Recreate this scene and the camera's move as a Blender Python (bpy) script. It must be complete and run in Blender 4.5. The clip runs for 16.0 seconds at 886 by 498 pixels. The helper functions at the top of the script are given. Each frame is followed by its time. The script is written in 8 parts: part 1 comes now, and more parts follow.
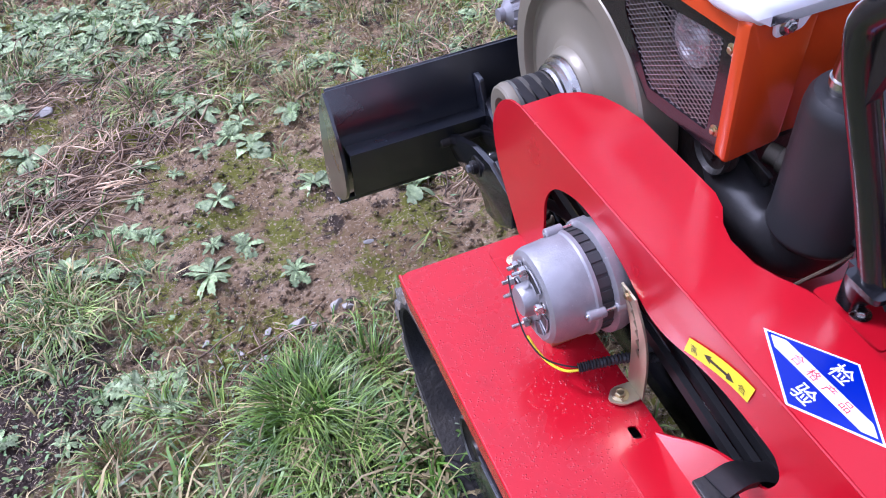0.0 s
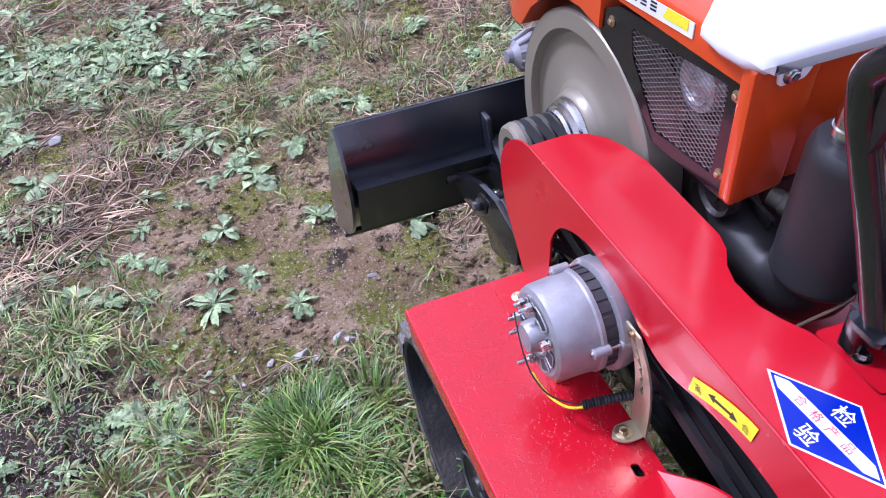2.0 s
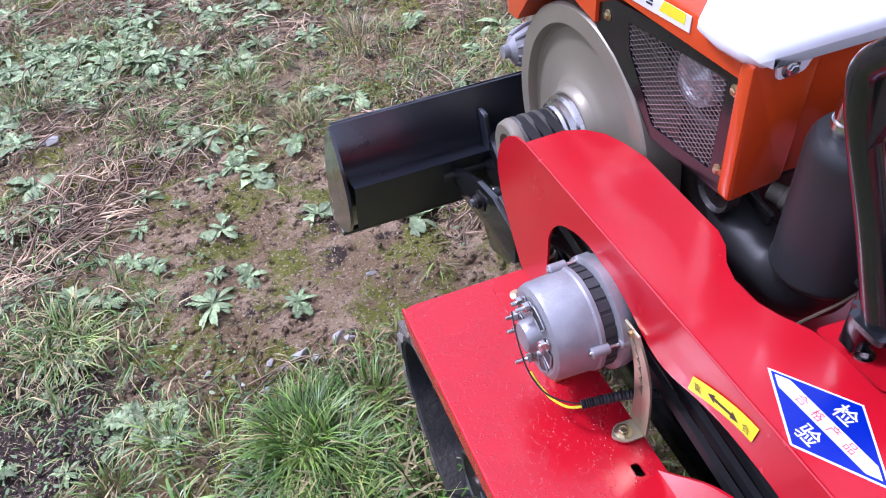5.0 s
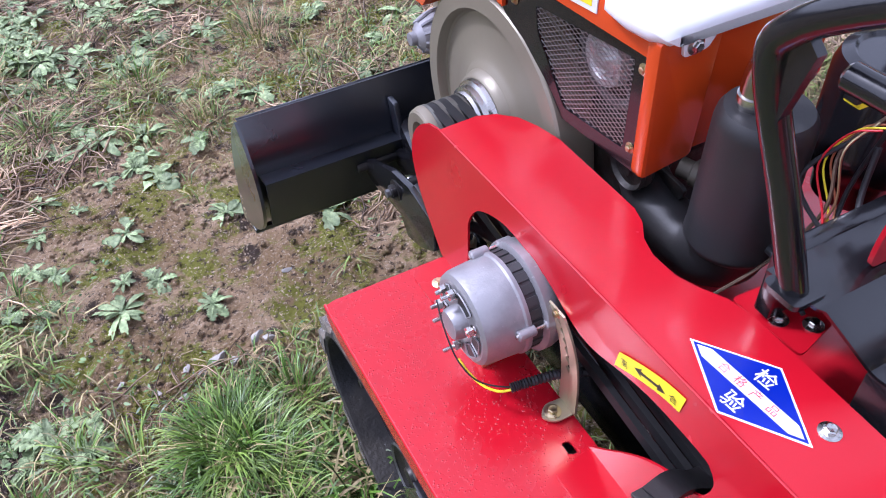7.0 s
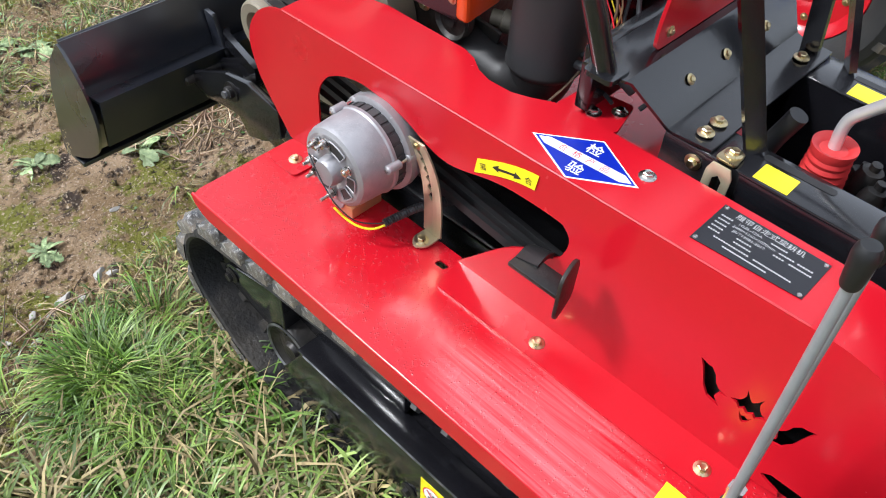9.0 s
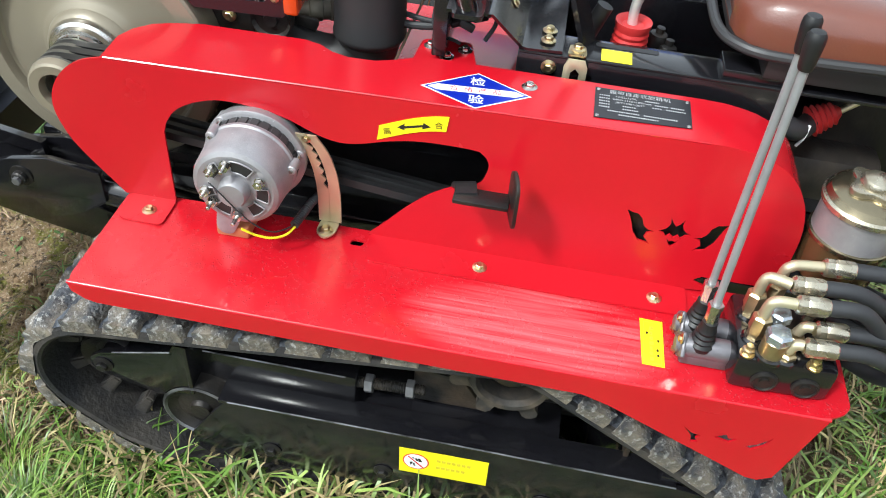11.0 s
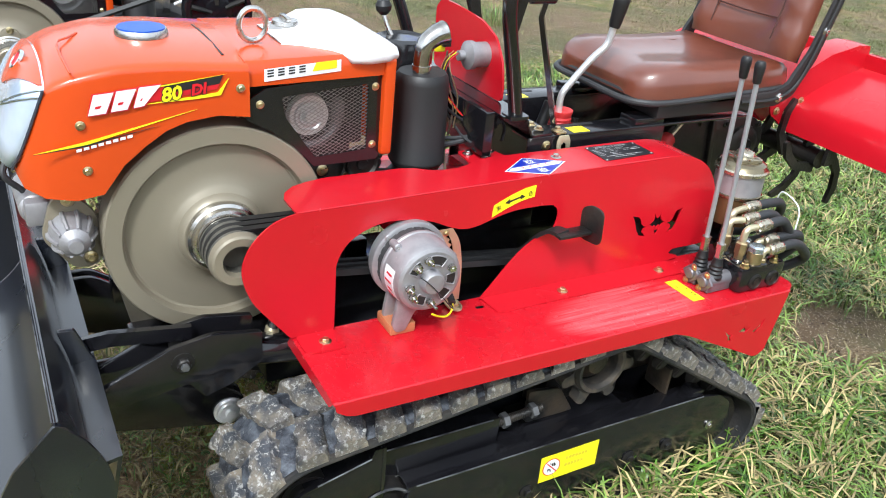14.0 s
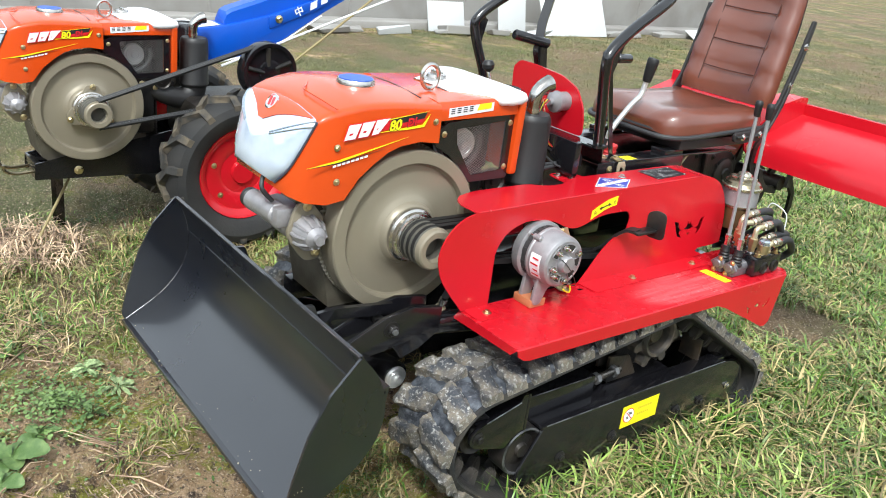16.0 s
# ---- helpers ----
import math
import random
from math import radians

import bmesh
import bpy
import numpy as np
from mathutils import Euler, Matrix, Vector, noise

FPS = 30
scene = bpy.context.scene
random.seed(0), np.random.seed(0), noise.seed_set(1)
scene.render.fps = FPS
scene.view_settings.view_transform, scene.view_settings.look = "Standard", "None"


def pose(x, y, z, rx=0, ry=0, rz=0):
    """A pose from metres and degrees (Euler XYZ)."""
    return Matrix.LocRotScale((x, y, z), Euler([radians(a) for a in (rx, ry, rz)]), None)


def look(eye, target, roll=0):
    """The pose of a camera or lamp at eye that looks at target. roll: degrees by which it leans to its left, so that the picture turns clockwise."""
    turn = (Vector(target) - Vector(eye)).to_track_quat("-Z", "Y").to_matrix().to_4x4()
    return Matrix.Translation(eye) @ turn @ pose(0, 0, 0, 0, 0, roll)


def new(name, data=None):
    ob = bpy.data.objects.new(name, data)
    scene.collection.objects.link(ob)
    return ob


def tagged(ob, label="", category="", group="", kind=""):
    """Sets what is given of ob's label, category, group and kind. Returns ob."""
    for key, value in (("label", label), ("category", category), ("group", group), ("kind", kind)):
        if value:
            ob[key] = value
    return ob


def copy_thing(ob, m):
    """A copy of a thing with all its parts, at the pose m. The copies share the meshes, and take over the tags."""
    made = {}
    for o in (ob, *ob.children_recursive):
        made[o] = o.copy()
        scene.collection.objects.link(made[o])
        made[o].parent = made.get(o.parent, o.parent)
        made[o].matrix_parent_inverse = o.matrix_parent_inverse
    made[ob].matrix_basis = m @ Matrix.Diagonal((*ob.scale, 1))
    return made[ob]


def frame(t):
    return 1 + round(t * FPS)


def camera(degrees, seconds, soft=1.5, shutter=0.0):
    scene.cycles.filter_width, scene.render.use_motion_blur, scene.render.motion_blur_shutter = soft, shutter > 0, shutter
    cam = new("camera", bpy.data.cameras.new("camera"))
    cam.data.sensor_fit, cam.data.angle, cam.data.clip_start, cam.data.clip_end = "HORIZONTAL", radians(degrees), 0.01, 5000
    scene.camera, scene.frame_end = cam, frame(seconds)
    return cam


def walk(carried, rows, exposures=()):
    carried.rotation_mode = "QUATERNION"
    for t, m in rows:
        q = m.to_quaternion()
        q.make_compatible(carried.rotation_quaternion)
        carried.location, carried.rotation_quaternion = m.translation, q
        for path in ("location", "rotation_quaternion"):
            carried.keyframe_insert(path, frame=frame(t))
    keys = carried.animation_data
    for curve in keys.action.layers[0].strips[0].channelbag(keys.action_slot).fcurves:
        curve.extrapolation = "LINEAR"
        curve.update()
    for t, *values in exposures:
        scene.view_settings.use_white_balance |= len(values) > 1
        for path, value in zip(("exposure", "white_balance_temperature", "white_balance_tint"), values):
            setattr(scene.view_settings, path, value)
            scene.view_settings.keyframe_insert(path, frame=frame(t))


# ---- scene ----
cam = camera(56.1, 16.0, soft=1.0)
PATH = [
    (0, (-0.418, 0.003, 1.637), (0.011, 1.331, 0.205), -5.6),
    (0.5, (-0.421, -0.003, 1.639), (0.033, 1.337, 0.225), -4.4),
    (1, (-0.423, 0.005, 1.641), (0.035, 1.36, 0.243), -4.0),
    (1.5, (-0.438, 0.0, 1.652), (0.025, 1.367, 0.268), -3.8),
    (2, (-0.437, -0.004, 1.654), (0.023, 1.375, 0.28), -4.1),
    (2.5, (-0.435, -0.004, 1.651), (0.022, 1.383, 0.284), -4.3),
    (3, (-0.424, 0.002, 1.649), (0.026, 1.392, 0.283), -4.7),
    (5.3, (-0.421, 0.008, 1.647), (0.028, 1.374, 0.257), -5.0),
    (5.5, (-0.409, 0.013, 1.643), (0.041, 1.373, 0.247), -5.2),
    (6, (-0.405, 0.002, 1.639), (0.091, 1.345, 0.242), -4.4),
    (6.5, (-0.408, 0.001, 1.644), (0.153, 1.312, 0.243), -3.5),
    (7, (-0.432, 0.021, 1.64), (0.203, 1.29, 0.23), -2.3),
    (7.5, (-0.491, 0.039, 1.624), (0.216, 1.257, 0.204), -0.9),
    (8, (-0.51, -0.02, 1.611), (0.276, 1.136, 0.181), 0.9),
    (8.5, (-0.557, -0.105, 1.607), (0.291, 0.979, 0.156), 2.2),
    (9, (-0.701, -0.115, 1.62), (0.327, 0.806, 0.173), 3.7),
    (9.5, (-0.822, -0.1, 1.637), (0.394, 0.6, 0.211), 4.8),
    (10, (-0.868, -0.007, 1.627), (0.468, 0.483, 0.221), 4.6),
    (10.2, (-0.892, 0.042, 1.62), (0.476, 0.466, 0.224), 4.4),
    (12.3, (-1.232, 0.689, 1.549), (0.318, 0.329, 0.338), 8.4),
    (12.5, (-1.234, 0.765, 1.577), (0.329, 0.312, 0.414), 8.0),
    (13, (-1.304, 0.995, 1.577), (0.284, 0.293, 0.583), 7.0),
    (13.5, (-1.365, 1.217, 1.56), (0.182, 0.354, 0.631), 6.0),
    (14, (-1.336, 1.444, 1.552), (0.19, 0.531, 0.637), 5.6),
    (14.5, (-1.385, 1.683, 1.571), (0.14, 0.743, 0.68), 6.0),
    (15, (-1.467, 1.941, 1.565), (0.051, 0.945, 0.726), 5.7),
    (15.5, (-1.518, 2.139, 1.568), (-0.028, 1.061, 0.782), 6.1),
    (16, (-1.476, 2.313, 1.566), (-0.049, 1.126, 0.821), 7.3),
]
walk(cam, [(t, look(eye, target, roll)) for t, eye, target, roll in PATH],
     exposures=[(0, 0.82, 5080, 30), (7, 0.85, 5280, 26), (8.5, 0.91, 5650, 13), (10, 0.90, 6150, 5), (12.5, 1.16, 5600, 2), (13.5, 1.03, 5700, 6), (14.3, 1.02, 5950, 5), (16, 1.02, 6050, 4)])

# ---- world, sun, exposure ----
world = bpy.data.worlds.new("overcast_sky")
scene.world = world
world.use_nodes = True
wn, wl = world.node_tree.nodes, world.node_tree.links
sky = wn.new("ShaderNodeTexSky")
sky.sky_type, sky.sun_disc = "NISHITA", False
sky.sun_elevation, sky.sun_rotation = radians(50), radians(-48)
sky.dust_density, sky.ozone_density = 4.0, 1.0
soften = wn.new("ShaderNodeHueSaturation")
soften.inputs["Saturation"].default_value = 0.3
wl.new(sky.outputs[0], soften.inputs["Color"])
veil = wn.new("ShaderNodeMix")      # the even cloud cover over the sky
veil.data_type = "RGBA"
veil.inputs["Factor"].default_value = 0.55
veil.inputs["B"].default_value = (6.3, 6.4, 6.6, 1)
wl.new(soften.outputs[0], veil.inputs["A"])
wl.new(veil.outputs["Result"], wn["Background"].inputs["Color"])
wn["Background"].inputs["Strength"].default_value = 0.131
sun = new("sun", bpy.data.lights.new("sun", "SUN"))
sun.data.energy, sun.data.angle, sun.data.color = 2.0, radians(8), (1.0, 0.96, 0.9)
sun.matrix_world = look((-0.74, 0.67, 1.2), (0, 0, 0))

# ---- materials ----


def material(name, color, rough=0.5, metal=0.0, second=None, amount=0.5, scale=8.0, fine=90.0, bump=0.05, coat=0.0,
             rough_vary=0.12, spots=None, island=0.0, per_object=0.0, spec=0.5):
    """A surface with two scales of variation: broad wear towards a second colour, and fine grain with a light relief."""
    m = bpy.data.materials.new(name)
    m.use_nodes = True
    n, l = m.node_tree.nodes, m.node_tree.links
    p = n["Principled BSDF"]
    co = n.new("ShaderNodeTexCoord")
    big, small = n.new("ShaderNodeTexNoise"), n.new("ShaderNodeTexNoise")
    big.inputs["Scale"].default_value, big.inputs["Detail"].default_value = scale, 5
    small.inputs["Scale"].default_value, small.inputs["Detail"].default_value = fine, 3
    for q in (big, small):
        l.new(co.outputs["Object"], q.inputs["Vector"])
    ramp = n.new("ShaderNodeMapRange")
    ramp.inputs["From Min"].default_value, ramp.inputs["From Max"].default_value = 0.42, 0.68
    ramp.inputs["To Max"].default_value = amount
    l.new(big.outputs["Fac"], ramp.inputs["Value"])
    mix = n.new("ShaderNodeMix")
    mix.data_type = "RGBA"
    mix.inputs["A"].default_value = (*color, 1)
    mix.inputs["B"].default_value = (*(second or [c * 0.75 for c in color]), 1)
    l.new(ramp.outputs[0], mix.inputs["Factor"])
    out = mix.outputs["Result"]
    if spots:
        spot_color, size, share, soft = spots if len(spots) == 4 else (*spots, 0.07)
        vo, cut = n.new("ShaderNodeTexNoise"), n.new("ShaderNodeMapRange")
        vo.inputs["Scale"].default_value, vo.inputs["Detail"].default_value, vo.inputs["Roughness"].default_value = size, 6, 0.7
        cut.inputs["From Min"].default_value, cut.inputs["From Max"].default_value = 1 - share, 1 - share + soft
        l.new(co.outputs["Object"], vo.inputs["Vector"])
        l.new(vo.outputs["Fac"], cut.inputs["Value"])
        over = n.new("ShaderNodeMix")
        over.data_type = "RGBA"
        l.new(out, over.inputs["A"])
        over.inputs["B"].default_value = (*spot_color, 1)
        l.new(cut.outputs[0], over.inputs["Factor"])
        out = over.outputs["Result"]
    if island or per_object:
        src = n.new("ShaderNodeNewGeometry").outputs["Random Per Island"] if island else n.new("ShaderNodeObjectInfo").outputs["Random"]
        strength = island or per_object
        span, hsv = n.new("ShaderNodeMapRange"), n.new("ShaderNodeHueSaturation")
        span.inputs["To Min"].default_value, span.inputs["To Max"].default_value = 1 - strength, 1 + strength
        l.new(src, span.inputs["Value"])
        l.new(span.outputs[0], hsv.inputs["Value"])
        l.new(out, hsv.inputs["Color"])
        out = hsv.outputs[0]
    l.new(out, p.inputs["Base Color"])
    rr = n.new("ShaderNodeMapRange")
    rr.inputs["To Min"].default_value, rr.inputs["To Max"].default_value = max(0.02, rough - rough_vary), min(1, rough + rough_vary)
    l.new(big.outputs["Fac"], rr.inputs["Value"])
    l.new(rr.outputs[0], p.inputs["Roughness"])
    p.inputs["Metallic"].default_value = metal
    p.inputs["Specular IOR Level"].default_value = spec
    p.inputs["Coat Weight"].default_value = coat
    p.inputs["Coat Roughness"].default_value = 0.12
    if bump:
        b = n.new("ShaderNodeBump")
        b.inputs["Strength"].default_value, b.inputs["Distance"].default_value = bump, 0.004
        l.new(small.outputs["Fac"], b.inputs["Height"])
        l.new(b.outputs[0], p.inputs["Normal"])
    return m


RED = material("red_paint", (0.48, 0.006, 0.015), 0.24, second=(0.43, 0.005, 0.013), scale=5, fine=40, bump=0.015, coat=0.15)
ORANGE = material("orange_paint", (0.56, 0.062, 0.006), 0.22, second=(0.5, 0.05, 0.005), scale=4, fine=30, bump=0.008, coat=0.3)
WHITE = material("white_plastic", (0.8, 0.8, 0.82), 0.35, second=(0.72, 0.73, 0.76), scale=6, bump=0.01)
BLACK = material("black_paint", (0.006, 0.0058, 0.0075), 0.2, second=(0.012, 0.0118, 0.0135), scale=7, bump=0.06, coat=0.5, spots=((0.06, 0.054, 0.048), 36, 0.27))
BLACK.node_tree.nodes["Principled BSDF"].inputs["Specular IOR Level"].default_value = 0.5
BLADE = material("blade_black_paint", (0.003, 0.0042, 0.009), 0.30, second=(0.010, 0.012, 0.018), scale=3.0, bump=0.02, rough_vary=0.16, spots=((0.20, 0.17, 0.14), 70, 0.25), spec=0.46)
BLADE.node_tree.nodes["Principled BSDF"].inputs["Specular IOR Level"].default_value = 1.0
BLADE.node_tree.nodes["Principled BSDF"].inputs["Coat Weight"].default_value = 0.7
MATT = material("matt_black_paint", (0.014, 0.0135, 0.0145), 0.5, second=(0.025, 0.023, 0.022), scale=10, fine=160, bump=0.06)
GRIP = material("black_rubber_grip", (0.009, 0.009, 0.0098), 0.5, scale=20, bump=0.05)
GRIME = material("oily_mud_on_black", (0.013, 0.0125, 0.012), 0.38, second=(0.07, 0.05, 0.032), amount=0.9, scale=14, fine=90, bump=0.35, spots=((0.12, 0.09, 0.06), 30, 0.33))
MUDFILM = material("grey_blue_dried_mud", (0.022, 0.025, 0.034), 0.6, second=(0.13, 0.145, 0.17), amount=0.9, scale=34, fine=170, bump=0.9, spots=((0.34, 0.34, 0.33), 85, 0.40, 0.14))
RUBBER = material("muddy_track_rubber", (0.011, 0.011, 0.0125), 0.7, second=(0.05, 0.042, 0.033), amount=0.8, scale=9, fine=90, bump=0.8, spots=((0.13, 0.13, 0.135), 60, 0.36))
MUDLUG = material("mud_caked_track_lug", (0.045, 0.049, 0.058), 0.7, second=(0.24, 0.20, 0.145), amount=0.8, scale=19, fine=170, bump=1.0, spots=((0.33, 0.325, 0.31), 95, 0.47, 0.10), per_object=0.3)
GRILLE = material("dull_steel_mesh", (0.42, 0.41, 0.4), 0.4, metal=0.8, bump=0)
PULLEY = material("dark_pulley_paint", (0.10, 0.097, 0.085), 0.4, metal=0.4, second=(0.16, 0.15, 0.125), scale=20, bump=0.05)
TARNISH = material("tarnished_chrome", (0.5, 0.49, 0.47), 0.18, metal=1.0, second=(0.22, 0.2, 0.18), amount=0.7, scale=22, bump=0.02)
POLISHED = material("bright_plated_rod", (0.72, 0.72, 0.72), 0.32, metal=0.55, bump=0)
ORANGEZINC = material("orange_primer", (0.48, 0.17, 0.075), 0.45, metal=0.2, second=(0.4, 0.2, 0.1), scale=25, bump=0.08)
PALEZINC = material("pale_yellow_zinc", (0.62, 0.56, 0.38), 0.42, metal=0.75, second=(0.55, 0.43, 0.32), scale=25, bump=0.03)
BARE = material("worn_bare_steel", (0.22, 0.22, 0.235), 0.4, metal=0.8, second=(0.02, 0.02, 0.022), amount=1.0, scale=16, bump=0.1)
TYRE = material("tyre_rubber", (0.014, 0.014, 0.015), 0.75, second=(0.04, 0.037, 0.033), scale=8, bump=0.3)
MUDIRON = material("muddy_cast_iron", (0.04, 0.036, 0.033), 0.6, metal=0.2, second=(0.12, 0.095, 0.07), amount=0.9, scale=25, bump=0.3)
LUGMUD = material("muddy_tyre_lug", (0.03, 0.029, 0.028), 0.85, second=(0.15, 0.12, 0.08), amount=0.8, scale=16, bump=0.4)
KHAKI = material("flywheel_paint", (0.245, 0.215, 0.16), 0.4, metal=0.25, second=(0.205, 0.18, 0.13), scale=5, fine=70, bump=0.03)
STEEL = material("bright_steel", (0.62, 0.6, 0.57), 0.25, metal=1.0, scale=30, bump=0.03)
GREYPAINT = material("grey_metal_paint", (0.30, 0.31, 0.32), 0.4, metal=0.3, scale=30, bump=0.03)
ZINC = material("yellow_zinc", (0.62, 0.52, 0.3), 0.3, metal=1.0, second=(0.6, 0.45, 0.35), scale=30, bump=0.03)
ALU = material("cast_aluminium", (0.36, 0.35, 0.365), 0.52, metal=0.6, second=(0.27, 0.265, 0.275), amount=0.8, scale=26, fine=300, bump=0.14, spots=((0.46, 0.45, 0.46), 110, 0.36))
STATOR = material("stator_core", (0.06, 0.06, 0.062), 0.5, metal=0.5, scale=30, bump=0.1)
CHROME = material("chrome", (0.8, 0.8, 0.8), 0.08, metal=1.0, rough_vary=0.04, scale=20, bump=0)
LEATHER = material("brown_leather", (0.145, 0.039, 0.02), 0.38, second=(0.11, 0.03, 0.018), scale=6, fine=260, bump=0.10, coat=0.6, spec=0.7)
PIPING = material("dark_piping", (0.03, 0.03, 0.032), 0.5)
SEAM = material("sunk_leather_seam", (0.06, 0.018, 0.012), 0.6, bump=0.05)
YELLOW = material("yellow_sticker", (0.86, 0.75, 0.01), 0.35, second=(0.8, 0.68, 0.01), bump=0)
OCHRE = material("ochre_print", (0.62, 0.5, 0.03), 0.4, bump=0)
BLUESTEEL = material("blue_tinted_plating", (0.5, 0.56, 0.62), 0.25, metal=0.85, bump=0.02)
SUMP = material("dull_khaki_casting", (0.11, 0.098, 0.075), 0.55, metal=0.25, second=(0.06, 0.05, 0.038), amount=0.9, scale=12, fine=120, bump=0.2)
BLUE = material("blue_sticker", (0.006, 0.02, 0.34), 0.3, bump=0)
RIM = material("grey_lens_rim", (0.07, 0.08, 0.11), 0.25, metal=0.4, bump=0)
STICKER = material("white_sticker", (0.8, 0.8, 0.82), 0.32, bump=0)
INK = material("black_ink", (0.015, 0.015, 0.016), 0.45, bump=0)
REDINK = material("red_ink", (0.6, 0.01, 0.02), 0.4, bump=0)
BLUEPAINT = material("blue_paint", (0.005, 0.075, 0.47), 0.35, second=(0.006, 0.06, 0.38), scale=5, bump=0.02)
NAMEPLATE = material("black_nameplate", (0.025, 0.025, 0.03), 0.3, metal=0.3, bump=0)
FERRULE = material("crimped_brassy_steel", (0.52, 0.48, 0.38), 0.27, metal=0.9, second=(0.36, 0.31, 0.22), amount=0.7, scale=40, fine=200, bump=0.12)
VALVEGREY = material("lilac_grey_casting", (0.17, 0.165, 0.18), 0.4, metal=0.45, second=(0.10, 0.095, 0.10), scale=30, fine=160, bump=0.12)
HOSE = material("rubber_hose", (0.024, 0.025, 0.028), 0.55, scale=20, bump=0.1)
REDRUBBER = material("red_rubber_boot", (0.55, 0.03, 0.03), 0.45, scale=20, bump=0.05)
GOLD = material("bronze_canister", (0.27, 0.23, 0.15), 0.2, metal=0.95, second=(0.28, 0.24, 0.16), scale=8, bump=0.02)
AMBER = material("dark_amber_bowl", (0.12, 0.07, 0.03), 0.25, metal=0.3, scale=6)
CASTIRON = material("oily_cast_iron", (0.016, 0.015, 0.0148), 0.42, metal=0.35, second=(0.045, 0.037, 0.03), amount=0.8, scale=14, fine=120, bump=0.3)
RUSTY = material("rusty_steel", (0.12, 0.085, 0.06), 0.6, metal=0.5, second=(0.2, 0.12, 0.07), scale=18, bump=0.2)
# two blue-white tones put sky and reflector reflections into the lens colour
LENS = material("headlight_lens", (0.74, 0.83, 0.97), 0.06, second=(0.42, 0.54, 0.76), amount=0.8, scale=5, fine=9, bump=1.0, coat=1.0, metal=0.35, rough_vary=0.03)
CASTGREY = material("dark_cast_grey", (0.15, 0.15, 0.155), 0.42, metal=0.5, second=(0.09, 0.088, 0.085), scale=30, fine=160, bump=0.15)
BRASSY = material("dull_brass", (0.52, 0.41, 0.24), 0.32, metal=0.9, second=(0.25, 0.19, 0.1), scale=30, bump=0.03)
STONE = material("grey_stone", (0.36, 0.335, 0.305), 0.8, second=(0.25, 0.225, 0.2), scale=30, bump=0.3, per_object=0.3)
LEAF = material("weed_leaf", (0.125, 0.19, 0.07), 0.48, second=(0.37, 0.45, 0.22), amount=1.0, scale=4.5, fine=26, bump=0.6, per_object=0.4)
LEAFGREEN = material("green_leaf", (0.085, 0.155, 0.04), 0.5, second=(0.17, 0.25, 0.08), amount=1.0, scale=4, bump=0.3, island=0.35)
GRASS = material("grass_blade", (0.075, 0.15, 0.018), 0.42, second=(0.245, 0.32, 0.08), amount=1.0, scale=5, bump=0, island=0.65)
DRYGRASS = material("dry_grass", (0.365, 0.295, 0.135), 0.65, second=(0.29, 0.22, 0.11), amount=0.9, scale=4, bump=0, island=0.55)
FIELDGRASS = material("field_grass_blade", (0.145, 0.165, 0.052), 0.6, second=(0.25, 0.19, 0.10), amount=1.0, scale=1.2, bump=0, island=0.25)
TUSSOCK = material("tussock_blade", (0.075, 0.15, 0.016), 0.38, second=(0.28, 0.38, 0.075), amount=1.0, scale=7, bump=0, island=0.65)
TWIG = material("dry_stem", (0.22, 0.145, 0.095), 0.7, second=(0.66, 0.49, 0.33), amount=1.0, scale=7, bump=0, island=0.75)
UNSEEN_WOODS = material("unseen_woods", (0.032, 0.036, 0.026), 0.9, second=(0.065, 0.06, 0.042), amount=1.0, scale=0.6, fine=3, bump=0.6)
CONCRETE = material("weathered_concrete", (0.29, 0.28, 0.265), 0.85, second=(0.22, 0.205, 0.19), amount=0.9, scale=1.5, fine=30, bump=0.2)
BOARD = material("white_board", (0.52, 0.53, 0.54), 0.6, second=(0.5, 0.49, 0.47), scale=2, bump=0.05)


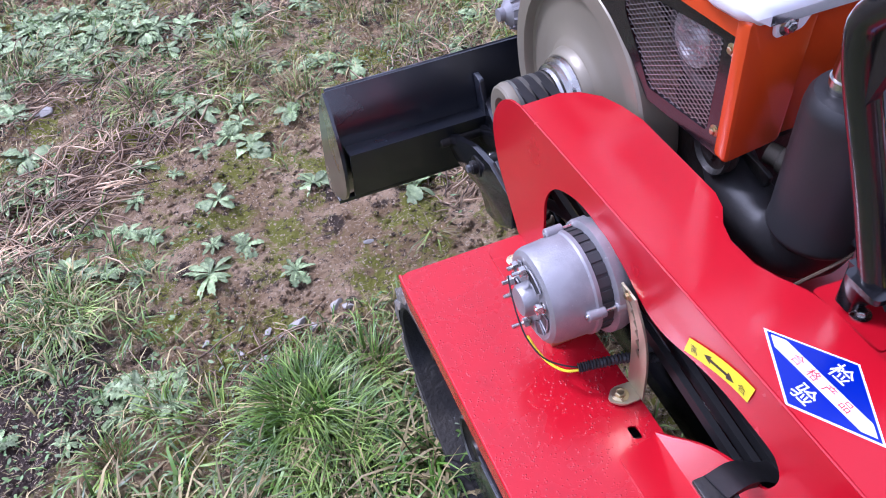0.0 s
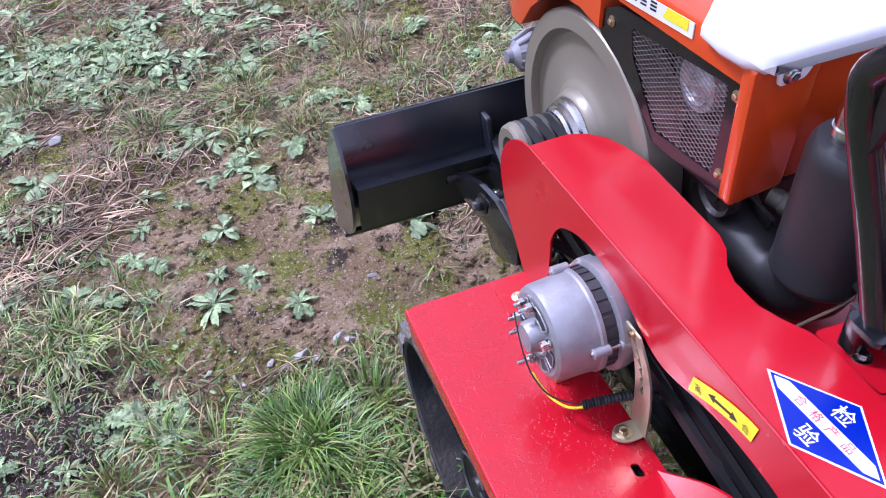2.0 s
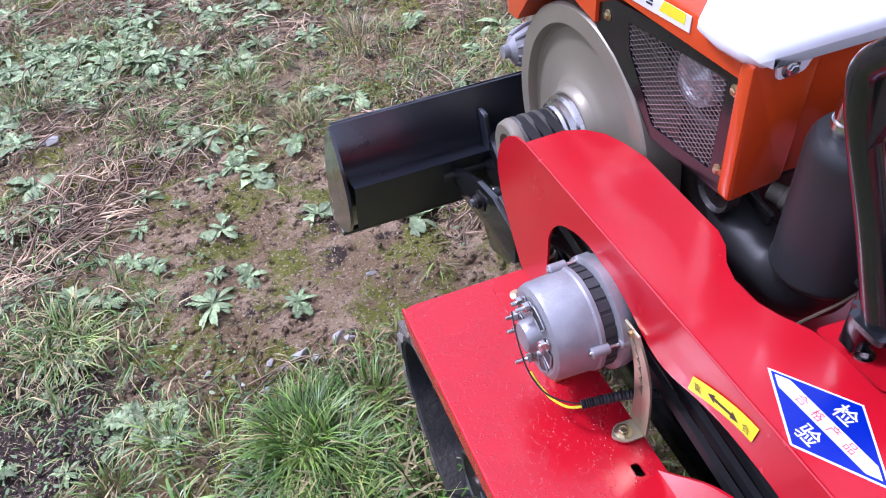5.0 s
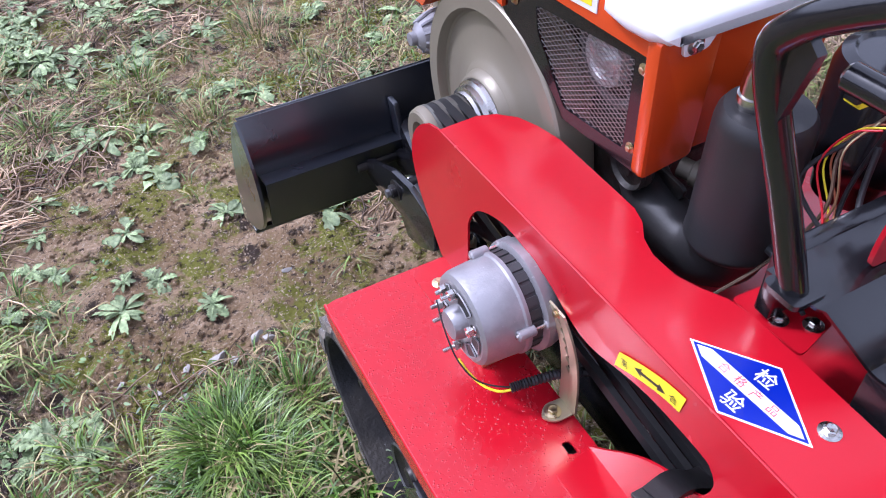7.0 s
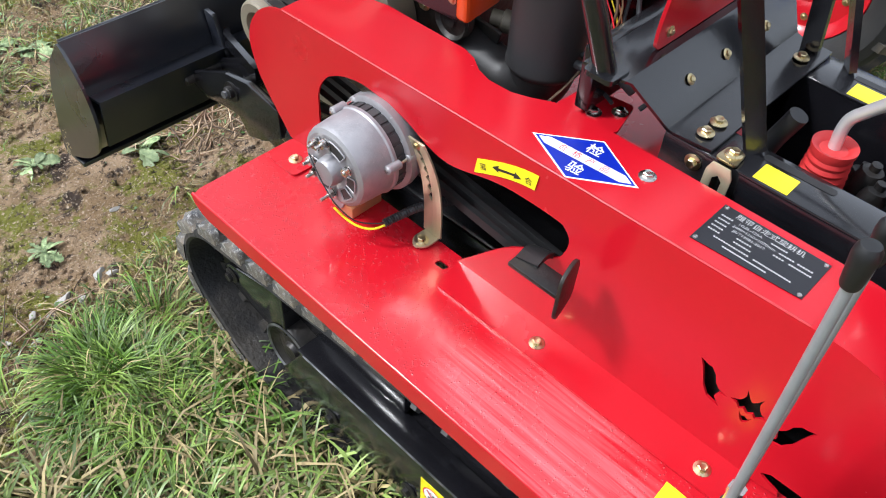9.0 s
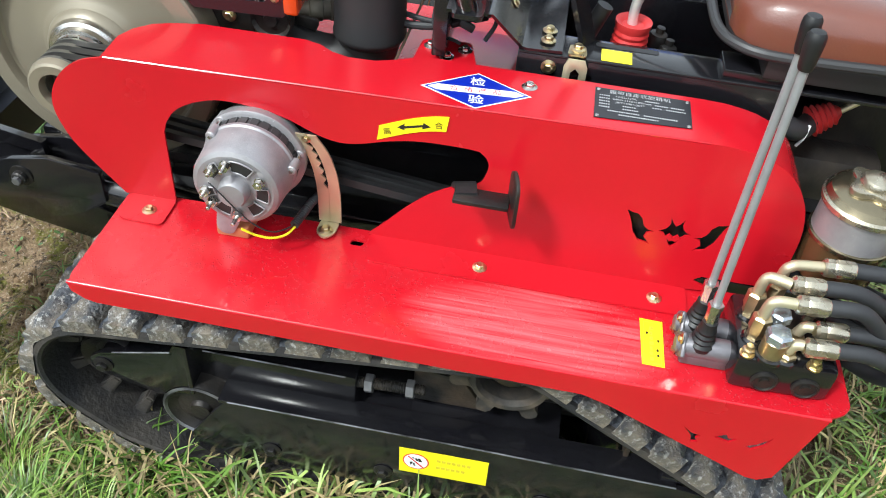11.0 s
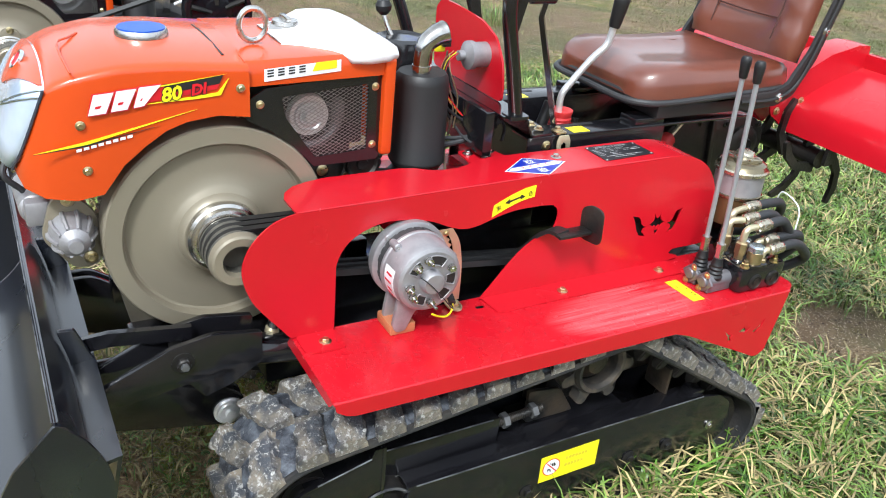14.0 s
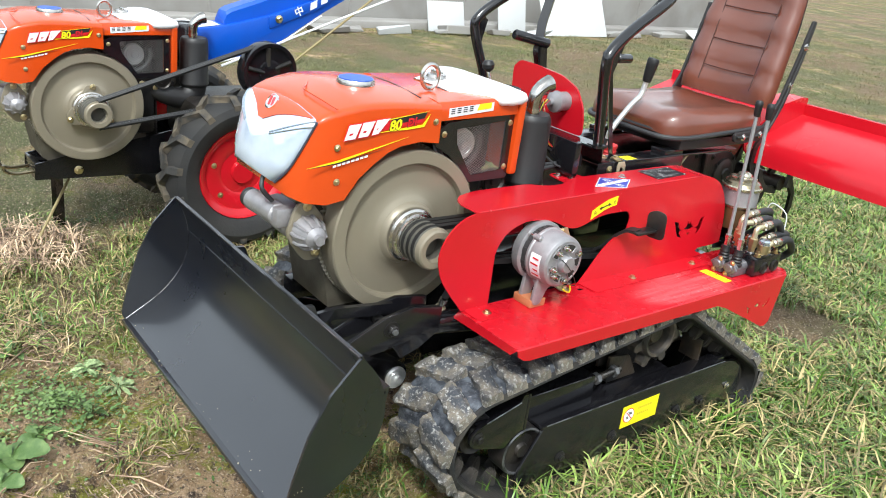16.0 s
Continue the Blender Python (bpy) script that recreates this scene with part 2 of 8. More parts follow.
def soil_material():
    m = bpy.data.materials.new("soil_and_moss")
    m.use_nodes = True
    n, l = m.node_tree.nodes, m.node_tree.links
    p = n["Principled BSDF"]
    co = n.new("ShaderNodeTexCoord")

    def tex(scale, detail=6, rough=0.6):
        t = n.new("ShaderNodeTexNoise")
        t.inputs["Scale"].default_value, t.inputs["Detail"].default_value, t.inputs["Roughness"].default_value = scale, detail, rough
        l.new(co.outputs["Object"], t.inputs["Vector"])
        return t.outputs["Fac"]

    def cut(v, a, b):
        r = n.new("ShaderNodeMapRange")
        r.inputs["From Min"].default_value, r.inputs["From Max"].default_value = a, b
        l.new(v, r.inputs["Value"])
        return r.outputs[0]

    def over(a, color, f):
        x = n.new("ShaderNodeMix")
        x.data_type = "RGBA"
        l.new(a, x.inputs["A"]) if not isinstance(a, tuple) else None
        if isinstance(a, tuple):
            x.inputs["A"].default_value = (*a, 1)
        x.inputs["B"].default_value = (*color, 1)
        l.new(f, x.inputs["Factor"])
        return x.outputs["Result"]

    def damp_patch():
        """Dark crumbly earth beside the tussock."""
        place, ball = n.new("ShaderNodeMapping"), n.new("ShaderNodeTexGradient")
        place.vector_type, ball.gradient_type = "TEXTURE", "SPHERICAL"
        place.inputs["Location"].default_value, place.inputs["Scale"].default_value = (-1.08, 1.46, 0), (0.42, 0.34, 1)
        l.new(co.outputs["Object"], place.inputs["Vector"])
        l.new(place.outputs[0], ball.inputs["Vector"])
        add = n.new("ShaderNodeMath")
        add.operation = "ADD"
        l.new(ball.outputs["Fac"], add.inputs[0])
        l.new(tex(9, 7, 0.7), add.inputs[1])
        return cut(add.outputs[0], 0.72, 0.9)
    c = over((0.41, 0.262, 0.132), (0.66, 0.455, 0.28), cut(tex(3.4, 8, 0.65), 0.46, 0.57))
    c = over(c, (0.075, 0.046, 0.03), cut(tex(7, 8, 0.7), 0.55, 0.61))
    c = over(c, (0.29, 0.285, 0.035), cut(tex(4.6, 9, 0.78), 0.495, 0.555))
    sep = n.new("ShaderNodeSeparateXYZ")
    l.new(co.outputs["Object"], sep.inputs[0])
    meadow = n.new("ShaderNodeMath")
    meadow.operation = "MULTIPLY"
    back = n.new("ShaderNodeMath")
    back.operation = "MAXIMUM"
    l.new(cut(sep.outputs["X"], 0.9, 2.2), back.inputs[0])
    l.new(cut(sep.outputs["Y"], 0.6, -0.4), back.inputs[1])
    for side in (cut(sep.outputs["X"], -1.9, -3.2), cut(sep.outputs["Y"], 4.2, 5.6)):
        wider = n.new("ShaderNodeMath")
        wider.operation = "MAXIMUM"
        l.new(back.outputs[0], wider.inputs[0])
        l.new(side, wider.inputs[1])
        back = wider
    l.new(back.outputs[0], meadow.inputs[0])
    l.new(cut(tex(1.3, 5), 0.36, 0.52), meadow.inputs[1])
    c = over(c, (0.13, 0.14, 0.048), meadow.outputs[0])
    worn = n.new("ShaderNodeMath")
    worn.operation = "MULTIPLY"
    l.new(back.outputs[0], worn.inputs[0])
    l.new(cut(tex(0.55, 6, 0.62), 0.46, 0.60), worn.inputs[1])
    c = over(c, (0.24, 0.16, 0.092), worn.outputs[0])
    c = over(c, (0.085, 0.052, 0.04), damp_patch())
    c = over(c, (0.10, 0.062, 0.038), cut(tex(52, 7, 0.7), 0.55, 0.62))
    c = over(c, (0.80, 0.64, 0.46), cut(tex(120, 4), 0.57, 0.65))
    l.new(c, p.inputs["Base Color"])
    p.inputs["Roughness"].default_value = 0.9
    b = n.new("ShaderNodeBump")
    b.inputs["Strength"].default_value, b.inputs["Distance"].default_value = 1.0, 0.075
    rough = n.new("ShaderNodeMath")
    rough.operation = "MULTIPLY_ADD"
    rough.inputs[1].default_value = 0.45
    l.new(tex(130, 6, 0.7), rough.inputs[0])
    l.new(tex(34, 9, 0.72), rough.inputs[2])
    l.new(rough.outputs[0], b.inputs["Height"])
    l.new(b.outputs[0], p.inputs["Normal"])
    return m


SOIL = soil_material()


def wet_red_material():
    """The red deck paint with a dried wiped film in long streaks and beads of water."""
    m = material("wet_red_paint", (0.48, 0.006, 0.015), 0.25, second=(0.41, 0.005, 0.013), scale=16, fine=40, bump=0.0, coat=0.2, rough_vary=0.24)
    n, l = m.node_tree.nodes, m.node_tree.links
    p = n["Principled BSDF"]
    co = n.new("ShaderNodeTexCoord")
    stretch = n.new("ShaderNodeMapping")
    stretch.inputs["Scale"].default_value = (75, 3.0, 1)
    stretch.inputs["Rotation"].default_value = (0, 0, 0.09)
    l.new(co.outputs["Object"], stretch.inputs["Vector"])
    streak = n.new("ShaderNodeTexNoise")
    streak.inputs["Scale"].default_value, streak.inputs["Detail"].default_value, streak.inputs["Distortion"].default_value = 1.0, 4, 0.9
    l.new(stretch.outputs[0], streak.inputs["Vector"])
    place = n.new("ShaderNodeMapping")
    place.vector_type = "TEXTURE"
    place.inputs["Location"].default_value, place.inputs["Scale"].default_value = (-0.115, 0.19, DECK), (0.10, 0.24, 1)
    l.new(co.outputs["Object"], place.inputs["Vector"])
    ball = n.new("ShaderNodeTexGradient")
    ball.gradient_type = "SPHERICAL"
    l.new(place.outputs[0], ball.inputs["Vector"])
    cut = n.new("ShaderNodeMapRange")
    cut.inputs["From Min"].default_value, cut.inputs["From Max"].default_value = 0.36, 0.68
    l.new(streak.outputs["Fac"], cut.inputs["Value"])
    edge = n.new("ShaderNodeMapRange")
    edge.inputs["From Max"].default_value = 0.30
    edge.inputs["To Max"].default_value = 0.40
    l.new(ball.outputs["Fac"], edge.inputs["Value"])
    both = n.new("ShaderNodeMath")
    both.operation = "MULTIPLY"
    l.new(cut.outputs[0], both.inputs[0])
    l.new(edge.outputs[0], both.inputs[1])
    film = n.new("ShaderNodeMix")
    film.data_type = "RGBA"
    film.inputs["B"].default_value = (0.72, 0.30, 0.32, 1)
    old = p.inputs["Base Color"].links[0].from_socket
    l.new(old, film.inputs["A"])
    l.new(both.outputs[0], film.inputs["Factor"])
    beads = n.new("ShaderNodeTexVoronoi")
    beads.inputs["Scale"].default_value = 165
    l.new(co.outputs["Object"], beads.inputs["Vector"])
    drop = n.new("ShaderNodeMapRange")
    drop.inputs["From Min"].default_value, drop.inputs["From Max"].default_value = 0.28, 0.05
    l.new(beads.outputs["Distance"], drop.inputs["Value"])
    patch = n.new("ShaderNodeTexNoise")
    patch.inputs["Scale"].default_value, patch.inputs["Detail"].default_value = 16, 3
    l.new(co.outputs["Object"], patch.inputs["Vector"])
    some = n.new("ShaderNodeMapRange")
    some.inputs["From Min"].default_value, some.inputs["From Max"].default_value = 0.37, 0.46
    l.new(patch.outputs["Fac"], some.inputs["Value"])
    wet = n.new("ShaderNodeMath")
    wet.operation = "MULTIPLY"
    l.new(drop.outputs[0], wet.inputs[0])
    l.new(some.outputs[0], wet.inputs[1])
    lightened = n.new("ShaderNodeMix")      # drop highlights painted into the colour as a paler pink
    lightened.data_type = "RGBA"
    lightened.inputs["B"].default_value = (0.70, 0.26, 0.27, 1)
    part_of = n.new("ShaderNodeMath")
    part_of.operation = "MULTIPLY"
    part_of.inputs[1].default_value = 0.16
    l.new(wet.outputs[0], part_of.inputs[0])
    l.new(part_of.outputs[0], lightened.inputs["Factor"])
    l.new(film.outputs["Result"], lightened.inputs["A"])
    l.new(lightened.outputs["Result"], p.inputs["Base Color"])
    bump = n.new("ShaderNodeBump")
    bump.inputs["Strength"].default_value, bump.inputs["Distance"].default_value = 0.9, 0.0010
    l.new(wet.outputs[0], bump.inputs["Height"])
    l.new(bump.outputs[0], p.inputs["Normal"])
    return m


DECK = 0.576        # top of the fender deck
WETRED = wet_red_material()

# ---- mesh helpers ----


def put(name, mesh, parent=None, label=""):
    ob = new(name, mesh)
    if parent is not None:
        ob.parent = parent
        if parent.data is None:
            ob.matrix_parent_inverse = Matrix.Translation(-parent.location)
    return tagged(ob, label)


def part(name, bm, mat, parent=None, label="", angle=32):
    """Links a bmesh as one mesh object under a thing or a part."""
    bmesh.ops.recalc_face_normals(bm, faces=bm.faces)
    me = bpy.data.meshes.new(name)
    bm.to_mesh(me)
    bm.free()
    me.materials.append(mat)
    me.shade_smooth()
    me.set_sharp_from_angle(angle=radians(angle))
    return put(name, me, parent, label)


def thing(name, label, category, group="", kind="", at=(0, 0, 0)):
    ob = tagged(new(name), label, category, group, kind)
    ob.location = at
    ob.empty_display_size = 0.1
    return ob


def box(x0, x1, y0, y1, z0, z1, bevel=0.004, bm=None, seg=2):
    own = bmesh.new()
    bmesh.ops.create_cube(own, size=1)
    for v in own.verts:
        v.co = Vector(((x0 + x1) / 2 + v.co.x * (x1 - x0), (y0 + y1) / 2 + v.co.y * (y1 - y0), (z0 + z1) / 2 + v.co.z * (z1 - z0)))
    if bevel:
        bmesh.ops.bevel(own, geom=own.edges[:], offset=bevel, segments=seg, affect="EDGES", profile=0.5)
    return join(bm, own)


def join(bm, own):
    if bm is None:
        return own
    me = bpy.data.meshes.new("tmp")
    own.to_mesh(me)
    own.free()
    bm.from_mesh(me)
    bpy.data.meshes.remove(me)
    return bm


def moved(bm, m):
    bmesh.ops.transform(bm, matrix=m, verts=bm.verts)
    return bm


def along(p0, p1):
    """The pose whose z axis runs from p0 towards p1."""
    d = Vector(p1) - Vector(p0)
    return Matrix.Translation(p0) @ d.to_track_quat("Z", "Y").to_matrix().to_4x4()


def lathe(profile, p0=(0, 0, 0), p1=(0, 0, 1), seg=32, bm=None, caps=True):
    """Turns (radius, height) pairs about the line from p0 towards p1."""
    own = bmesh.new()
    rings = []
    for r, h in profile:
        if r < 1e-6:
            rings.append([own.verts.new((0, 0, h))])
        else:
            rings.append([own.verts.new((r * math.cos(2 * math.pi * k / seg), r * math.sin(2 * math.pi * k / seg), h)) for k in range(seg)])
    for a, b in zip(rings, rings[1:]):
        for k in range(seg):
            if len(a) == 1 and len(b) == 1:
                continue
            if len(a) == 1:
                own.faces.new((a[0], b[k], b[(k + 1) % seg]))
            elif len(b) == 1:
                own.faces.new((a[k], b[0], a[(k + 1) % seg]))
            else:
                own.faces.new((a[k], b[k], b[(k + 1) % seg], a[(k + 1) % seg]))
    for ring in (rings[0], rings[-1]):
        if caps and len(ring) > 1:
            own.faces.new(ring)
    moved(own, along(p0, p1))
    return join(bm, own)


def rod(p0, p1, r, r1=None, seg=20, chamfer=0.0, bm=None):
    d = (Vector(p1) - Vector(p0)).length
    r1 = r if r1 is None else r1
    c = chamfer
    prof = [(r, 0), (r1, d)] if not c else [(r - c, 0), (r, c), (r1, d - c), (r1 - c, d)]
    return lathe(prof, p0, p1, seg, bm)


def smooth_line(points, n=6):
    """A Catmull-Rom line through the points."""
    p = [Vector(q) for q in points]
    p = [2 * p[0] - p[1]] + p + [2 * p[-1] - p[-2]]
    out = []
    for a, b, c, d in zip(p, p[1:], p[2:], p[3:]):
        for k in range(n):
            t = k / n
            out.append(0.5 * ((2 * b) + (c - a) * t + (2 * a - 5 * b + 4 * c - d) * t * t + (3 * b - a - 3 * c + d) * t ** 3))
    return out + [p[-2]]


def tube(points, r, seg=12, n=6, bm=None, flat=None):
    """A round (or, with flat=(w, h), a rectangular) section swept along a smooth line; r may be a function of 0..1."""
    line = smooth_line(points, n) if n else [Vector(q) for q in points]
    own = bmesh.new()
    up, rings = None, []
    for i, q in enumerate(line):
        d = (line[min(i + 1, len(line) - 1)] - line[max(i - 1, 0)]).normalized()
        if up is None:
            up = d.orthogonal().normalized() if not flat else (Vector((0, 0, 1)) - d * d.z).normalized() if abs(d.z) < 0.9 else Vector((1, 0, 0))
        up = (up - d * up.dot(d)).normalized()
        side = d.cross(up)
        rad = r(i / (len(line) - 1)) if callable(r) else r
        if flat:
            w, h = flat
            rings.append([own.verts.new(q + side * sx * w / 2 + up * sy * h / 2) for sx, sy in ((-1, -1), (1, -1), (1, 1), (-1, 1))])
        else:
            rings.append([own.verts.new(q + rad * (math.cos(2 * math.pi * k / seg) * up + math.sin(2 * math.pi * k / seg) * side)) for k in range(seg)])
    m = len(rings[0])
    for a, b in zip(rings, rings[1:]):
        for k in range(m):
            own.faces.new((a[k], b[k], b[(k + 1) % m], a[(k + 1) % m]))
    own.faces.new(rings[0])
    own.faces.new(rings[-1])
    return join(bm, own)


def fillet(points, radius=0.01, n=4):
    """Rounds the corners of a closed outline."""
    p = [Vector(q).to_2d() for q in points]
    out = []
    for i, b in enumerate(p):
        a, c = p[i - 1], p[(i + 1) % len(p)]
        r = min(radius, (a - b).length * 0.45, (c - b).length * 0.45)
        s, e = b + (a - b).normalized() * r, b + (c - b).normalized() * r
        out += [(1 - t) ** 2 * s + 2 * t * (1 - t) * b + t * t * e for t in [k / n for k in range(n + 1)]]
    return [tuple(q) for q in out]


def plate(outline, axis, at, thick, holes=(), bevel=0.0, bm=None):
    """A flat sheet: outline (and holes) as (u, v), in the plane across the axis at that place; x: (y, z), y: (x, z), z: (x, y)."""
    own = bmesh.new()

    def place(u, v, w):
        return {"x": (w, u, v), "y": (u, w, v), "z": (u, v, w)}[axis]
    edges = []
    for loop in (outline, *holes):
        vs = [own.verts.new(place(u, v, at)) for u, v in loop]
        edges += [own.edges.new((vs[i], vs[(i + 1) % len(vs)])) for i in range(len(vs))]
    if holes:
        bmesh.ops.triangle_fill(own, use_beauty=True, use_dissolve=False, edges=edges)
    else:
        own.faces.new(vs)
    geom = bmesh.ops.extrude_face_region(own, geom=own.faces[:])["geom"]
    shift = Vector(place(0, 0, thick))
    bmesh.ops.translate(own, vec=shift, verts=[g for g in geom if isinstance(g, bmesh.types.BMVert)])
    if bevel:
        bmesh.ops.recalc_face_normals(own, faces=own.faces)
        rim = [e for e in own.edges if len(e.link_faces) == 2 and e.calc_face_angle(0) > 1.2]
        bmesh.ops.bevel(own, geom=rim, offset=bevel, segments=2, affect="EDGES", profile=0.5)
    return join(bm, own)


def loft(sections, closed=True, caps=True, bm=None):
    own = bmesh.new()
    rings = [[own.verts.new(q) for q in s] for s in sections]
    m = len(rings[0])
    for a, b in zip(rings, rings[1:]):
        for k in range(m if closed else m - 1):
            own.faces.new((a[k], b[k], b[(k + 1) % m], a[(k + 1) % m]))
    if caps:
        own.faces.new(rings[0])
        own.faces.new(rings[-1])
    return join(bm, own)


def sheet(sections, thick, bm=None):
    """An open curved sheet through the rows of points, with thickness."""
    own = loft(sections, closed=False, caps=False)
    bmesh.ops.recalc_face_normals(own, faces=own.faces)
    bmesh.ops.solidify(own, geom=own.faces[:], thickness=thick)
    return join(bm, own)


def arc(cx, cy, r, a0, a1, n=12, ry=None):
    return [(cx + r * math.cos(radians(a0 + (a1 - a0) * k / n)), cy + (ry or r) * math.sin(radians(a0 + (a1 - a0) * k / n))) for k in range(n + 1)]


def bolt_mesh(r=0.006, name="bolt", mat=ZINC):
    """A flanged hexagon bolt, 1 base at z = 0, standing up."""
    bm = lathe([(r * 1.75, 0), (r * 1.75, r * 0.2), (r * 1.15, r * 0.42)], seg=20)
    lathe([(r * 1.05, r * 0.35), (r * 1.05, r * 1.0), (r * 0.85, r * 1.15), (r * 0.5, r * 1.08), (0, r * 1.05)], seg=6, bm=bm)
    bmesh.ops.recalc_face_normals(bm, faces=bm.faces)
    me = bpy.data.meshes.new(name)
    bm.to_mesh(me)
    bm.free()
    me.materials.append(mat)
    return me


BOLT, BOLT_L, BOLT_S = bolt_mesh(0.0075), bolt_mesh(0.011), bolt_mesh(0.005)
BOLT_STEEL = bolt_mesh(0.0075, mat=STEEL)
BOLT_BLACK = bolt_mesh(0.011, mat=CASTIRON)
BOLT_DARK = bolt_mesh(0.0065, mat=CASTIRON)


def bolt(parent, p, way=(0, 0, 1), mesh=None, name="bolt"):
    ob = put(name, mesh or BOLT, parent)
    ob.matrix_basis = along(p, Vector(p) + Vector(way)) @ pose(0, 0, 0, 0, 0, (p[0] * 7919 + p[1] * 3571) % 60)
    return ob


def words(text, size, mat, m, parent, name="lettering", bold=0.0):
    """Writing as a flat mesh in the built-in font, centred on the pose m, reading along its x."""
    cu = bpy.data.curves.new(name, "FONT")
    cu.body, cu.size, cu.align_x, cu.align_y, cu.offset, cu.resolution_u = text, size, "CENTER", "CENTER", bold, 2
    tmp = bpy.data.objects.new("tmp", cu)
    me = bpy.data.meshes.new_from_object(tmp)
    bpy.data.objects.remove(tmp)
    me.materials.clear()
    me.materials.append(mat)
    me.transform(m)
    return put(name, me, parent)


def mesh_of(name, verts, tris, mat):
    me = bpy.data.meshes.new(name)
    verts, tris = np.asarray(verts, np.float32), np.asarray(tris, np.int32)
    me.vertices.add(len(verts))
    me.vertices.foreach_set("co", verts.ravel())
    me.loops.add(tris.size)
    me.loops.foreach_set("vertex_index", tris.ravel())
    me.polygons.add(len(tris))
    me.polygons.foreach_set("loop_start", np.arange(0, tris.size, 3, dtype=np.int32))
    me.update(calc_edges=True)
    me.validate()
    me.materials.append(mat)
    return me

# ---- ground ----


def ground_height(x, y):
    """Low swells and clods; level under the machine."""
    h = 0.022 * noise.noise(Vector((x * 1.3, y * 1.3, 3.1))) + 0.012 * noise.noise(Vector((x * 5.1, y * 5.1, 7.7)))
    h += 0.02 * noise.noise(Vector((x * 11, y * 11, 1.3))) + 0.026 * abs(noise.noise(Vector((x * 26, y * 26, 4.1)))) - 0.007
    near = min(1.0, max(0.0, (math.hypot((x - 0.37) / 0.8, (y - 0.4) / 1.1) - 0.8) / 0.5))
    return h * (0.35 + 0.65 * near) - 0.004


def spaced(lo, hi, step, far):
    inner = list(np.arange(lo, hi + step / 2, step))
    out, d = [], step
    while d < far:
        d *= 1.22
        out.append(d)
    reach = np.cumsum(out)
    reach = reach[reach < far]
    return [lo - r for r in reach[::-1]] + inner + [hi + r for r in reach]


gx, gy = spaced(-1.8, 2.4, 0.0145, 400), spaced(-1.2, 3.9, 0.0145, 400)
gv = [(x, y, ground_height(x, y) if abs(x) < 12 and abs(y) < 12 else 0.0) for y in gy for x in gx]
w = len(gx)
gt = []
for j in range(len(gy) - 1):
    for i in range(w - 1):
        a = j * w + i
        gt += [(a, a + 1, a + w + 1), (a, a + w + 1, a + w)]
ground_mesh = mesh_of("ground", gv, gt, SOIL)
ground_mesh.shade_smooth()
ground = tagged(put("ground", ground_mesh), "bare brown field soil with moss patches and trodden clods", "ground", kind="structure")



def unseen_tree_ring():
    """An unseen ring of dark woods round the field, far off, uneven on top, added for reflections in the paint."""
    n, rows = 240, []
    for k in range(n + 1):
        a = 2 * math.pi * (k % n) / n
        x, y = math.cos(a), math.sin(a)
        h = 9.5 + 3.5 * noise.noise(Vector((x * 4, y * 4, 0))) + 2.2 * noise.noise(Vector((x * 15, y * 15, 2))) + 1.2 * noise.noise(Vector((x * 50, y * 50, 5)))
        rows.append([(x * 62, y * 62, -0.2), (x * 61.5, y * 61.5, h * 0.5), (x * 62.5, y * 62.5, h * 0.85), (x * 64, y * 64, h), (x * 66, y * 66, h * 0.9), (x * 67, y * 67, -0.2)])
    return tagged(part("backdrop", loft(rows, closed=False, caps=False), UNSEEN_WOODS), "unseen ring of dark trees added for reflections", "trees", kind="structure")


unseen_tree_ring()

# ---- crawler tractor ----
MID = 0.37          # the machine's middle line
TOP = 0.862         # top of the belt cover
CX = 0.037          # the cover's side
tractor = thing("crawler_tractor", "red and orange tracked mini tractor with black dozer blade", "tractor", at=(MID, 0.35, 0))


def lean(y, z):
    """How far the cover's side draws in at this height: upright in front, leaning towards the back."""
    return 0.030 * max(0.0, 0.95 - y) * min(1.0, max(0.0, (z - 0.58) / 0.28))


def leaned(bm):
    for v in bm.verts:
        v.co.x += lean(v.co.y, v.co.z)
    return bm


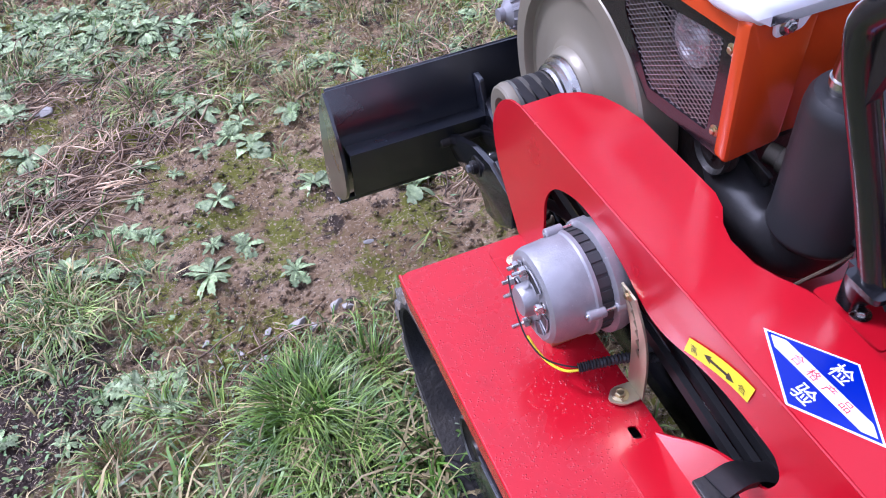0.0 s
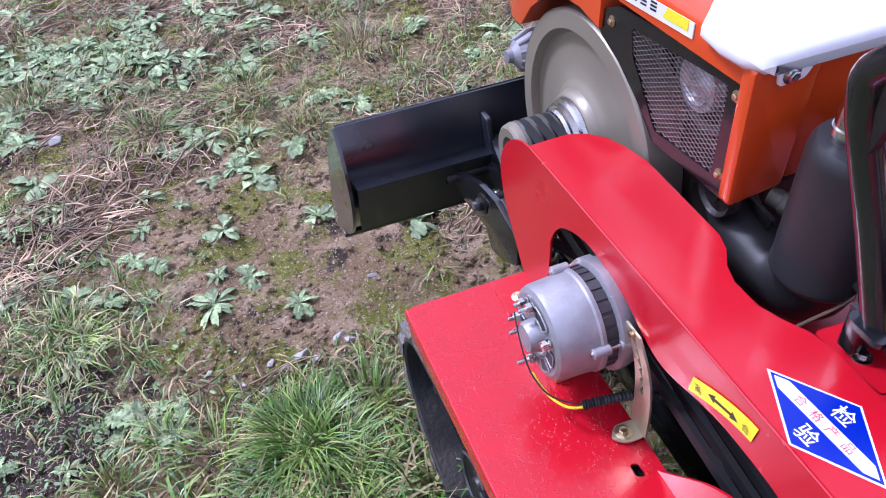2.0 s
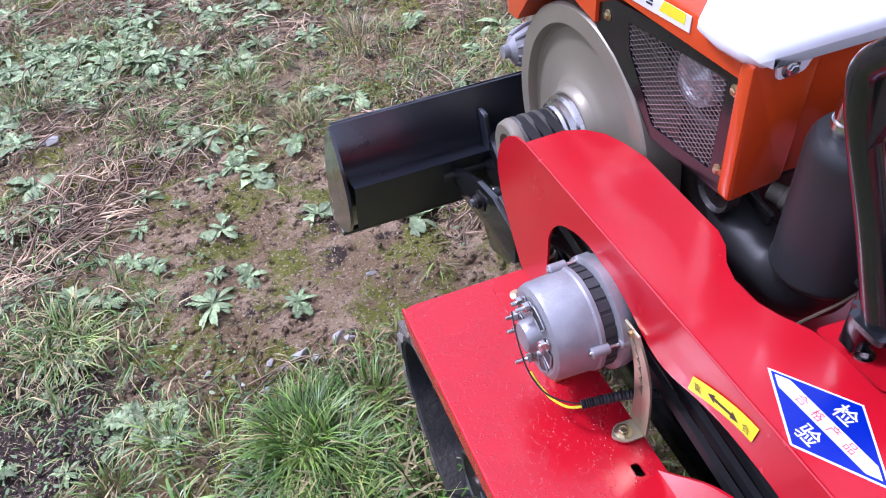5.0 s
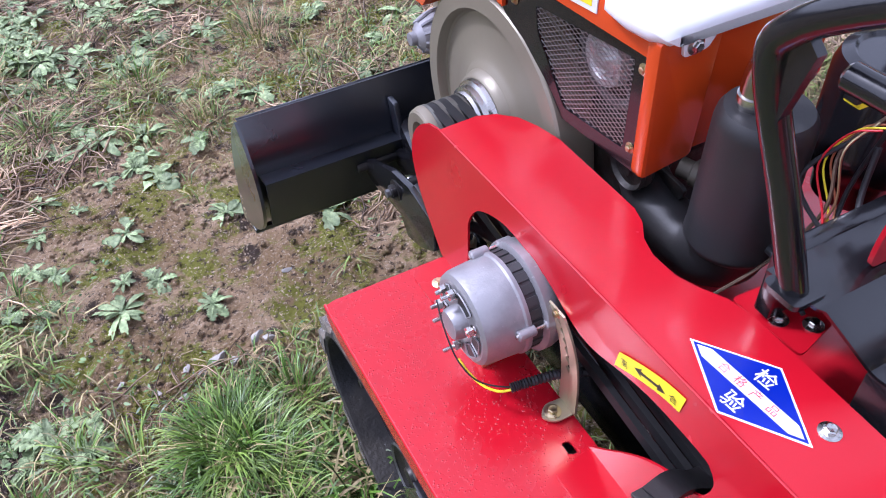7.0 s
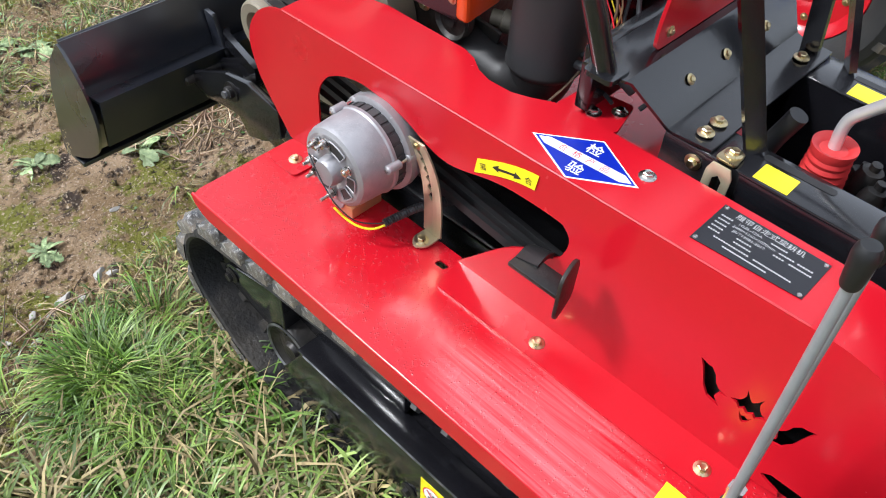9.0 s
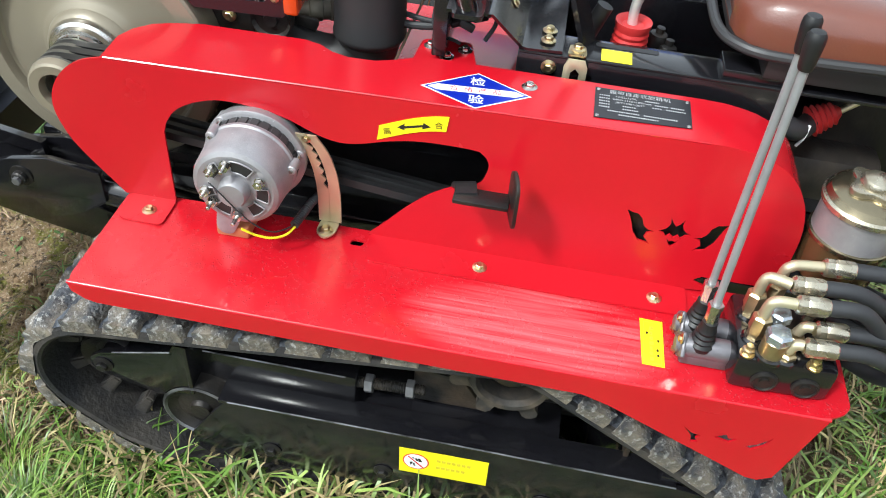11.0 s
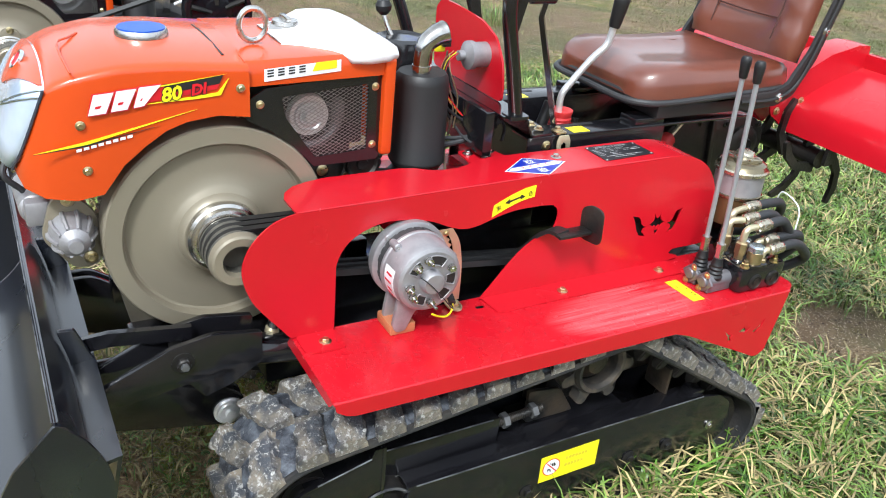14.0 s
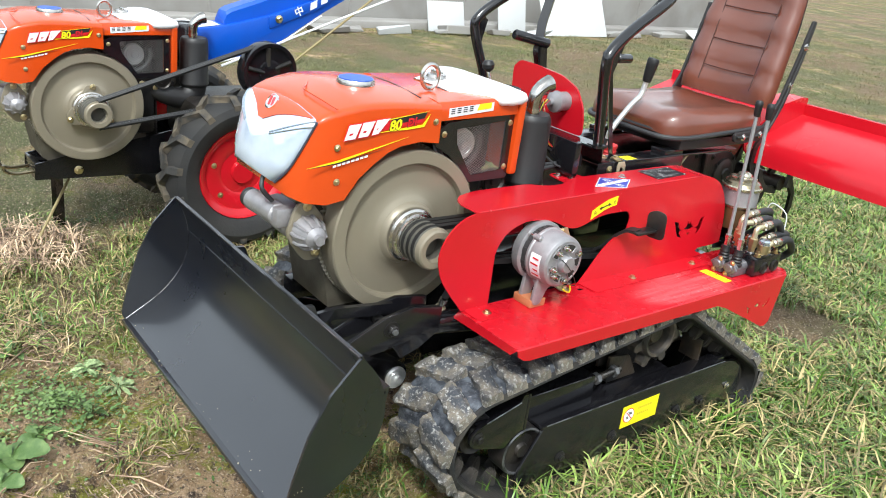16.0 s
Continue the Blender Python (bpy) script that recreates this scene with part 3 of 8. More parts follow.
def belt_cover(parent):
    side = [(0.95, TOP), (0.995, 0.848), (1.03, 0.822), (1.055, 0.785), (1.063, 0.745), (1.052, 0.70), (1.03, 0.66), (0.965, DECK + 0.003),
            (0.87, DECK + 0.003), (0.869, 0.73), (0.86, 0.755), (0.838, 0.783), (0.80, 0.803), (0.757, 0.812), (0.70, 0.807), (0.650, 0.795),
            (0.605, 0.775), (0.567, 0.765), (0.53, 0.768), (0.478, 0.782), (0.424, 0.79), (0.345, 0.789), (0.325, 0.782), (0.314, 0.765), (0.318, 0.74),
            (0.33, 0.722), (0.372, 0.708), (0.412, 0.683), (0.447, 0.65), (0.48, 0.613), (0.512, DECK + 0.003), (-0.055, DECK + 0.003), (-0.062, 0.60), (-0.075, 0.61),
            (-0.185, 0.613), (-0.2, 0.64), (-0.206, 0.70), (-0.202, 0.745), (-0.188, 0.785), (-0.16, 0.822), (-0.122, 0.845), (-0.075, 0.858), (-0.02, TOP)]
    bends = [0, 7, 9, 30, 33, len(side) - 1]        # smooth runs between the sharp corners
    curved = []
    for a, b in zip(bends, bends[1:]):
        run = side[a:b + 1]
        curved += run[:-1] if len(run) < 4 else [(q.x, q.y) for q in smooth_line([(p, q, 0) for p, q in run], 4)][:-1]
    side = curved + side[-1:]
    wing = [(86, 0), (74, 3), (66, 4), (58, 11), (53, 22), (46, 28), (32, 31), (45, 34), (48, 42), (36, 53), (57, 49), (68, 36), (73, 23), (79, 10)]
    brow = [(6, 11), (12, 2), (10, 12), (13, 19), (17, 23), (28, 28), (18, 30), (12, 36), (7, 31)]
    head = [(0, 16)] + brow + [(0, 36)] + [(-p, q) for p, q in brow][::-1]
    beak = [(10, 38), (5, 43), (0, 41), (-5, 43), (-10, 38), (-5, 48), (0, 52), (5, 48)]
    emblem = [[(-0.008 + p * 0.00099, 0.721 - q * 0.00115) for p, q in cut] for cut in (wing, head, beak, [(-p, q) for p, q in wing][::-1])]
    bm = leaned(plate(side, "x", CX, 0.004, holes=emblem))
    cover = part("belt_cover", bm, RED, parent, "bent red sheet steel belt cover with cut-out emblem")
    top = [(CX + 0.002, 0.955), (0.105, 0.957), (0.135, 0.945), (0.16, 0.92), (0.174, 0.885), (0.184, 0.84), (0.186, 0.66), (0.178, 0.632), (0.16, 0.605), (0.151, 0.575),
           (0.153, 0.53), (0.165, 0.50), (0.183, 0.468), (0.19, 0.43), (0.192, -0.02), (CX + 0.002 + lean(-0.02, TOP), -0.02)]
    part("top_sheet", plate(top, "z", TOP - 0.003, 0.0035), RED, cover)
    rows = [[(x, y, z) for x in (CX + 0.002 + lean(y, z), 0.095, 0.14, 0.192)] for y, z in
            ((-0.02, TOP), (-0.05, 0.861), (-0.078, 0.857), (-0.105, 0.851), (-0.13, 0.841), (-0.152, 0.828), (-0.172, 0.809), (-0.188, 0.785), (-0.198, 0.758), (-0.204, 0.725), (-0.206, 0.69), (-0.204, 0.65), (-0.2, 0.61))]
    part("rear_sheet", sheet(rows, 0.0035), RED, cover)
    part("weld_bead", leaned(tube([(CX + 0.0015, 0.95, TOP - 0.001), (CX + 0.0015, 0.5, TOP), (CX + 0.0015, -0.02, TOP - 0.001)], 0.0022, 6, 3)), RED, cover)
    front_flange = fillet([(CX + 0.003, 0.868), (CX + 0.003, 0.955), (-0.02, 0.955), (-0.032, 0.94), (-0.032, 0.868)], 0.012)
    part("flange", plate(front_flange, "z", DECK + 0.0005, 0.004), RED, cover)
    long_flange = fillet([(CX + 0.003, 0.508), (-0.03, 0.50), (-0.03, -0.055), (CX + 0.003, -0.055)], 0.01)
    part("flange", plate(long_flange, "z", DECK + 0.0005, 0.004), RED, cover)
    for p in ((0.0, 0.904, DECK + 0.004), (0.0, 0.303, DECK + 0.004), (0.0, 0.0, DECK + 0.004)):
        bolt(cover, p)
    bolt(cover, (0.146, 0.27, TOP), mesh=BOLT_STEEL)
    # diamond sticker
    d = [(0.101, 0.443), (0.163, 0.357), (0.116, 0.264), (0.058, 0.348)]
    c = Vector((sum(q[0] for q in d) / 4, sum(q[1] for q in d) / 4))
    z = TOP + 0.0006
    sticker = part("sticker", plate(d, "z", z, 0.0003), STICKER, parent, "blue and white diamond inspection sticker")
    part("blue_field", plate([tuple(c + (Vector(q) - c) * 0.94) for q in d], "z", z + 0.0004, 0.0003), BLUE, sticker)
    f, i, r, o = [c + (Vector(q) - c) * 0.87 for q in d]
    part("white_band", plate([tuple(q) for q in (f, f.lerp(i, 0.19), r.lerp(i, 0.19), r, r.lerp(o, 0.19), f.lerp(o, 0.19))], "z", z + 0.0008, 0.0003), STICKER, sticker)
    for text, t in (("合", 0.27), ("格", 0.42), ("产", 0.57), ("品", 0.72)):
        q = f.lerp(r, t)
        words(text, 0.015, REDINK, pose(q.x, q.y, z + 0.0013, 0, 0, -84), sticker)
    words("检", 0.026, STICKER, pose(0.1345, 0.354, z + 0.001, 0, 0, -84), sticker, bold=0.0003)
    words("验", 0.026, STICKER, pose(0.0815, 0.350, z + 0.001, 0, 0, -84), sticker, bold=0.0003)
    # yellow clutch sticker on the side, a bent strip
    rows = []
    for k in range(9):
        y = 0.499 - 0.112 * k / 8
        zc = 0.796 + 0.034 * math.sin(k / 8 * 1.45)
        rows.append([(CX - 0.0008, y + 0.0015, zc - 0.014), (CX - 0.0008, y - 0.0015, zc + 0.014)])
    strip = part("clutch_sticker", leaned(sheet(rows, 0.0005)), YELLOW, parent, "yellow curved clutch direction sticker")
    arrow = [(0.468, 0.825), (0.456, 0.834), (0.457, 0.829), (0.427, 0.836), (0.426, 0.840), (0.414, 0.834), (0.427, 0.828), (0.4275, 0.832), (0.4565, 0.8245), (0.455, 0.821)]
    part("arrow", leaned(plate([(y, q - 0.0135) for y, q in arrow], "x", CX - 0.0016, 0.0004)), INK, strip)
    side_pose = Matrix(((0, 0, -1, 0), (-1, 0, 0, 0), (0, 1, 0, 0), (0, 0, 0, 1)))
    words("离", 0.014, INK, Matrix.Translation((CX - 0.0022 + lean(0.484, 0.801), 0.484, 0.801)) @ side_pose @ pose(0, 0, 0, 0, 0, 18), strip)
    words("合", 0.014, INK, Matrix.Translation((CX - 0.0022 + lean(0.401, 0.825), 0.401, 0.825)) @ side_pose @ pose(0, 0, 0, 0, 0, 8), strip)
    # name plate
    z = TOP + 0.001
    plate_quad = [(0.087, 0.163), (0.176, 0.163), (0.176, 0.008), (0.096, 0.008)]
    name_plate = part("name_plate", plate(plate_quad, "z", z, 0.0012), NAMEPLATE, parent, "black maker's plate with white lettering")
    words("履带自走式旋耕机", 0.0125, POLISHED, pose(0.166, 0.09, z + 0.0016, 0, 0, -90), name_plate)
    for k, text in enumerate(("1GZL-120A", "2400×1160×1070mm", "JB/T13081-2017")):
        words(text, 0.0072, POLISHED, pose(0.1545 - 0.0085 * k, (0.113, 0.103, 0.106)[k], z + 0.0016, 0, 0, -90), name_plate)
    bars = [(0.1545 - 0.0085 * k, 0.156, 0.138) for k in range(5)] + [(0.1545, 0.082, 0.058), (0.146, 0.066, 0.044), (0.146, 0.04, 0.018), (0.1375, 0.07, 0.054), (0.1375, 0.048, 0.016),
            (0.1290, 0.118, 0.096), (0.1205, 0.118, 0.092), (0.111, 0.142, 0.09), (0.111, 0.084, 0.03), (0.1025, 0.124, 0.06)]
    for x, ya, yb in bars:
        n = max(2, round((ya - yb) / 0.0036))
        for j in range(n):
            y = ya + (yb - ya) * j / n
            part("text_bar", plate([(x - 0.0014, y), (x + 0.0012, y), (x + 0.0012, y - 0.0024), (x - 0.0014, y - 0.0024)], "z", z + 0.0012, 0.0003), POLISHED, name_plate)
    for p in ((0.092, 0.158), (0.171, 0.158), (0.171, 0.013), (0.1, 0.013)):
        part("rivet", lathe([(0.0035, 0), (0.003, 0.0012), (0, 0.0018)], (*p, z + 0.0012), (*p, z + 1), 12), STEEL, name_plate)
    return cover


def fender_deck(parent, mirror=False):
    def X(x):
        return 2 * MID - x if mirror else x
    outline = fillet([(X(0.05), 0.962), (X(-0.192), 0.962), (X(-0.192), -0.27), (X(-0.17), -0.303), (X(0.05), -0.303)], 0.02)
    slot = fillet([(X(0.006), 0.538), (X(0.006), 0.515), (X(0.02), 0.512), (X(0.02), 0.535)], 0.006, 3)
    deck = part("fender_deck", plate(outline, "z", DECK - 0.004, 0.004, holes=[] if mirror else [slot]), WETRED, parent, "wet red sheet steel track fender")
    rows = [[(X(-0.190 - 0.0045 * math.sin(a)), y, DECK - 0.0045 * (1 - math.cos(a))) for a in (0, 0.5, 1.0, 1.57)] for y in (0.962, 0.3, -0.27)]
    part("bent_edge", sheet(rows, 0.003), RED, deck)
    lip = [(0.960, DECK - 0.004), (0.956, 0.555), (0.935, 0.541), (0.915, 0.536), (0.105, 0.53), (0.06, 0.515), (-0.15, 0.415), (-0.195, 0.393), (-0.215, 0.391), (-0.236, 0.405), (-0.268, DECK - 0.004)]
    wing = [(-0.10, 0.50), (-0.115, 0.482), (-0.118, 0.468), (-0.128, 0.47), (-0.122, 0.478), (-0.128, 0.485), (-0.115, 0.488)]
    bird = [(-0.145, 0.488), (-0.16, 0.498), (-0.165, 0.49), (-0.178, 0.494), (-0.168, 0.482), (-0.158, 0.484)]
    wing2 = [(-0.19, 0.48), (-0.205, 0.488), (-0.222, 0.508), (-0.215, 0.488), (-0.2, 0.474)]
    wing, bird, wing2 = [[(-0.16 + (y + 0.16) * 1.15 + 0.026, 0.485 + (q - 0.485) * 1.15 - 0.004) for y, q in cut] for cut in (wing, bird, wing2)]
    part("lip", plate(lip, "x", X(-0.1945), 0.004 if not mirror else -0.004, holes=[wing, bird, wing2]), RED, deck)
    front = [(X(-0.19), DECK - 0.004), (X(0.05), DECK - 0.004), (X(0.07), 0.545), (X(-0.17), 0.552)]
    part("front_flange", plate(front, "y", 0.958, 0.004), RED, deck)
    return deck


def alternator(parent):
    # axis along x: the slip ring end faces outwards
    y, z = 0.706, 0.722
    AX = -0.068
    a, b = (AX, y, z), (1.0, y, z)
    body = part("alternator", lathe([(0.02, 0.004), (0.064, 0.002), (0.071, 0.006), (0.074, 0.014), (0.077, 0.066), (0.0795, 0.069), (0.0795, 0.075), (0.07, 0.077)], a, b, 48), ALU, parent, "grey cast aluminium alternator")
    part("stator", lathe([(0.0, 0.070), (0.0755, 0.0725), (0.0755, 0.096), (0.0, 0.0965)], a, b, 48), STATOR, body)
    for k in range(26):
        if k % 13:
            t = 2 * math.pi * k / 26
            q = (0, y + 0.0762 * math.cos(t), z + 0.0762 * math.sin(t))
            bm = box(AX + 0.076, AX + 0.095, -0.0068, 0.0068, -0.001, 0.0012, 0.0006, seg=1)
            part("stator_lamination", moved(bm, Matrix.Translation(q) @ Matrix.Rotation(t - math.pi / 2, 4, "X")), STATOR, body)
    part("drive_bracket", lathe([(0.0, 0.094), (0.082, 0.095), (0.087, 0.098), (0.087, 0.112), (0.083, 0.126), (0.07, 0.136), (0.03, 0.142), (0.0, 0.143)], a, b, 48), ALU, body)
    # end face: boss, black plates standing in for the dark of the vents, ribs
    part("bearing_boss", lathe([(0.026, 0.004), (0.0245, -0.012), (0.0215, -0.017), (0.012, -0.018), (0, -0.0165)], a, b, 32), ALU, body)
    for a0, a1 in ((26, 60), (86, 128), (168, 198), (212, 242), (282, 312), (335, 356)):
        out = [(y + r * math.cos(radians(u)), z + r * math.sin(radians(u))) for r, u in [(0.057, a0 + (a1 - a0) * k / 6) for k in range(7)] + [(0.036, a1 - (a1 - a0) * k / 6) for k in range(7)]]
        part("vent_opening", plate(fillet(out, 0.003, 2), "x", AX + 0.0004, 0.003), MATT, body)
        rim = [(AX + 0.0002, p, q) for p, q in fillet(out, 0.003, 2)]
        part("vent_lip", tube(rim + rim[:1], 0.0014, 6, 0), ALU, body)
    for ang in (48, 168, 288):
        t = radians(ang)
        for x0, x1 in ((AX + 0.05, AX + 0.078), (AX + 0.094, AX + 0.118)):
            cy, cz = y + 0.08 * math.cos(t), z + 0.08 * math.sin(t)
            part("ear", rod((x0, cy, cz), (x1, cy, cz), 0.0085, seg=14, chamfer=0.0015), ALU, body)
        part("through_bolt", rod((AX + 0.047, cy, cz), (AX + 0.12, cy, cz), 0.0032, seg=10), STEEL, body)
    for ang, ln in ((46, 0.022), (78, 0.026), (150, 0.016), (350, 0.024), (324, 0.026), (268, 0.032)):
        t = radians(ang)
        cy, cz = y + 0.05 * math.cos(t), z + 0.05 * math.sin(t)
        part("terminal", rod((AX + 0.003, cy, cz), (AX + 0.003 - ln, cy, cz), 0.0034, seg=10, chamfer=0.0006), STEEL, body)
        part("nut", lathe([(0.0082, 0.006), (0.0082, 0.014)], (AX + 0.003, cy, cz), (-1, cy, cz), 6), STEEL, body)
        part("washer", lathe([(0.0088, 0.003), (0.0088, 0.005)], (AX + 0.003, cy, cz), (-1, cy, cz), 16), STEEL, body)
    # white rating label bent round the housing
    rows = []
    for k in range(9):
        u = radians(-38 + 56 * k / 8)
        rows.append([(AX + dx, y + r * math.cos(u), z + r * math.sin(u)) for dx, r in ((0.022, 0.0752), (0.058, 0.0775))])
    rating = part("rating_label", sheet(rows, 0.0006), STICKER, body, "white paper rating label with red print")
    for k, span in enumerate(((0.026, 0.052), (0.026, 0.044), (0.026, 0.054), (0.026, 0.048))):
        u = radians(-28 + 12 * k)
        own = box(AX + span[0], AX + span[1], -0.0022, 0.0022, 0, 0.0006, 0)
        part("text_bar", moved(own, Matrix.Translation((0, y + 0.0778 * math.cos(u), z + 0.0778 * math.sin(u))) @ Matrix.Rotation(u - math.pi / 2, 4, "X")), REDINK, rating)
    # mounting feet and block
    foot = [(y - 0.03, 0.652), (y + 0.05, 0.67), (y + 0.06, 0.60), (y + 0.052, 0.585), (y + 0.03, 0.585), (y + 0.01, 0.63)]
    part("mounting_foot", plate(fillet(foot, 0.01), "x", 0.018, 0.012, bevel=0.002), ALU, body)
    part("mounting_foot", plate(fillet(foot, 0.01), "x", -0.03, 0.012, bevel=0.002), ALU, body)
    part("mounting_block", box(-0.026, 0.045, y + 0.004, y + 0.062, DECK, 0.600, 0.003), ORANGEZINC, body, "orange-brown mounting bracket")
    # adjusting strap, slotted
    line = [(0.040, 0.622, 0.775), (0.043, 0.602, 0.742), (0.047, 0.590, 0.70), (0.049, 0.584, 0.65), (0.050, 0.583, 0.585)]
    line = smooth_line(line, 5)
    own = bmesh.new()
    for s in (-1, 1):
        rows = []
        for i, q in enumerate(line):
            inside = 0.001 if 2 < i < len(line) - 7 else 0.0001
            notch = 0.007 if s > 0 and i % 2 and inside > 0.0005 else 0
            rows.append([(q.x - 0.0, q.y + s * (inside + notch), q.z), (q.x - 0.0, q.y + s * 0.0205, q.z)])
        sheet(rows, 0.0035, own)
    part("adjusting_strap", own, PALEZINC, body, "slotted yellow zinc belt adjusting strap")
    heel = fillet([(0.052, 0.566), (0.052, 0.600), (0.017, 0.602), (0.001, 0.584), (0.017, 0.567)], 0.01)
    part("strap_foot", plate(heel, "z", DECK + 0.0045, 0.0035), PALEZINC, body)
    bolt(body, (0.023, 0.585, DECK + 0.008), mesh=BOLT)
    bolt(body, (0.038, 0.618, 0.767), way=(-1, 0, 0), mesh=BOLT_S)
    # cables
    part("black_cable", tube([(-0.086, 0.74, 0.745), (-0.090, 0.72, 0.728), (-0.091, 0.695, 0.700), (-0.086, 0.672, 0.672), (-0.068, 0.648, 0.645), (-0.03, 0.628, 0.63), (0.0, 0.618, 0.634)], 0.0013, 6), HOSE, body)
    part("yellow_cable", tube([(-0.074, 0.70, 0.645), (-0.068, 0.678, 0.631), (-0.058, 0.655, 0.621), (-0.042, 0.634, 0.620), (-0.022, 0.62, 0.630)], 0.0022, 8), YELLOW, body)
    loom = tube([(-0.028, 0.625, 0.630), (0.0, 0.618, 0.634), (0.04, 0.612, 0.632), (0.08, 0.605, 0.62), (0.12, 0.60, 0.605)], lambda t: 0.0072 + 0.0012 * math.sin(t * 180), 10, 24)
    part("cable_loom", loom, HOSE, body, "ribbed black cable sleeve")
    return body


def track(parent, mirror=False):
    def X(x):
        return 2 * MID - x if mirror else x
    circles = [(-0.215, 0.118, 0.102), (0.225, 0.378, 0.118), (0.965, 0.275, 0.13), (0.90, 0.205, 0.12), (0.72, 0.085, 0.072)]
    pts = [(cy + r * math.cos(2 * math.pi * k / 90), cz + r * math.sin(2 * math.pi * k / 90)) for cy, cz, r in circles for k in range(90)]
    pts = sorted(set((round(y, 5), round(z, 5)) for y, z in pts))

    def half(ps):
        h = []
        for p in ps:
            while len(h) > 1 and (h[-1][0] - h[-2][0]) * (p[1] - h[-2][1]) - (h[-1][1] - h[-2][1]) * (p[0] - h[-2][0]) <= 0:
                h.pop()
            h.append(p)
        return h[:-1]
    hull = [Vector(q) for q in half(pts) + half(pts[::-1])]
    lengths = [0]
    for a, b in zip(hull, hull[1:] + hull[:1]):
        lengths.append(lengths[-1] + (b - a).length)
    total = lengths[-1]

    def at(s):
        s %= total
        for i in range(len(hull)):
            if lengths[i + 1] >= s:
                a, b = hull[i], hull[(i + 1) % len(hull)]
                t = (s - lengths[i]) / max(1e-9, lengths[i + 1] - lengths[i])
                d = (b - a).normalized()
                return a.lerp(b, t), d
    n = 220
    x0, x1 = -0.168, 0.07
    own = bmesh.new()
    rings = []
    for k in range(n):
        q, d = at(total * k / n)
        nrm = Vector((d.y, -d.x))
        prof = [(x0, 0.0), (x0 - 0.004, 0.006), (x0, 0.017), (x0 + 0.02, 0.02), (x1 - 0.02, 0.02), (x1, 0.017), (x1 + 0.004, 0.006), (x1, 0.0)]
        rings.append([own.verts.new((X(x), (q + nrm * h).x, (q + nrm * h).y)) for x, h in prof])
    m = len(rings[0])
    for k in range(n):
        a, b = rings[k], rings[(k + 1) % n]
        for j in range(m):
            own.faces.new((a[j], b[j], b[(j + 1) % m], a[(j + 1) % m]))
    belt = part("track_belt", own, RUBBER, parent, "muddy black rubber crawler track")
    # lugs: slanted blocks, staggered left and right; inner guide teeth
    count = 38
    meshes = []
    for variant in range(6):
        s = 1 if variant % 2 == 0 else -1
        lug = bmesh.new()
        rows = []
        for i in range(11):
            t = i / 10
            x = -0.123 + 0.122 * t
            mid_y = -0.014 + 0.036 * t
            half_y = 0.028 - 0.002 * t - (0.002 if i in (0, 10) else 0)
            high = 0.047 - (0.005 if i in (0, 10) else 0)
            row = []
            for u, v in ((-1.22, 0.0), (-1.1, 0.45), (-1.03, 0.9), (-0.95, 0.98), (-0.3, 1.0), (0.0, 0.93), (0.3, 1.0), (0.95, 0.98), (1.03, 0.9), (1.1, 0.45), (1.22, 0.0)):
                q = Vector((s * x, mid_y + u * half_y, 0.013 + v * (high - 0.013)))
                k = 0.0075 * noise.noise(q * 55 + Vector((variant * 9.1, 0, 0))) + 0.004 * noise.noise(q * 150)
                row.append(q + Vector((0.3 * k, u * k, k * (0.3 + v))))
            rows.append(row)
        loft(rows, closed=False, caps=True, bm=lug)
        bmesh.ops.recalc_face_normals(lug, faces=lug.faces)
        me = bpy.data.meshes.new("lug")
        lug.to_mesh(me)
        lug.free()
        me.materials.append(MUDLUG)
        me.shade_smooth()
        me.set_sharp_from_angle(angle=radians(50))
        meshes.append(me)
    tooth = bpy.data.meshes.new("guide_tooth")
    tb = bmesh.new()
    for pts in ([(-0.022, -0.016), (0.022, -0.016), (0.022, 0.016), (-0.022, 0.016)],):
        lo = [tb.verts.new((x, y, 0.002)) for x, y in pts]
        hi = [tb.verts.new((x * 0.55, y * 0.6, -0.042)) for x, y in pts]
        tb.faces.new(hi)
        for j in range(4):
            tb.faces.new((lo[j], lo[(j + 1) % 4], hi[(j + 1) % 4], hi[j]))
    bmesh.ops.bevel(tb, geom=tb.edges[:], offset=0.004, segments=2, affect="EDGES")
    bmesh.ops.recalc_face_normals(tb, faces=tb.faces)
    tb.to_mesh(tooth)
    tb.free()
    tooth.materials.append(RUBBER)
    mid = X((x0 + x1) / 2)
    for k in range(count * 2):
        q, d = at(total * k / (count * 2))
        nrm = Vector((d.y, -d.x))
        m4 = Matrix(((1, 0, 0, mid), (0, d.x, nrm.x, q.x), (0, d.y, nrm.y, q.y), (0, 0, 0, 1)))
        put("lug", meshes[k % 2 + 2 * ((k * 7 // 3) % 3)], belt).matrix_basis = m4
        if k % 2 == 0:
            for dx in (-0.036, 0.036):
                put("guide_tooth", tooth, belt).matrix_basis = m4 @ Matrix.Translation((dx, 0, 0))
    # undercarriage
    ox = -0.146

    def span(a, b):
        return min(X(a), X(b)), max(X(a), X(b))
    fr = [(0.747, 0.250), (-0.12, 0.248), (-0.19, 0.235), (-0.235, 0.20), (-0.25, 0.14), (-0.235, 0.085), (-0.18, 0.06), (0.80, 0.06), (0.832, 0.085), (0.828, 0.125)]
    und = part("track_frame", plate(fillet(fr, 0.012), "x", X(ox), 0.012 if not mirror else -0.012, bevel=0.004), BLACK, parent, "glossy black track roller frame")
    part("frame_flange", box(min(X(ox), X(ox + 0.06)), max(X(ox), X(ox + 0.06)), -0.12, 0.76, 0.243, 0.253, 0.003), BLACK, und)
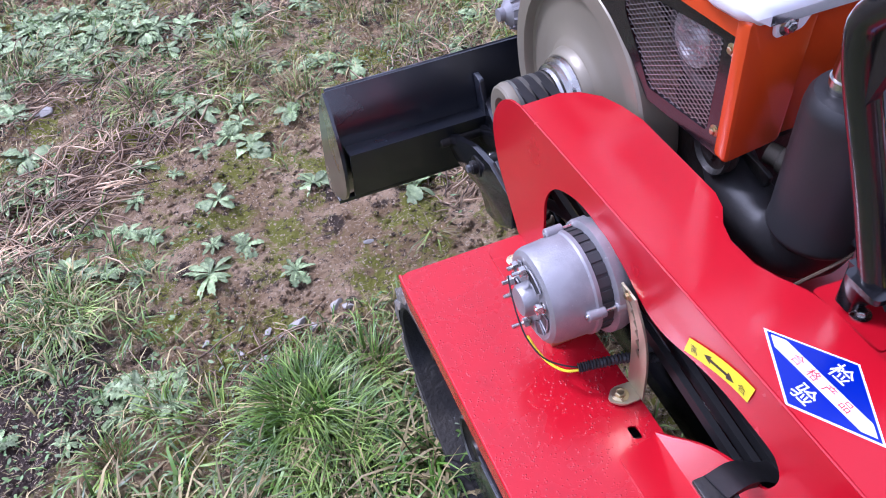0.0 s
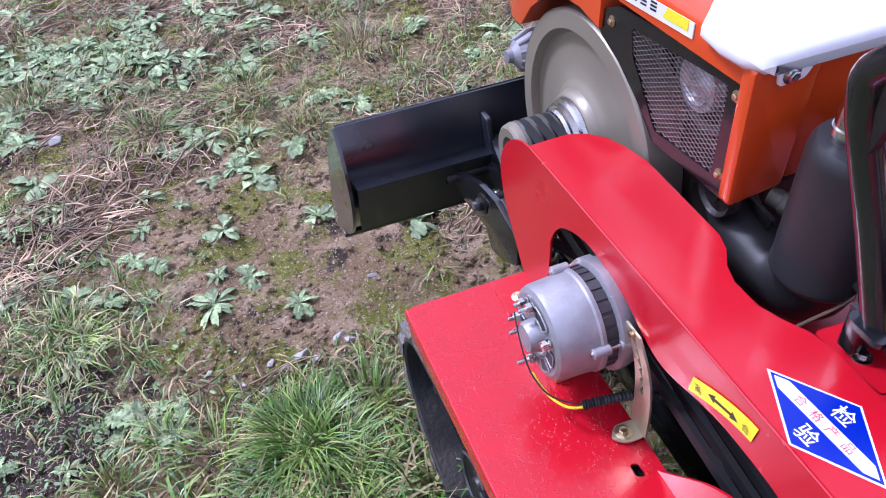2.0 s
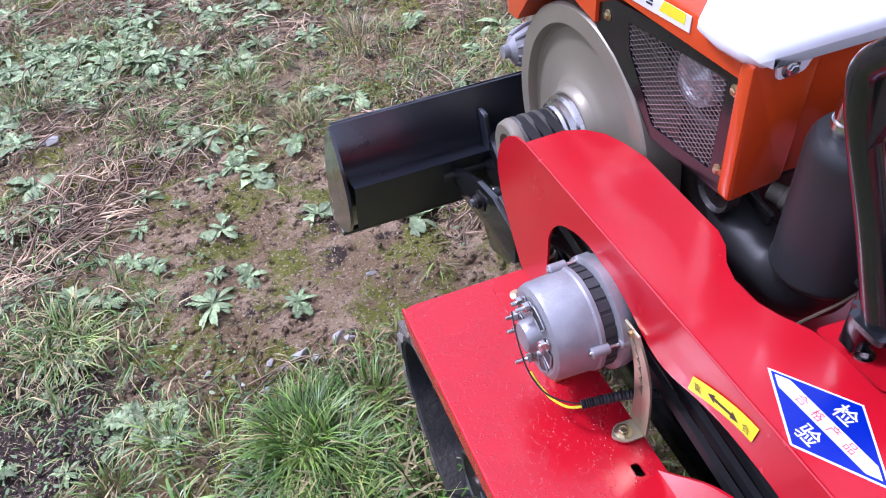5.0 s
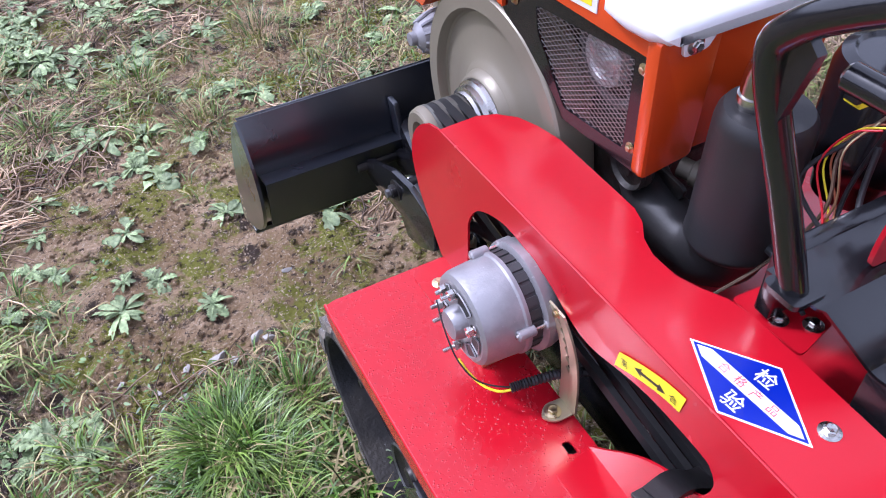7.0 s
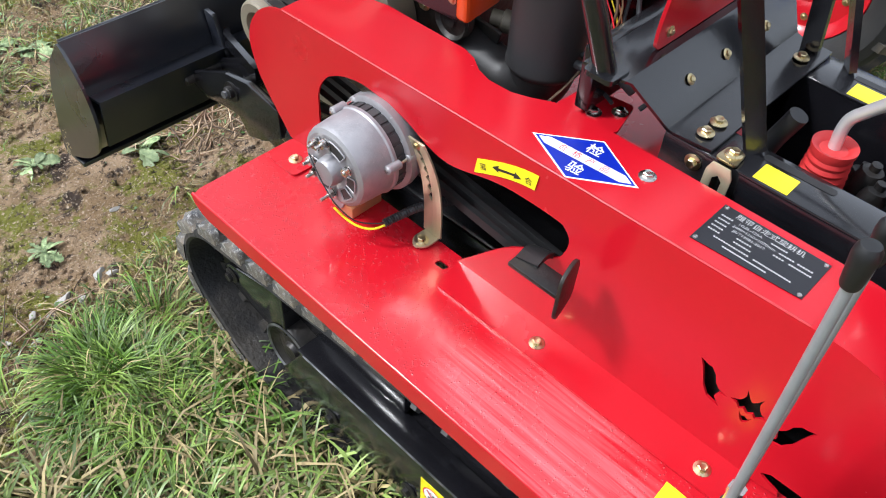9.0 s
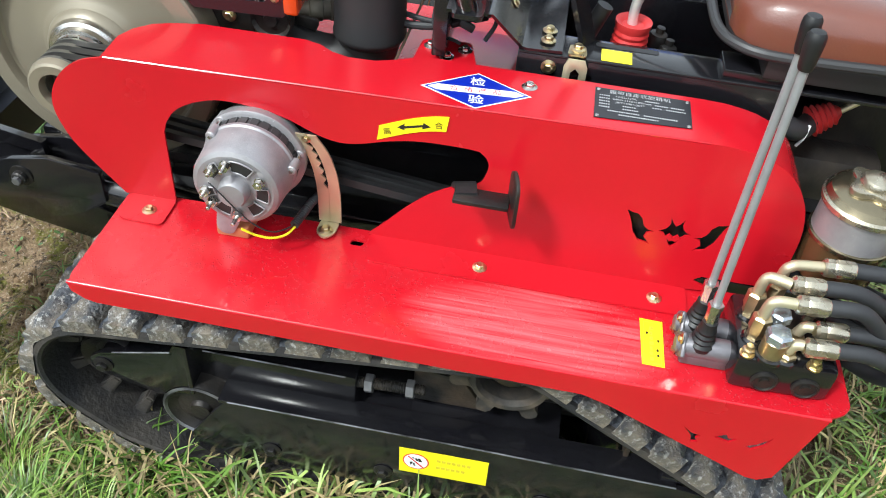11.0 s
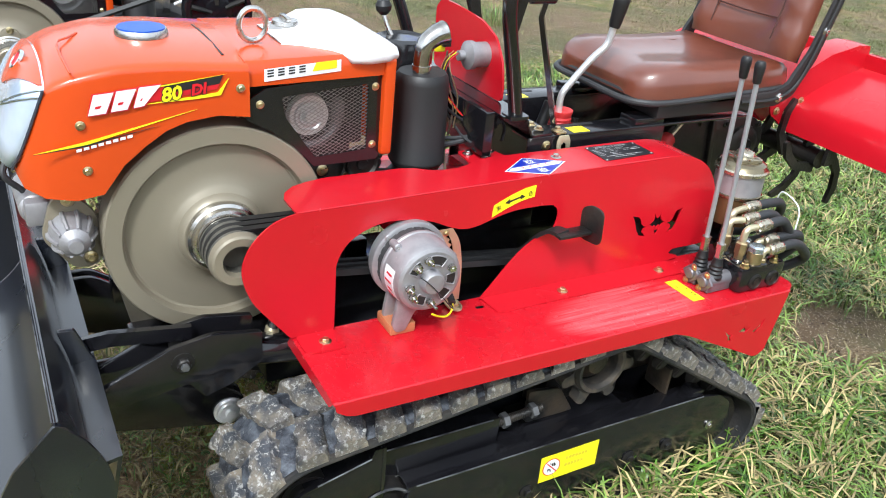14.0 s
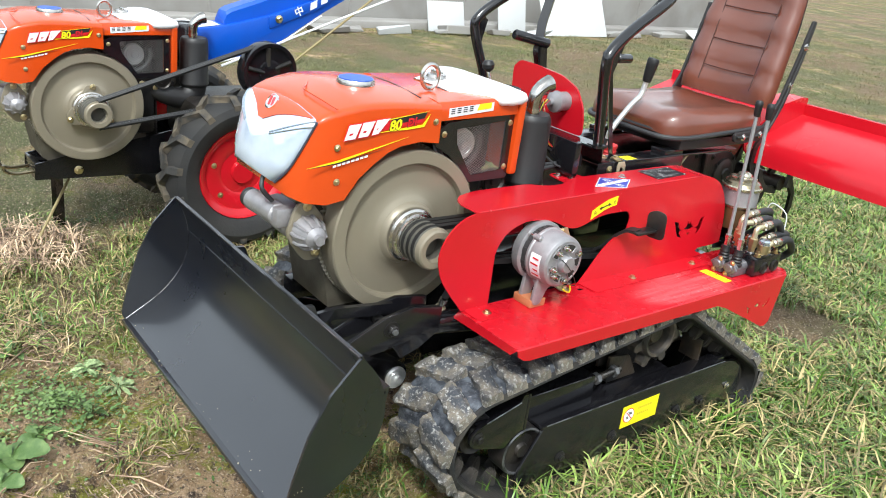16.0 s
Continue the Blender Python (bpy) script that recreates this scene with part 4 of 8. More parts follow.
    if not mirror:
        r = random.Random(31)
        for k in range(14):
            y = 0.52 + 0.018 * k + r.uniform(-0.004, 0.004)
            part("scuff", tube([(-0.0955, y, 0.246 + r.uniform(-0.001, 0.002)), (-0.0955, y + r.uniform(0.008, 0.02), 0.246 + r.uniform(-0.001, 0.002))], 0.0012, 5, 0), STEEL, und)
    part("inner_plate", plate(fillet(fr, 0.012), "x", X(0.05), 0.012 if not mirror else -0.012, bevel=0.002), BLACK, und)
    part("upper_beam", box(*span(-0.094, 0.03), 0.50, 0.815, 0.247, 0.328, 0.004), BLACK, und)
    part("lower_beam", box(*span(-0.090, 0.03), 0.10, 0.77, 0.12, 0.244, 0.004), BLACK, und)
    # idler yoke: a tapered arm with a bent top edge, joined to the beam by an upright flange
    yoke = [(0.815, 0.372), (0.838, 0.372), (0.846, 0.350), (0.965, 0.318), (0.995, 0.312), (1.018, 0.292), (1.018, 0.268), (0.998, 0.25), (0.89, 0.215), (0.815, 0.235)]
    part("idler_yoke", plate(fillet(yoke, 0.008), "x", X(-0.132), 0.012 if not mirror else -0.012, bevel=0.003), BLACK, und)
    part("yoke_flange", sheet([[(X(x), y, z) for x in (-0.132, -0.06)] for y, z in ((0.812, 0.374), (0.838, 0.374), (0.848, 0.351), (0.965, 0.3195), (0.99, 0.313))], 0.005), BLACK, und)
    part("yoke_flange", box(*span(-0.134, -0.05), 0.812, 0.822, 0.235, 0.376, 0.003), BLACK, und)
    bolt(und, (X(-0.133), 0.99, 0.281), (-1, 0, 0) if not mirror else (1, 0, 0), BOLT_BLACK)
    rod_x = X(-0.078)
    thread = [(0.010, 0.0)] + [(0.0115 if k % 2 else 0.0098, 0.0025 * k) for k in range(1, 54)] + [(0.009, 0.137)]
    part("tension_rod", lathe(thread, (rod_x, 0.505, 0.300), (rod_x, -9, 0.97), 16), CASTIRON, und)
    for yy, zz in ((0.484, 0.3015), (0.404, 0.307)):
        part("tension_nut", lathe([(0.018, 0), (0.0195, 0.001), (0.0195, 0.015), (0.018, 0.016)], (rod_x, yy, zz), (rod_x, -9, 0.97), 6), CASTGREY, und)
    # pale tubes carry both the edges' wear and their highlight as colour
    for line in ([(-0.1465, 0.74, 0.2515), (-0.1465, 0.3, 0.2535), (-0.1465, -0.12, 0.2495)], [(-0.0945, 0.80, 0.328), (-0.0945, 0.52, 0.328)], [(-0.1325, 0.846, 0.3535), (-0.1325, 0.965, 0.3215)]):
        part("worn_edge", tube([(X(x), y, z) for x, y, z in line], 0.0016, 6, 0), BARE, und, "scuffed bare steel edge with painted-in highlight")
    part("rod_bracket", plate(fillet([(0.395, 0.25), (0.395, 0.345), (0.30, 0.33), (0.25, 0.25)], 0.01), "x", X(-0.055), 0.012 if not mirror else -0.012, bevel=0.002), GRIME, und)
    for cy, cz, r, xa, xb in ((0.985, 0.283, 0.06, -0.118, 0.03), (0.56, 0.085, 0.07, -0.12, 0.0), (0.36, 0.085, 0.07, -0.12, 0.0), (0.12, 0.085, 0.07, -0.12, 0.0), (-0.2, 0.125, 0.092, -0.13, 0.02)):
        prof = [(0, 0.006), (0.016, 0.004), (0.02, 0.012), (r * 0.55, 0.014), (r * 0.85, 0.006), (r * 0.95, 0.0), (r, 0.006), (r, abs(xb - xa) - 0.006), (r * 0.94, abs(xb - xa)), (0, abs(xb - xa))]
        part("track_roller", lathe(prof, (X(xa), cy, cz), (X(9), cy, cz), 36), CASTIRON, und)
    # flanged front roller, its face open past the frame's cut end
    part("front_roller", lathe([(0, 0.002), (0.02, 0.0), (0.024, 0.010), (0.050, 0.013), (0.064, 0.006), (0.070, 0.0), (0.076, 0.002), (0.078, 0.008), (0.078, 0.06)], (X(-0.133), 0.809, 0.181), (X(9), 0.809, 0.181), 40), CASTIRON, und)
    part("roller_rim", lathe([(0.067, 0.001), (0.0715, -0.0025), (0.0765, 0.0)], (X(-0.1335), 0.809, 0.181), (X(9), 0.809, 0.181), 40, caps=False), BARE, und)
    for yy in (0.66, 0.43, 0.11, -0.02):
        bolt(und, (X(ox - 0.001), yy, 0.12), (-1, 0, 0) if not mirror else (1, 0, 0), BOLT_BLACK)
    bolt(und, (X(ox - 0.001), -0.17, 0.14), (-1, 0, 0) if not mirror else (1, 0, 0), BOLT_STEEL)
    # drive sprocket
    ring = []
    teeth = 7
    sy, sz = 0.215, 0.396
    for k in range(teeth):
        for step, r in ((-0.5, 0.078), (-0.36, 0.078), (-0.24, 0.083), (-0.19, 0.092), (-0.17, 0.104), (-0.10, 0.112), (0.0, 0.114), (0.10, 0.112), (0.17, 0.104), (0.19, 0.092), (0.24, 0.083), (0.36, 0.078)):
            t = radians(-15) + 2 * math.pi * (k + step) / teeth
            ring.append((sy + r * math.cos(t), sz + r * math.sin(t)))
    hole = [(sy + 0.058 * math.cos(2 * math.pi * k / 30), sz + 0.058 * math.sin(2 * math.pi * k / 30)) for k in range(30)]
    part("sprocket", plate(ring, "x", X(-0.085), 0.03 if not mirror else -0.03, holes=[hole]), MUDIRON, und, "muddy toothed drive sprocket")
    part("sprocket_rim", lathe([(0.058, 0.0), (0.062, -0.012), (0.071, -0.013), (0.077, -0.002), (0.078, 0.006)], (X(-0.085), sy, sz), (X(9), sy, sz), 36, caps=False), MUDIRON, und)
    part("sprocket_hub", lathe([(0.0, 0), (0.028, 0.0), (0.034, 0.01), (0.05, 0.02), (0.056, 0.03), (0.056, 0.12)], (X(-0.078), sy, sz), (X(9), sy, sz), 30), GRIME, und)
    part("gearcase", box(min(X(0.0), X(0.2)), max(X(0.0), X(0.2)), 0.05, 0.3, 0.2, 0.48, 0.02), CASTIRON, und)
    part("carrier_plate", plate([(0.34, 0.25), (-0.1, 0.25), (-0.02, 0.38), (0.08, 0.46), (0.3, 0.46), (0.34, 0.34)], "x", X(0.03), 0.01), GRIME, und)
    part("frame_gusset", box(*span(-0.10, -0.02), -0.03, -0.02, 0.248, 0.33, 0.002), GRIME, und)
    part("frame_foot", box(*span(-0.135, -0.09), -0.13, -0.09, 0.247, 0.262, 0.003), BLACK, und)
    # mud packed between the lugs
    mud, outer = bmesh.new(), []
    for k in range(n):
        q, d = at(total * k / n)
        nrm = Vector((d.y, -d.x))
        row = []
        for j in range(13):
            x = x0 + 0.006 + (x1 - x0 - 0.012) * j / 12
            h = 0.0205 + (0.0 if j in (0, 12) else 0.003 + 0.012 * abs(noise.noise(Vector((x * 38, q.x * 38, q.y * 38)))))
            row.append(mud.verts.new((X(x), (q + nrm * h).x, (q + nrm * h).y)))
        outer.append(row)
    for k in range(n):
        a, b = outer[k], outer[(k + 1) % n]
        for j in range(12):
            mud.faces.new((a[j], a[j + 1], b[j + 1], b[j]) if mirror else (a[j], b[j], b[j + 1], a[j + 1]))
    part("packed_mud", mud, MUDFILM, belt, "grey-blue dried mud on the track")
    if not mirror:
        lab = part("warning_label", plate([(0.40, 0.2135), (0.226, 0.2165), (0.224, 0.137), (0.398, 0.134)], "x", ox - 0.0012, 0.0009), YELLOW, parent, "yellow hand-hazard warning label")
        cy, cz = 0.366, 0.176
        for r, mt, dx in ((0.026, REDINK, 0.0016), (0.0235, STICKER, 0.002)):
            part("roundel", plate([(cy + r * math.cos(2 * math.pi * k / 28), cz + r * math.sin(2 * math.pi * k / 28)) for k in range(28)], "x", ox - dx, 0.0004), mt, lab)
        for marks in ([(0.012, -0.004), (0.006, -0.002), (0.009, -0.014)], [(0.006, -0.004), (0.002, -0.006), (0.000, -0.015), (0.004, -0.012)], [(-0.004, 0.012), (-0.008, 0.013), (-0.013, 0.003), (-0.006, 0.002)], [(0.002, 0.011), (-0.002, 0.012), (-0.005, 0.004), (-0.001, 0.003)], [(0.008, 0.012), (0.005, 0.014), (0.003, 0.010)]):
            part("pictogram", plate([(cy + p, cz + q) for p, q in marks], "x", ox - 0.0026, 0.0004), CASTIRON, lab)
        part("slash", plate([(cy + 0.0165, cz + 0.0145), (cy + 0.0145, cz + 0.0165), (cy - 0.0165, cz - 0.0145), (cy - 0.0145, cz - 0.0165)], "x", ox - 0.0031, 0.0004), REDINK, lab)
        for zz, ya, count in ((0.187, 0.325, 7), (0.165, 0.325, 6)):
            for j in range(count):
                y = ya - 0.0098 * j
                part("text_bar", plate([(y, zz), (y - 0.007, zz), (y - 0.007, zz + 0.008), (y, zz + 0.008)], "x", ox - 0.0017, 0.0004), OCHRE, lab)
    return belt


belt_cover(tractor)
fender_deck(tractor)
fender_deck(tractor, True)
alternator(tractor)
track(tractor)
track(tractor, True)


def dozer_blade(parent):
    # mouldboard: a curved sheet, concave to the front
    x0, x1 = -0.179, 0.9
    prof = [(1.424, 0.664), (1.398, 0.61), (1.384, 0.553), (1.384, 0.497), (1.399, 0.441), (1.432, 0.388), (1.485, 0.338), (1.588, 0.274)]
    prof = [(q.x, q.y) for q in smooth_line([(y, z, 0) for y, z in prof], 6)]
    rows = [[(x, y, z) for x in (x0, x0 + 0.27, MID, x1 - 0.27, x1)] for y, z in prof]
    blade = part("dozer_blade", sheet(rows, 0.006), BLADE, parent, "black painted dozer blade with scratched edges")
    back = [(y - 0.036 * math.sin(math.pi * k / (len(prof) - 1)) ** 0.7, z) for k, (y, z) in enumerate(prof)]
    for x in (x0 - 0.006, x1):
        part("end_plate", plate(fillet(back + [(1.596, 0.30), (1.574, 0.392), (1.542, 0.495), (1.494, 0.588)], 0.006, 2), "x", x, 0.007), BLADE, blade)
    part("top_rim", tube([(x0, 1.424, 0.662), (x1, 1.424, 0.662)], 0.004, 8, 0), BLADE, blade)
    for x in (x0 + 0.001, x1 - 0.001):
        part("worn_seam", tube([(x, y + 0.002, z) for y, z in prof], 0.001, 6, 0), BARE, blade, "scuffed bare steel seam")
    part("worn_rim", tube([(x0, 1.428, 0.6655), (x1, 1.428, 0.6655)], 0.0018, 6, 0), BARE, blade)
    # paint knocked off along the lower edge
    r = random.Random(12)
    for _ in range(26):
        x, t = x0 + (x1 - x0) * r.random(), abs(r.gauss(0, 0.16))
        a, b = Vector((1.588, 0.274)), Vector((1.458, 0.380))
        q = a.lerp(b, min(0.8, t)) + Vector((0.0068, 0.0085)) * (0.0 if t < 0.02 else 1.0) * 0.16
        s = r.uniform(0.0008, 0.0024) * (1.3 if t < 0.06 else 0.8)
        chip = plate([(s * math.cos(u) * r.uniform(0.6, 1.3), s * math.sin(u) * r.uniform(0.5, 1.1)) for u in (0, 1, 2.1, 3.2, 4.2, 5.3)], "z", 0, 0.0005)
        part("paint_chip", moved(chip, Matrix.Translation((x, q.x, q.y)) @ Matrix.Rotation(-0.666, 4, "X")), PALEZINC, blade)
    for _ in range(40):
        u = abs(r.gauss(0, 0.2))
        q = Vector((1.588, 0.281)).lerp(Vector((1.545, 0.46)), min(1.0, u)) - Vector((abs(r.gauss(0, 0.012)), 0))
        s = r.uniform(0.0008, 0.0028) * (1.2 - 0.6 * min(1.0, u))
        chip = plate([(q.x + s * math.cos(v) * r.uniform(0.6, 1.3), q.y + 1.5 * s * math.sin(v) * r.uniform(0.5, 1.1)) for v in (0, 1, 2.1, 3.2, 4.2, 5.3)], "x", x0 - 0.0066, 0.0005)
        part("paint_chip", chip, PALEZINC, blade)
    part("cutting_edge", box(x0, x1, 1.526, 1.596, 0.266, 0.278, 0.002), BLADE, blade)
    part("back_angle", plate([(1.330, 0.560), (1.386, 0.549), (1.386, 0.542), (1.339, 0.551), (1.362, 0.430), (1.355, 0.430)], "x", x0 + 0.01, x1 - x0 - 0.02), BLADE, blade)
    for x in (0.155, 0.56):
        rib = [(1.392, 0.632), (1.36, 0.63), (1.327, 0.545), (1.325, 0.455), (1.386, 0.447), (1.374, 0.50), (1.375, 0.56)]
        part("back_rib", plate(fillet(rib, 0.006), "x", x - 0.02, 0.012, bevel=0.002), BLADE, blade)
        bolt(blade, (x - 0.024, 1.355, 0.53), (-1, 0, 0), BOLT_STEEL)
        lower = [(1.35, 0.50), (1.388, 0.47), (1.395, 0.37), (1.30, 0.342), (1.11, 0.300), (1.05, 0.288), (1.025, 0.31), (1.028, 0.36), (1.07, 0.386), (1.17, 0.425), (1.28, 0.50)]
        part("push_arm", plate(fillet(lower, 0.02), "x", x + 0.008, 0.016, bevel=0.003), BLACK, blade)
        part("push_arm_plate", plate(fillet(lower, 0.02), "x", x + 0.045, 0.016, bevel=0.003), BLACK, blade)
    part("pivot_roller", lathe([(0, -0.008), (0.011, -0.007), (0.012, 0.002), (0.022, 0.003), (0.025, 0.007), (0.030, 0.006), (0.0345, 0.010), (0.0345, 0.014)], (0.149, 1.066, 0.331), (9, 1.066, 0.331), 28), POLISHED, blade)
    part("pivot_pin", rod((0.155, 1.066, 0.331), (0.235, 1.066, 0.331), 0.02, seg=16), CASTIRON, blade)
    part("pivot_roller", lathe([(0, 0), (0.012, 0.0), (0.03, 0.008), (0.036, 0.014), (0.036, 0.04), (0.02, 0.1)], (0.665, 1.073, 0.335), (-9, 1.073, 0.335), 28), STEEL, blade)
    # lift links and cylinder
    link = [(1.02, 0.60), (1.12, 0.615), (1.20, 0.60), (1.33, 0.54), (1.34, 0.50), (1.30, 0.49), (1.17, 0.51), (1.14, 0.47), (1.08, 0.49), (1.02, 0.53)]
    for x in (0.05, 0.12):
        part("lift_link", plate(fillet(link, 0.006), "x", x, 0.014, bevel=0.002), BLACK, blade)
    part("link_pin", rod((0.035, 1.18, 0.565), (0.15, 1.18, 0.565), 0.014, seg=16, chamfer=0.003), CASTIRON, blade)
    part("link_washer", lathe([(0.0225, 0), (0.0225, 0.003), (0.0, 0.0035)], (0.05, 1.18, 0.565), (-9, 1.18, 0.565), 24), CASTIRON, blade)
    part("link_nut", lathe([(0.0125, 0.003), (0.014, 0.004), (0.014, 0.013), (0.0085, 0.0145), (0.0085, 0.022), (0, 0.023)], (0.05, 1.18, 0.565), (-9, 1.18, 0.565), 6), CASTGREY, blade)
    part("link_pin", rod((0.03, 1.34, 0.515), (0.17, 1.34, 0.515), 0.012, seg=16, chamfer=0.003), CASTIRON, blade)
    part("lift_cylinder", lathe([(0.03, 0), (0.034, 0.01), (0.034, 0.28), (0.03, 0.3), (0.016, 0.302), (0.016, 0.4)], (0.09, 0.80, 0.50), (0.09, 1.2, 0.562), 24), BLACK, blade)
    fit_a, fit_b = (0.113, 0.987, 0.53), (0.092, 0.980, 0.60)
    fitting = part("hose_fitting", lathe([(0.012, 0), (0.012, 0.02), (0.009, 0.022), (0.009, 0.05), (0.0125, 0.052), (0.0125, 0.068), (0.008, 0.07)], fit_a, fit_b, 16), STEEL, blade)
    part("fitting_nut", lathe([(0.0145, 0.022), (0.0155, 0.024), (0.0155, 0.040), (0.0145, 0.042)], fit_a, fit_b, 6), PALEZINC, fitting)
    part("lift_hose", tube([fit_b, (0.085, 0.975, 0.625), (0.10, 0.945, 0.63), (0.16, 0.90, 0.58), (0.24, 0.85, 0.52)], 0.0095, 12), HOSE, blade)
    part("strut", tube([(0.10, 1.15, 0.60), (0.13, 1.30, 0.60), (0.17, 1.36, 0.57)], 0.01, n=0, flat=(0.014, 0.03)), BLACK, blade)
    return blade


def engine(parent):
    eng = part("engine", box(0.275, 0.50, 0.74, 1.24, 0.58, 0.95, 0.02), CASTIRON, parent, "single-cylinder diesel engine with orange hood and khaki flywheel")
    FY, FZ = 1.06, 0.765
    prof = [(0, 0), (0.222, 0), (0.227, 0.004), (0.2275, 0.062), (0.224, 0.067), (0.193, 0.068), (0.190, 0.064), (0.187, 0.052), (0.182, 0.049), (0.135, 0.052), (0.105, 0.055), (0.098, 0.06), (0.088, 0.066), (0.083, 0.078), (0.078, 0.082), (0.04, 0.083)]
    part("flywheel", lathe(prof, (0.255, FY, FZ), (-9, FY, FZ), 96), KHAKI, eng, "khaki painted cast flywheel")
    teeth = [(FY + r * math.cos(u), FZ + r * math.sin(u)) for k in range(108) for u, r in ((2 * math.pi * k / 108, 0.2235), (2 * math.pi * (k + 0.3) / 108, 0.2315), (2 * math.pi * (k + 0.6) / 108, 0.2315), (2 * math.pi * (k + 0.9) / 108, 0.2235))]
    part("gear_ring", plate(teeth, "x", 0.2555, 0.014), KHAKI, eng, "toothed starter ring")
    part("hub_ring", lathe([(0.076, 0.083), (0.074, 0.09), (0.068, 0.094), (0.066, 0.104), (0.06, 0.106), (0.058, 0.112)], (0.255, FY, FZ), (-9, FY, FZ), 64), STEEL, eng, "bright turned steel hub")
    groove = [(0.05, 0.110)]
    for k in range(3):
        h = 0.116 + k * 0.022
        groove += [(0.058, h), (0.058, h + 0.003), (0.046, h + 0.007), (0.046, h + 0.012), (0.058, h + 0.017)]
    groove += [(0.056, 0.184), (0.03, 0.184), (0.03, 0.16), (0.0, 0.16)]
    part("pulley_end", lathe([(0.03, 0.165), (0.031, 0.19), (0.034, 0.2), (0.05, 0.201), (0.054, 0.198), (0.058, 0.186), (0.0575, 0.1835), (0.03, 0.1835)], (0.255, FY, FZ), (-9, FY, FZ), 56, caps=False), KHAKI, eng)
    part("pulley", lathe(groove, (0.255, FY, FZ), (-9, FY, FZ), 56), PULLEY, eng, "three-groove belt pulley")
    # hood
    C = MID

    def ring(y, half, zt, zb, tilt, pinch=0.0, crown=0.014, r=0.045, scale=1.0, push=0.0):
        pts = []
        for s in (-1, 1):
            side = [(s * half * (1 - pinch), zb), (s * half * (1 - pinch * 0.45), zb + (zt - zb) * 0.3), (s * (half - 0.001), zt - 0.016)]
            side += [(s * (half - dx), zt - dz) for dx, dz in ((0.0018, 0.010), (0.0045, 0.005), (0.010, 0.0015), (0.02, -0.0012))]
            side += [(s * half * 0.4, zt + crown * 0.85)]
            pts = side if s < 0 else pts + [(0, zt + crown)] + side[::-1]
        cz = (zt + zb) / 2
        return [(C + x * scale, y - tilt * (cz + (z - cz) * scale - 0.89) + push, cz + (z - cz) * scale) for x, z in pts]
    stations = [(1.0, 0.196, 1.113, 1.012, 0), (1.06, 0.197, 1.117, 1.02, 0), (1.12, 0.197, 1.121, 1.012, 0.0), (1.16, 0.197, 1.122, 0.998, 0.02), (1.20, 0.197, 1.122, 0.972, 0.05),
                (1.24, 0.196, 1.121, 0.938, 0.08), (1.262, 0.196, 1.12, 0.905, 0.1), (1.275, 0.196, 1.118, 0.885, 0.12), (1.32, 0.194, 1.113, 0.875, 0.2, 0.02), (1.37, 0.19, 1.105, 0.88, 0.28, 0.08), (1.405, 0.185, 1.095, 0.892, 0.34, 0.22), (1.425, 0.180, 1.087, 0.915, 0.38, 0.42)]
    part("hood", loft([ring(*s) for s in stations]), ORANGE, eng, "glossy orange engine hood with racing decals", angle=40)
    last = stations[-1]
    dome = []
    for k in range(13):
        a = k / 12 * math.pi / 2
        dome.append(ring(*last, scale=max(0.02, math.cos(a)) * 0.985, push=0.05 * math.sin(a)))
    part("headlight", loft(dome), LENS, eng, "clear twin-lobed headlight lens", angle=60)
    for i in (2, 4, 12, 14):        # blue-grey tubes laid on for the dark strokes inside the lamps
        part("lens_rib", tube([Vector(row[i]) + Vector((0, 0.0006, 0)) for row in dome[:10]], 0.0022, 6, 3), BLUESTEEL, eng)
    edge = [Vector(q) for q in ring(*last, scale=1.0, push=0.003)]
    for side in (edge[:4], edge[-4:]):
        part("headlight_rim", tube(side, 0.0028, 8, 5), RIM, eng)
    # orange nose between the lobes, with emblem
    rows = []
    for j in range(9):
        t = j / 8
        a = t * 1.05
        edge = ring(*last, scale=math.cos(a) * 0.985 + 0.014 - 0.006 * t, push=0.05 * math.sin(a) + 0.004)
        row = []
        for k in range(11):
            f = 8 + (k / 5 - 1) * (1.9 * (1 - t) ** 0.7 + 0.3)
            i0 = int(f)
            row.append(Vector(edge[i0]).lerp(Vector(edge[i0 + 1]), f - i0))
        rows.append(row)
    part("nose", sheet(rows, 0.005), ORANGE, eng, angle=60)
    em = rows[4][5]
    badge = lathe([(0.021, 0), (0.021, 0.005), (0.018, 0.006), (0.017, 0.004), (0, 0.004)], em, em + Vector((-0.05, 1, 0.75)), 28)
    part("badge", badge, CHROME, eng, "round chrome badge")
    for q in (-0.01, 0.004):
        part("badge_bar", moved(box(-0.003, 0.003, -0.012, 0.012, 0.004, 0.006, 0.0008, seg=1), along(em, em + Vector((-0.05, 1, 0.75))) @ pose(q + 0.003, 0, 0, 0, 0, 20)), REDINK, eng)
    # rear hood, grille, tank cap: the sides draw in towards the back
    taper = Matrix(((1, -0.13, 0, 0.108), (0, 1, 0, 0), (0, 0, 1, 0), (0, 0, 0, 1)))
    rear = [[(C + sx * (0.186 - (0.995 - y) * 0.085), y, z) for sx, z in ((-1, 1.068), (-1, 1.106), (-0.96, 1.116), (-0.85, 1.119), (0.85, 1.119), (0.96, 1.116), (1, 1.106), (1, 1.068))] for y in (1.005, 0.9, 0.8, 0.70)]
    part("rear_hood", loft(rear), ORANGE, eng, angle=40)
    part("rear_panel", plate(fillet([(0.29, 0.90), (C + 0.14, 0.90), (C + 0.158, 1.10), (0.29, 1.10)], 0.012), "y", 0.690, 0.014, bevel=0.004), ORANGE, eng)
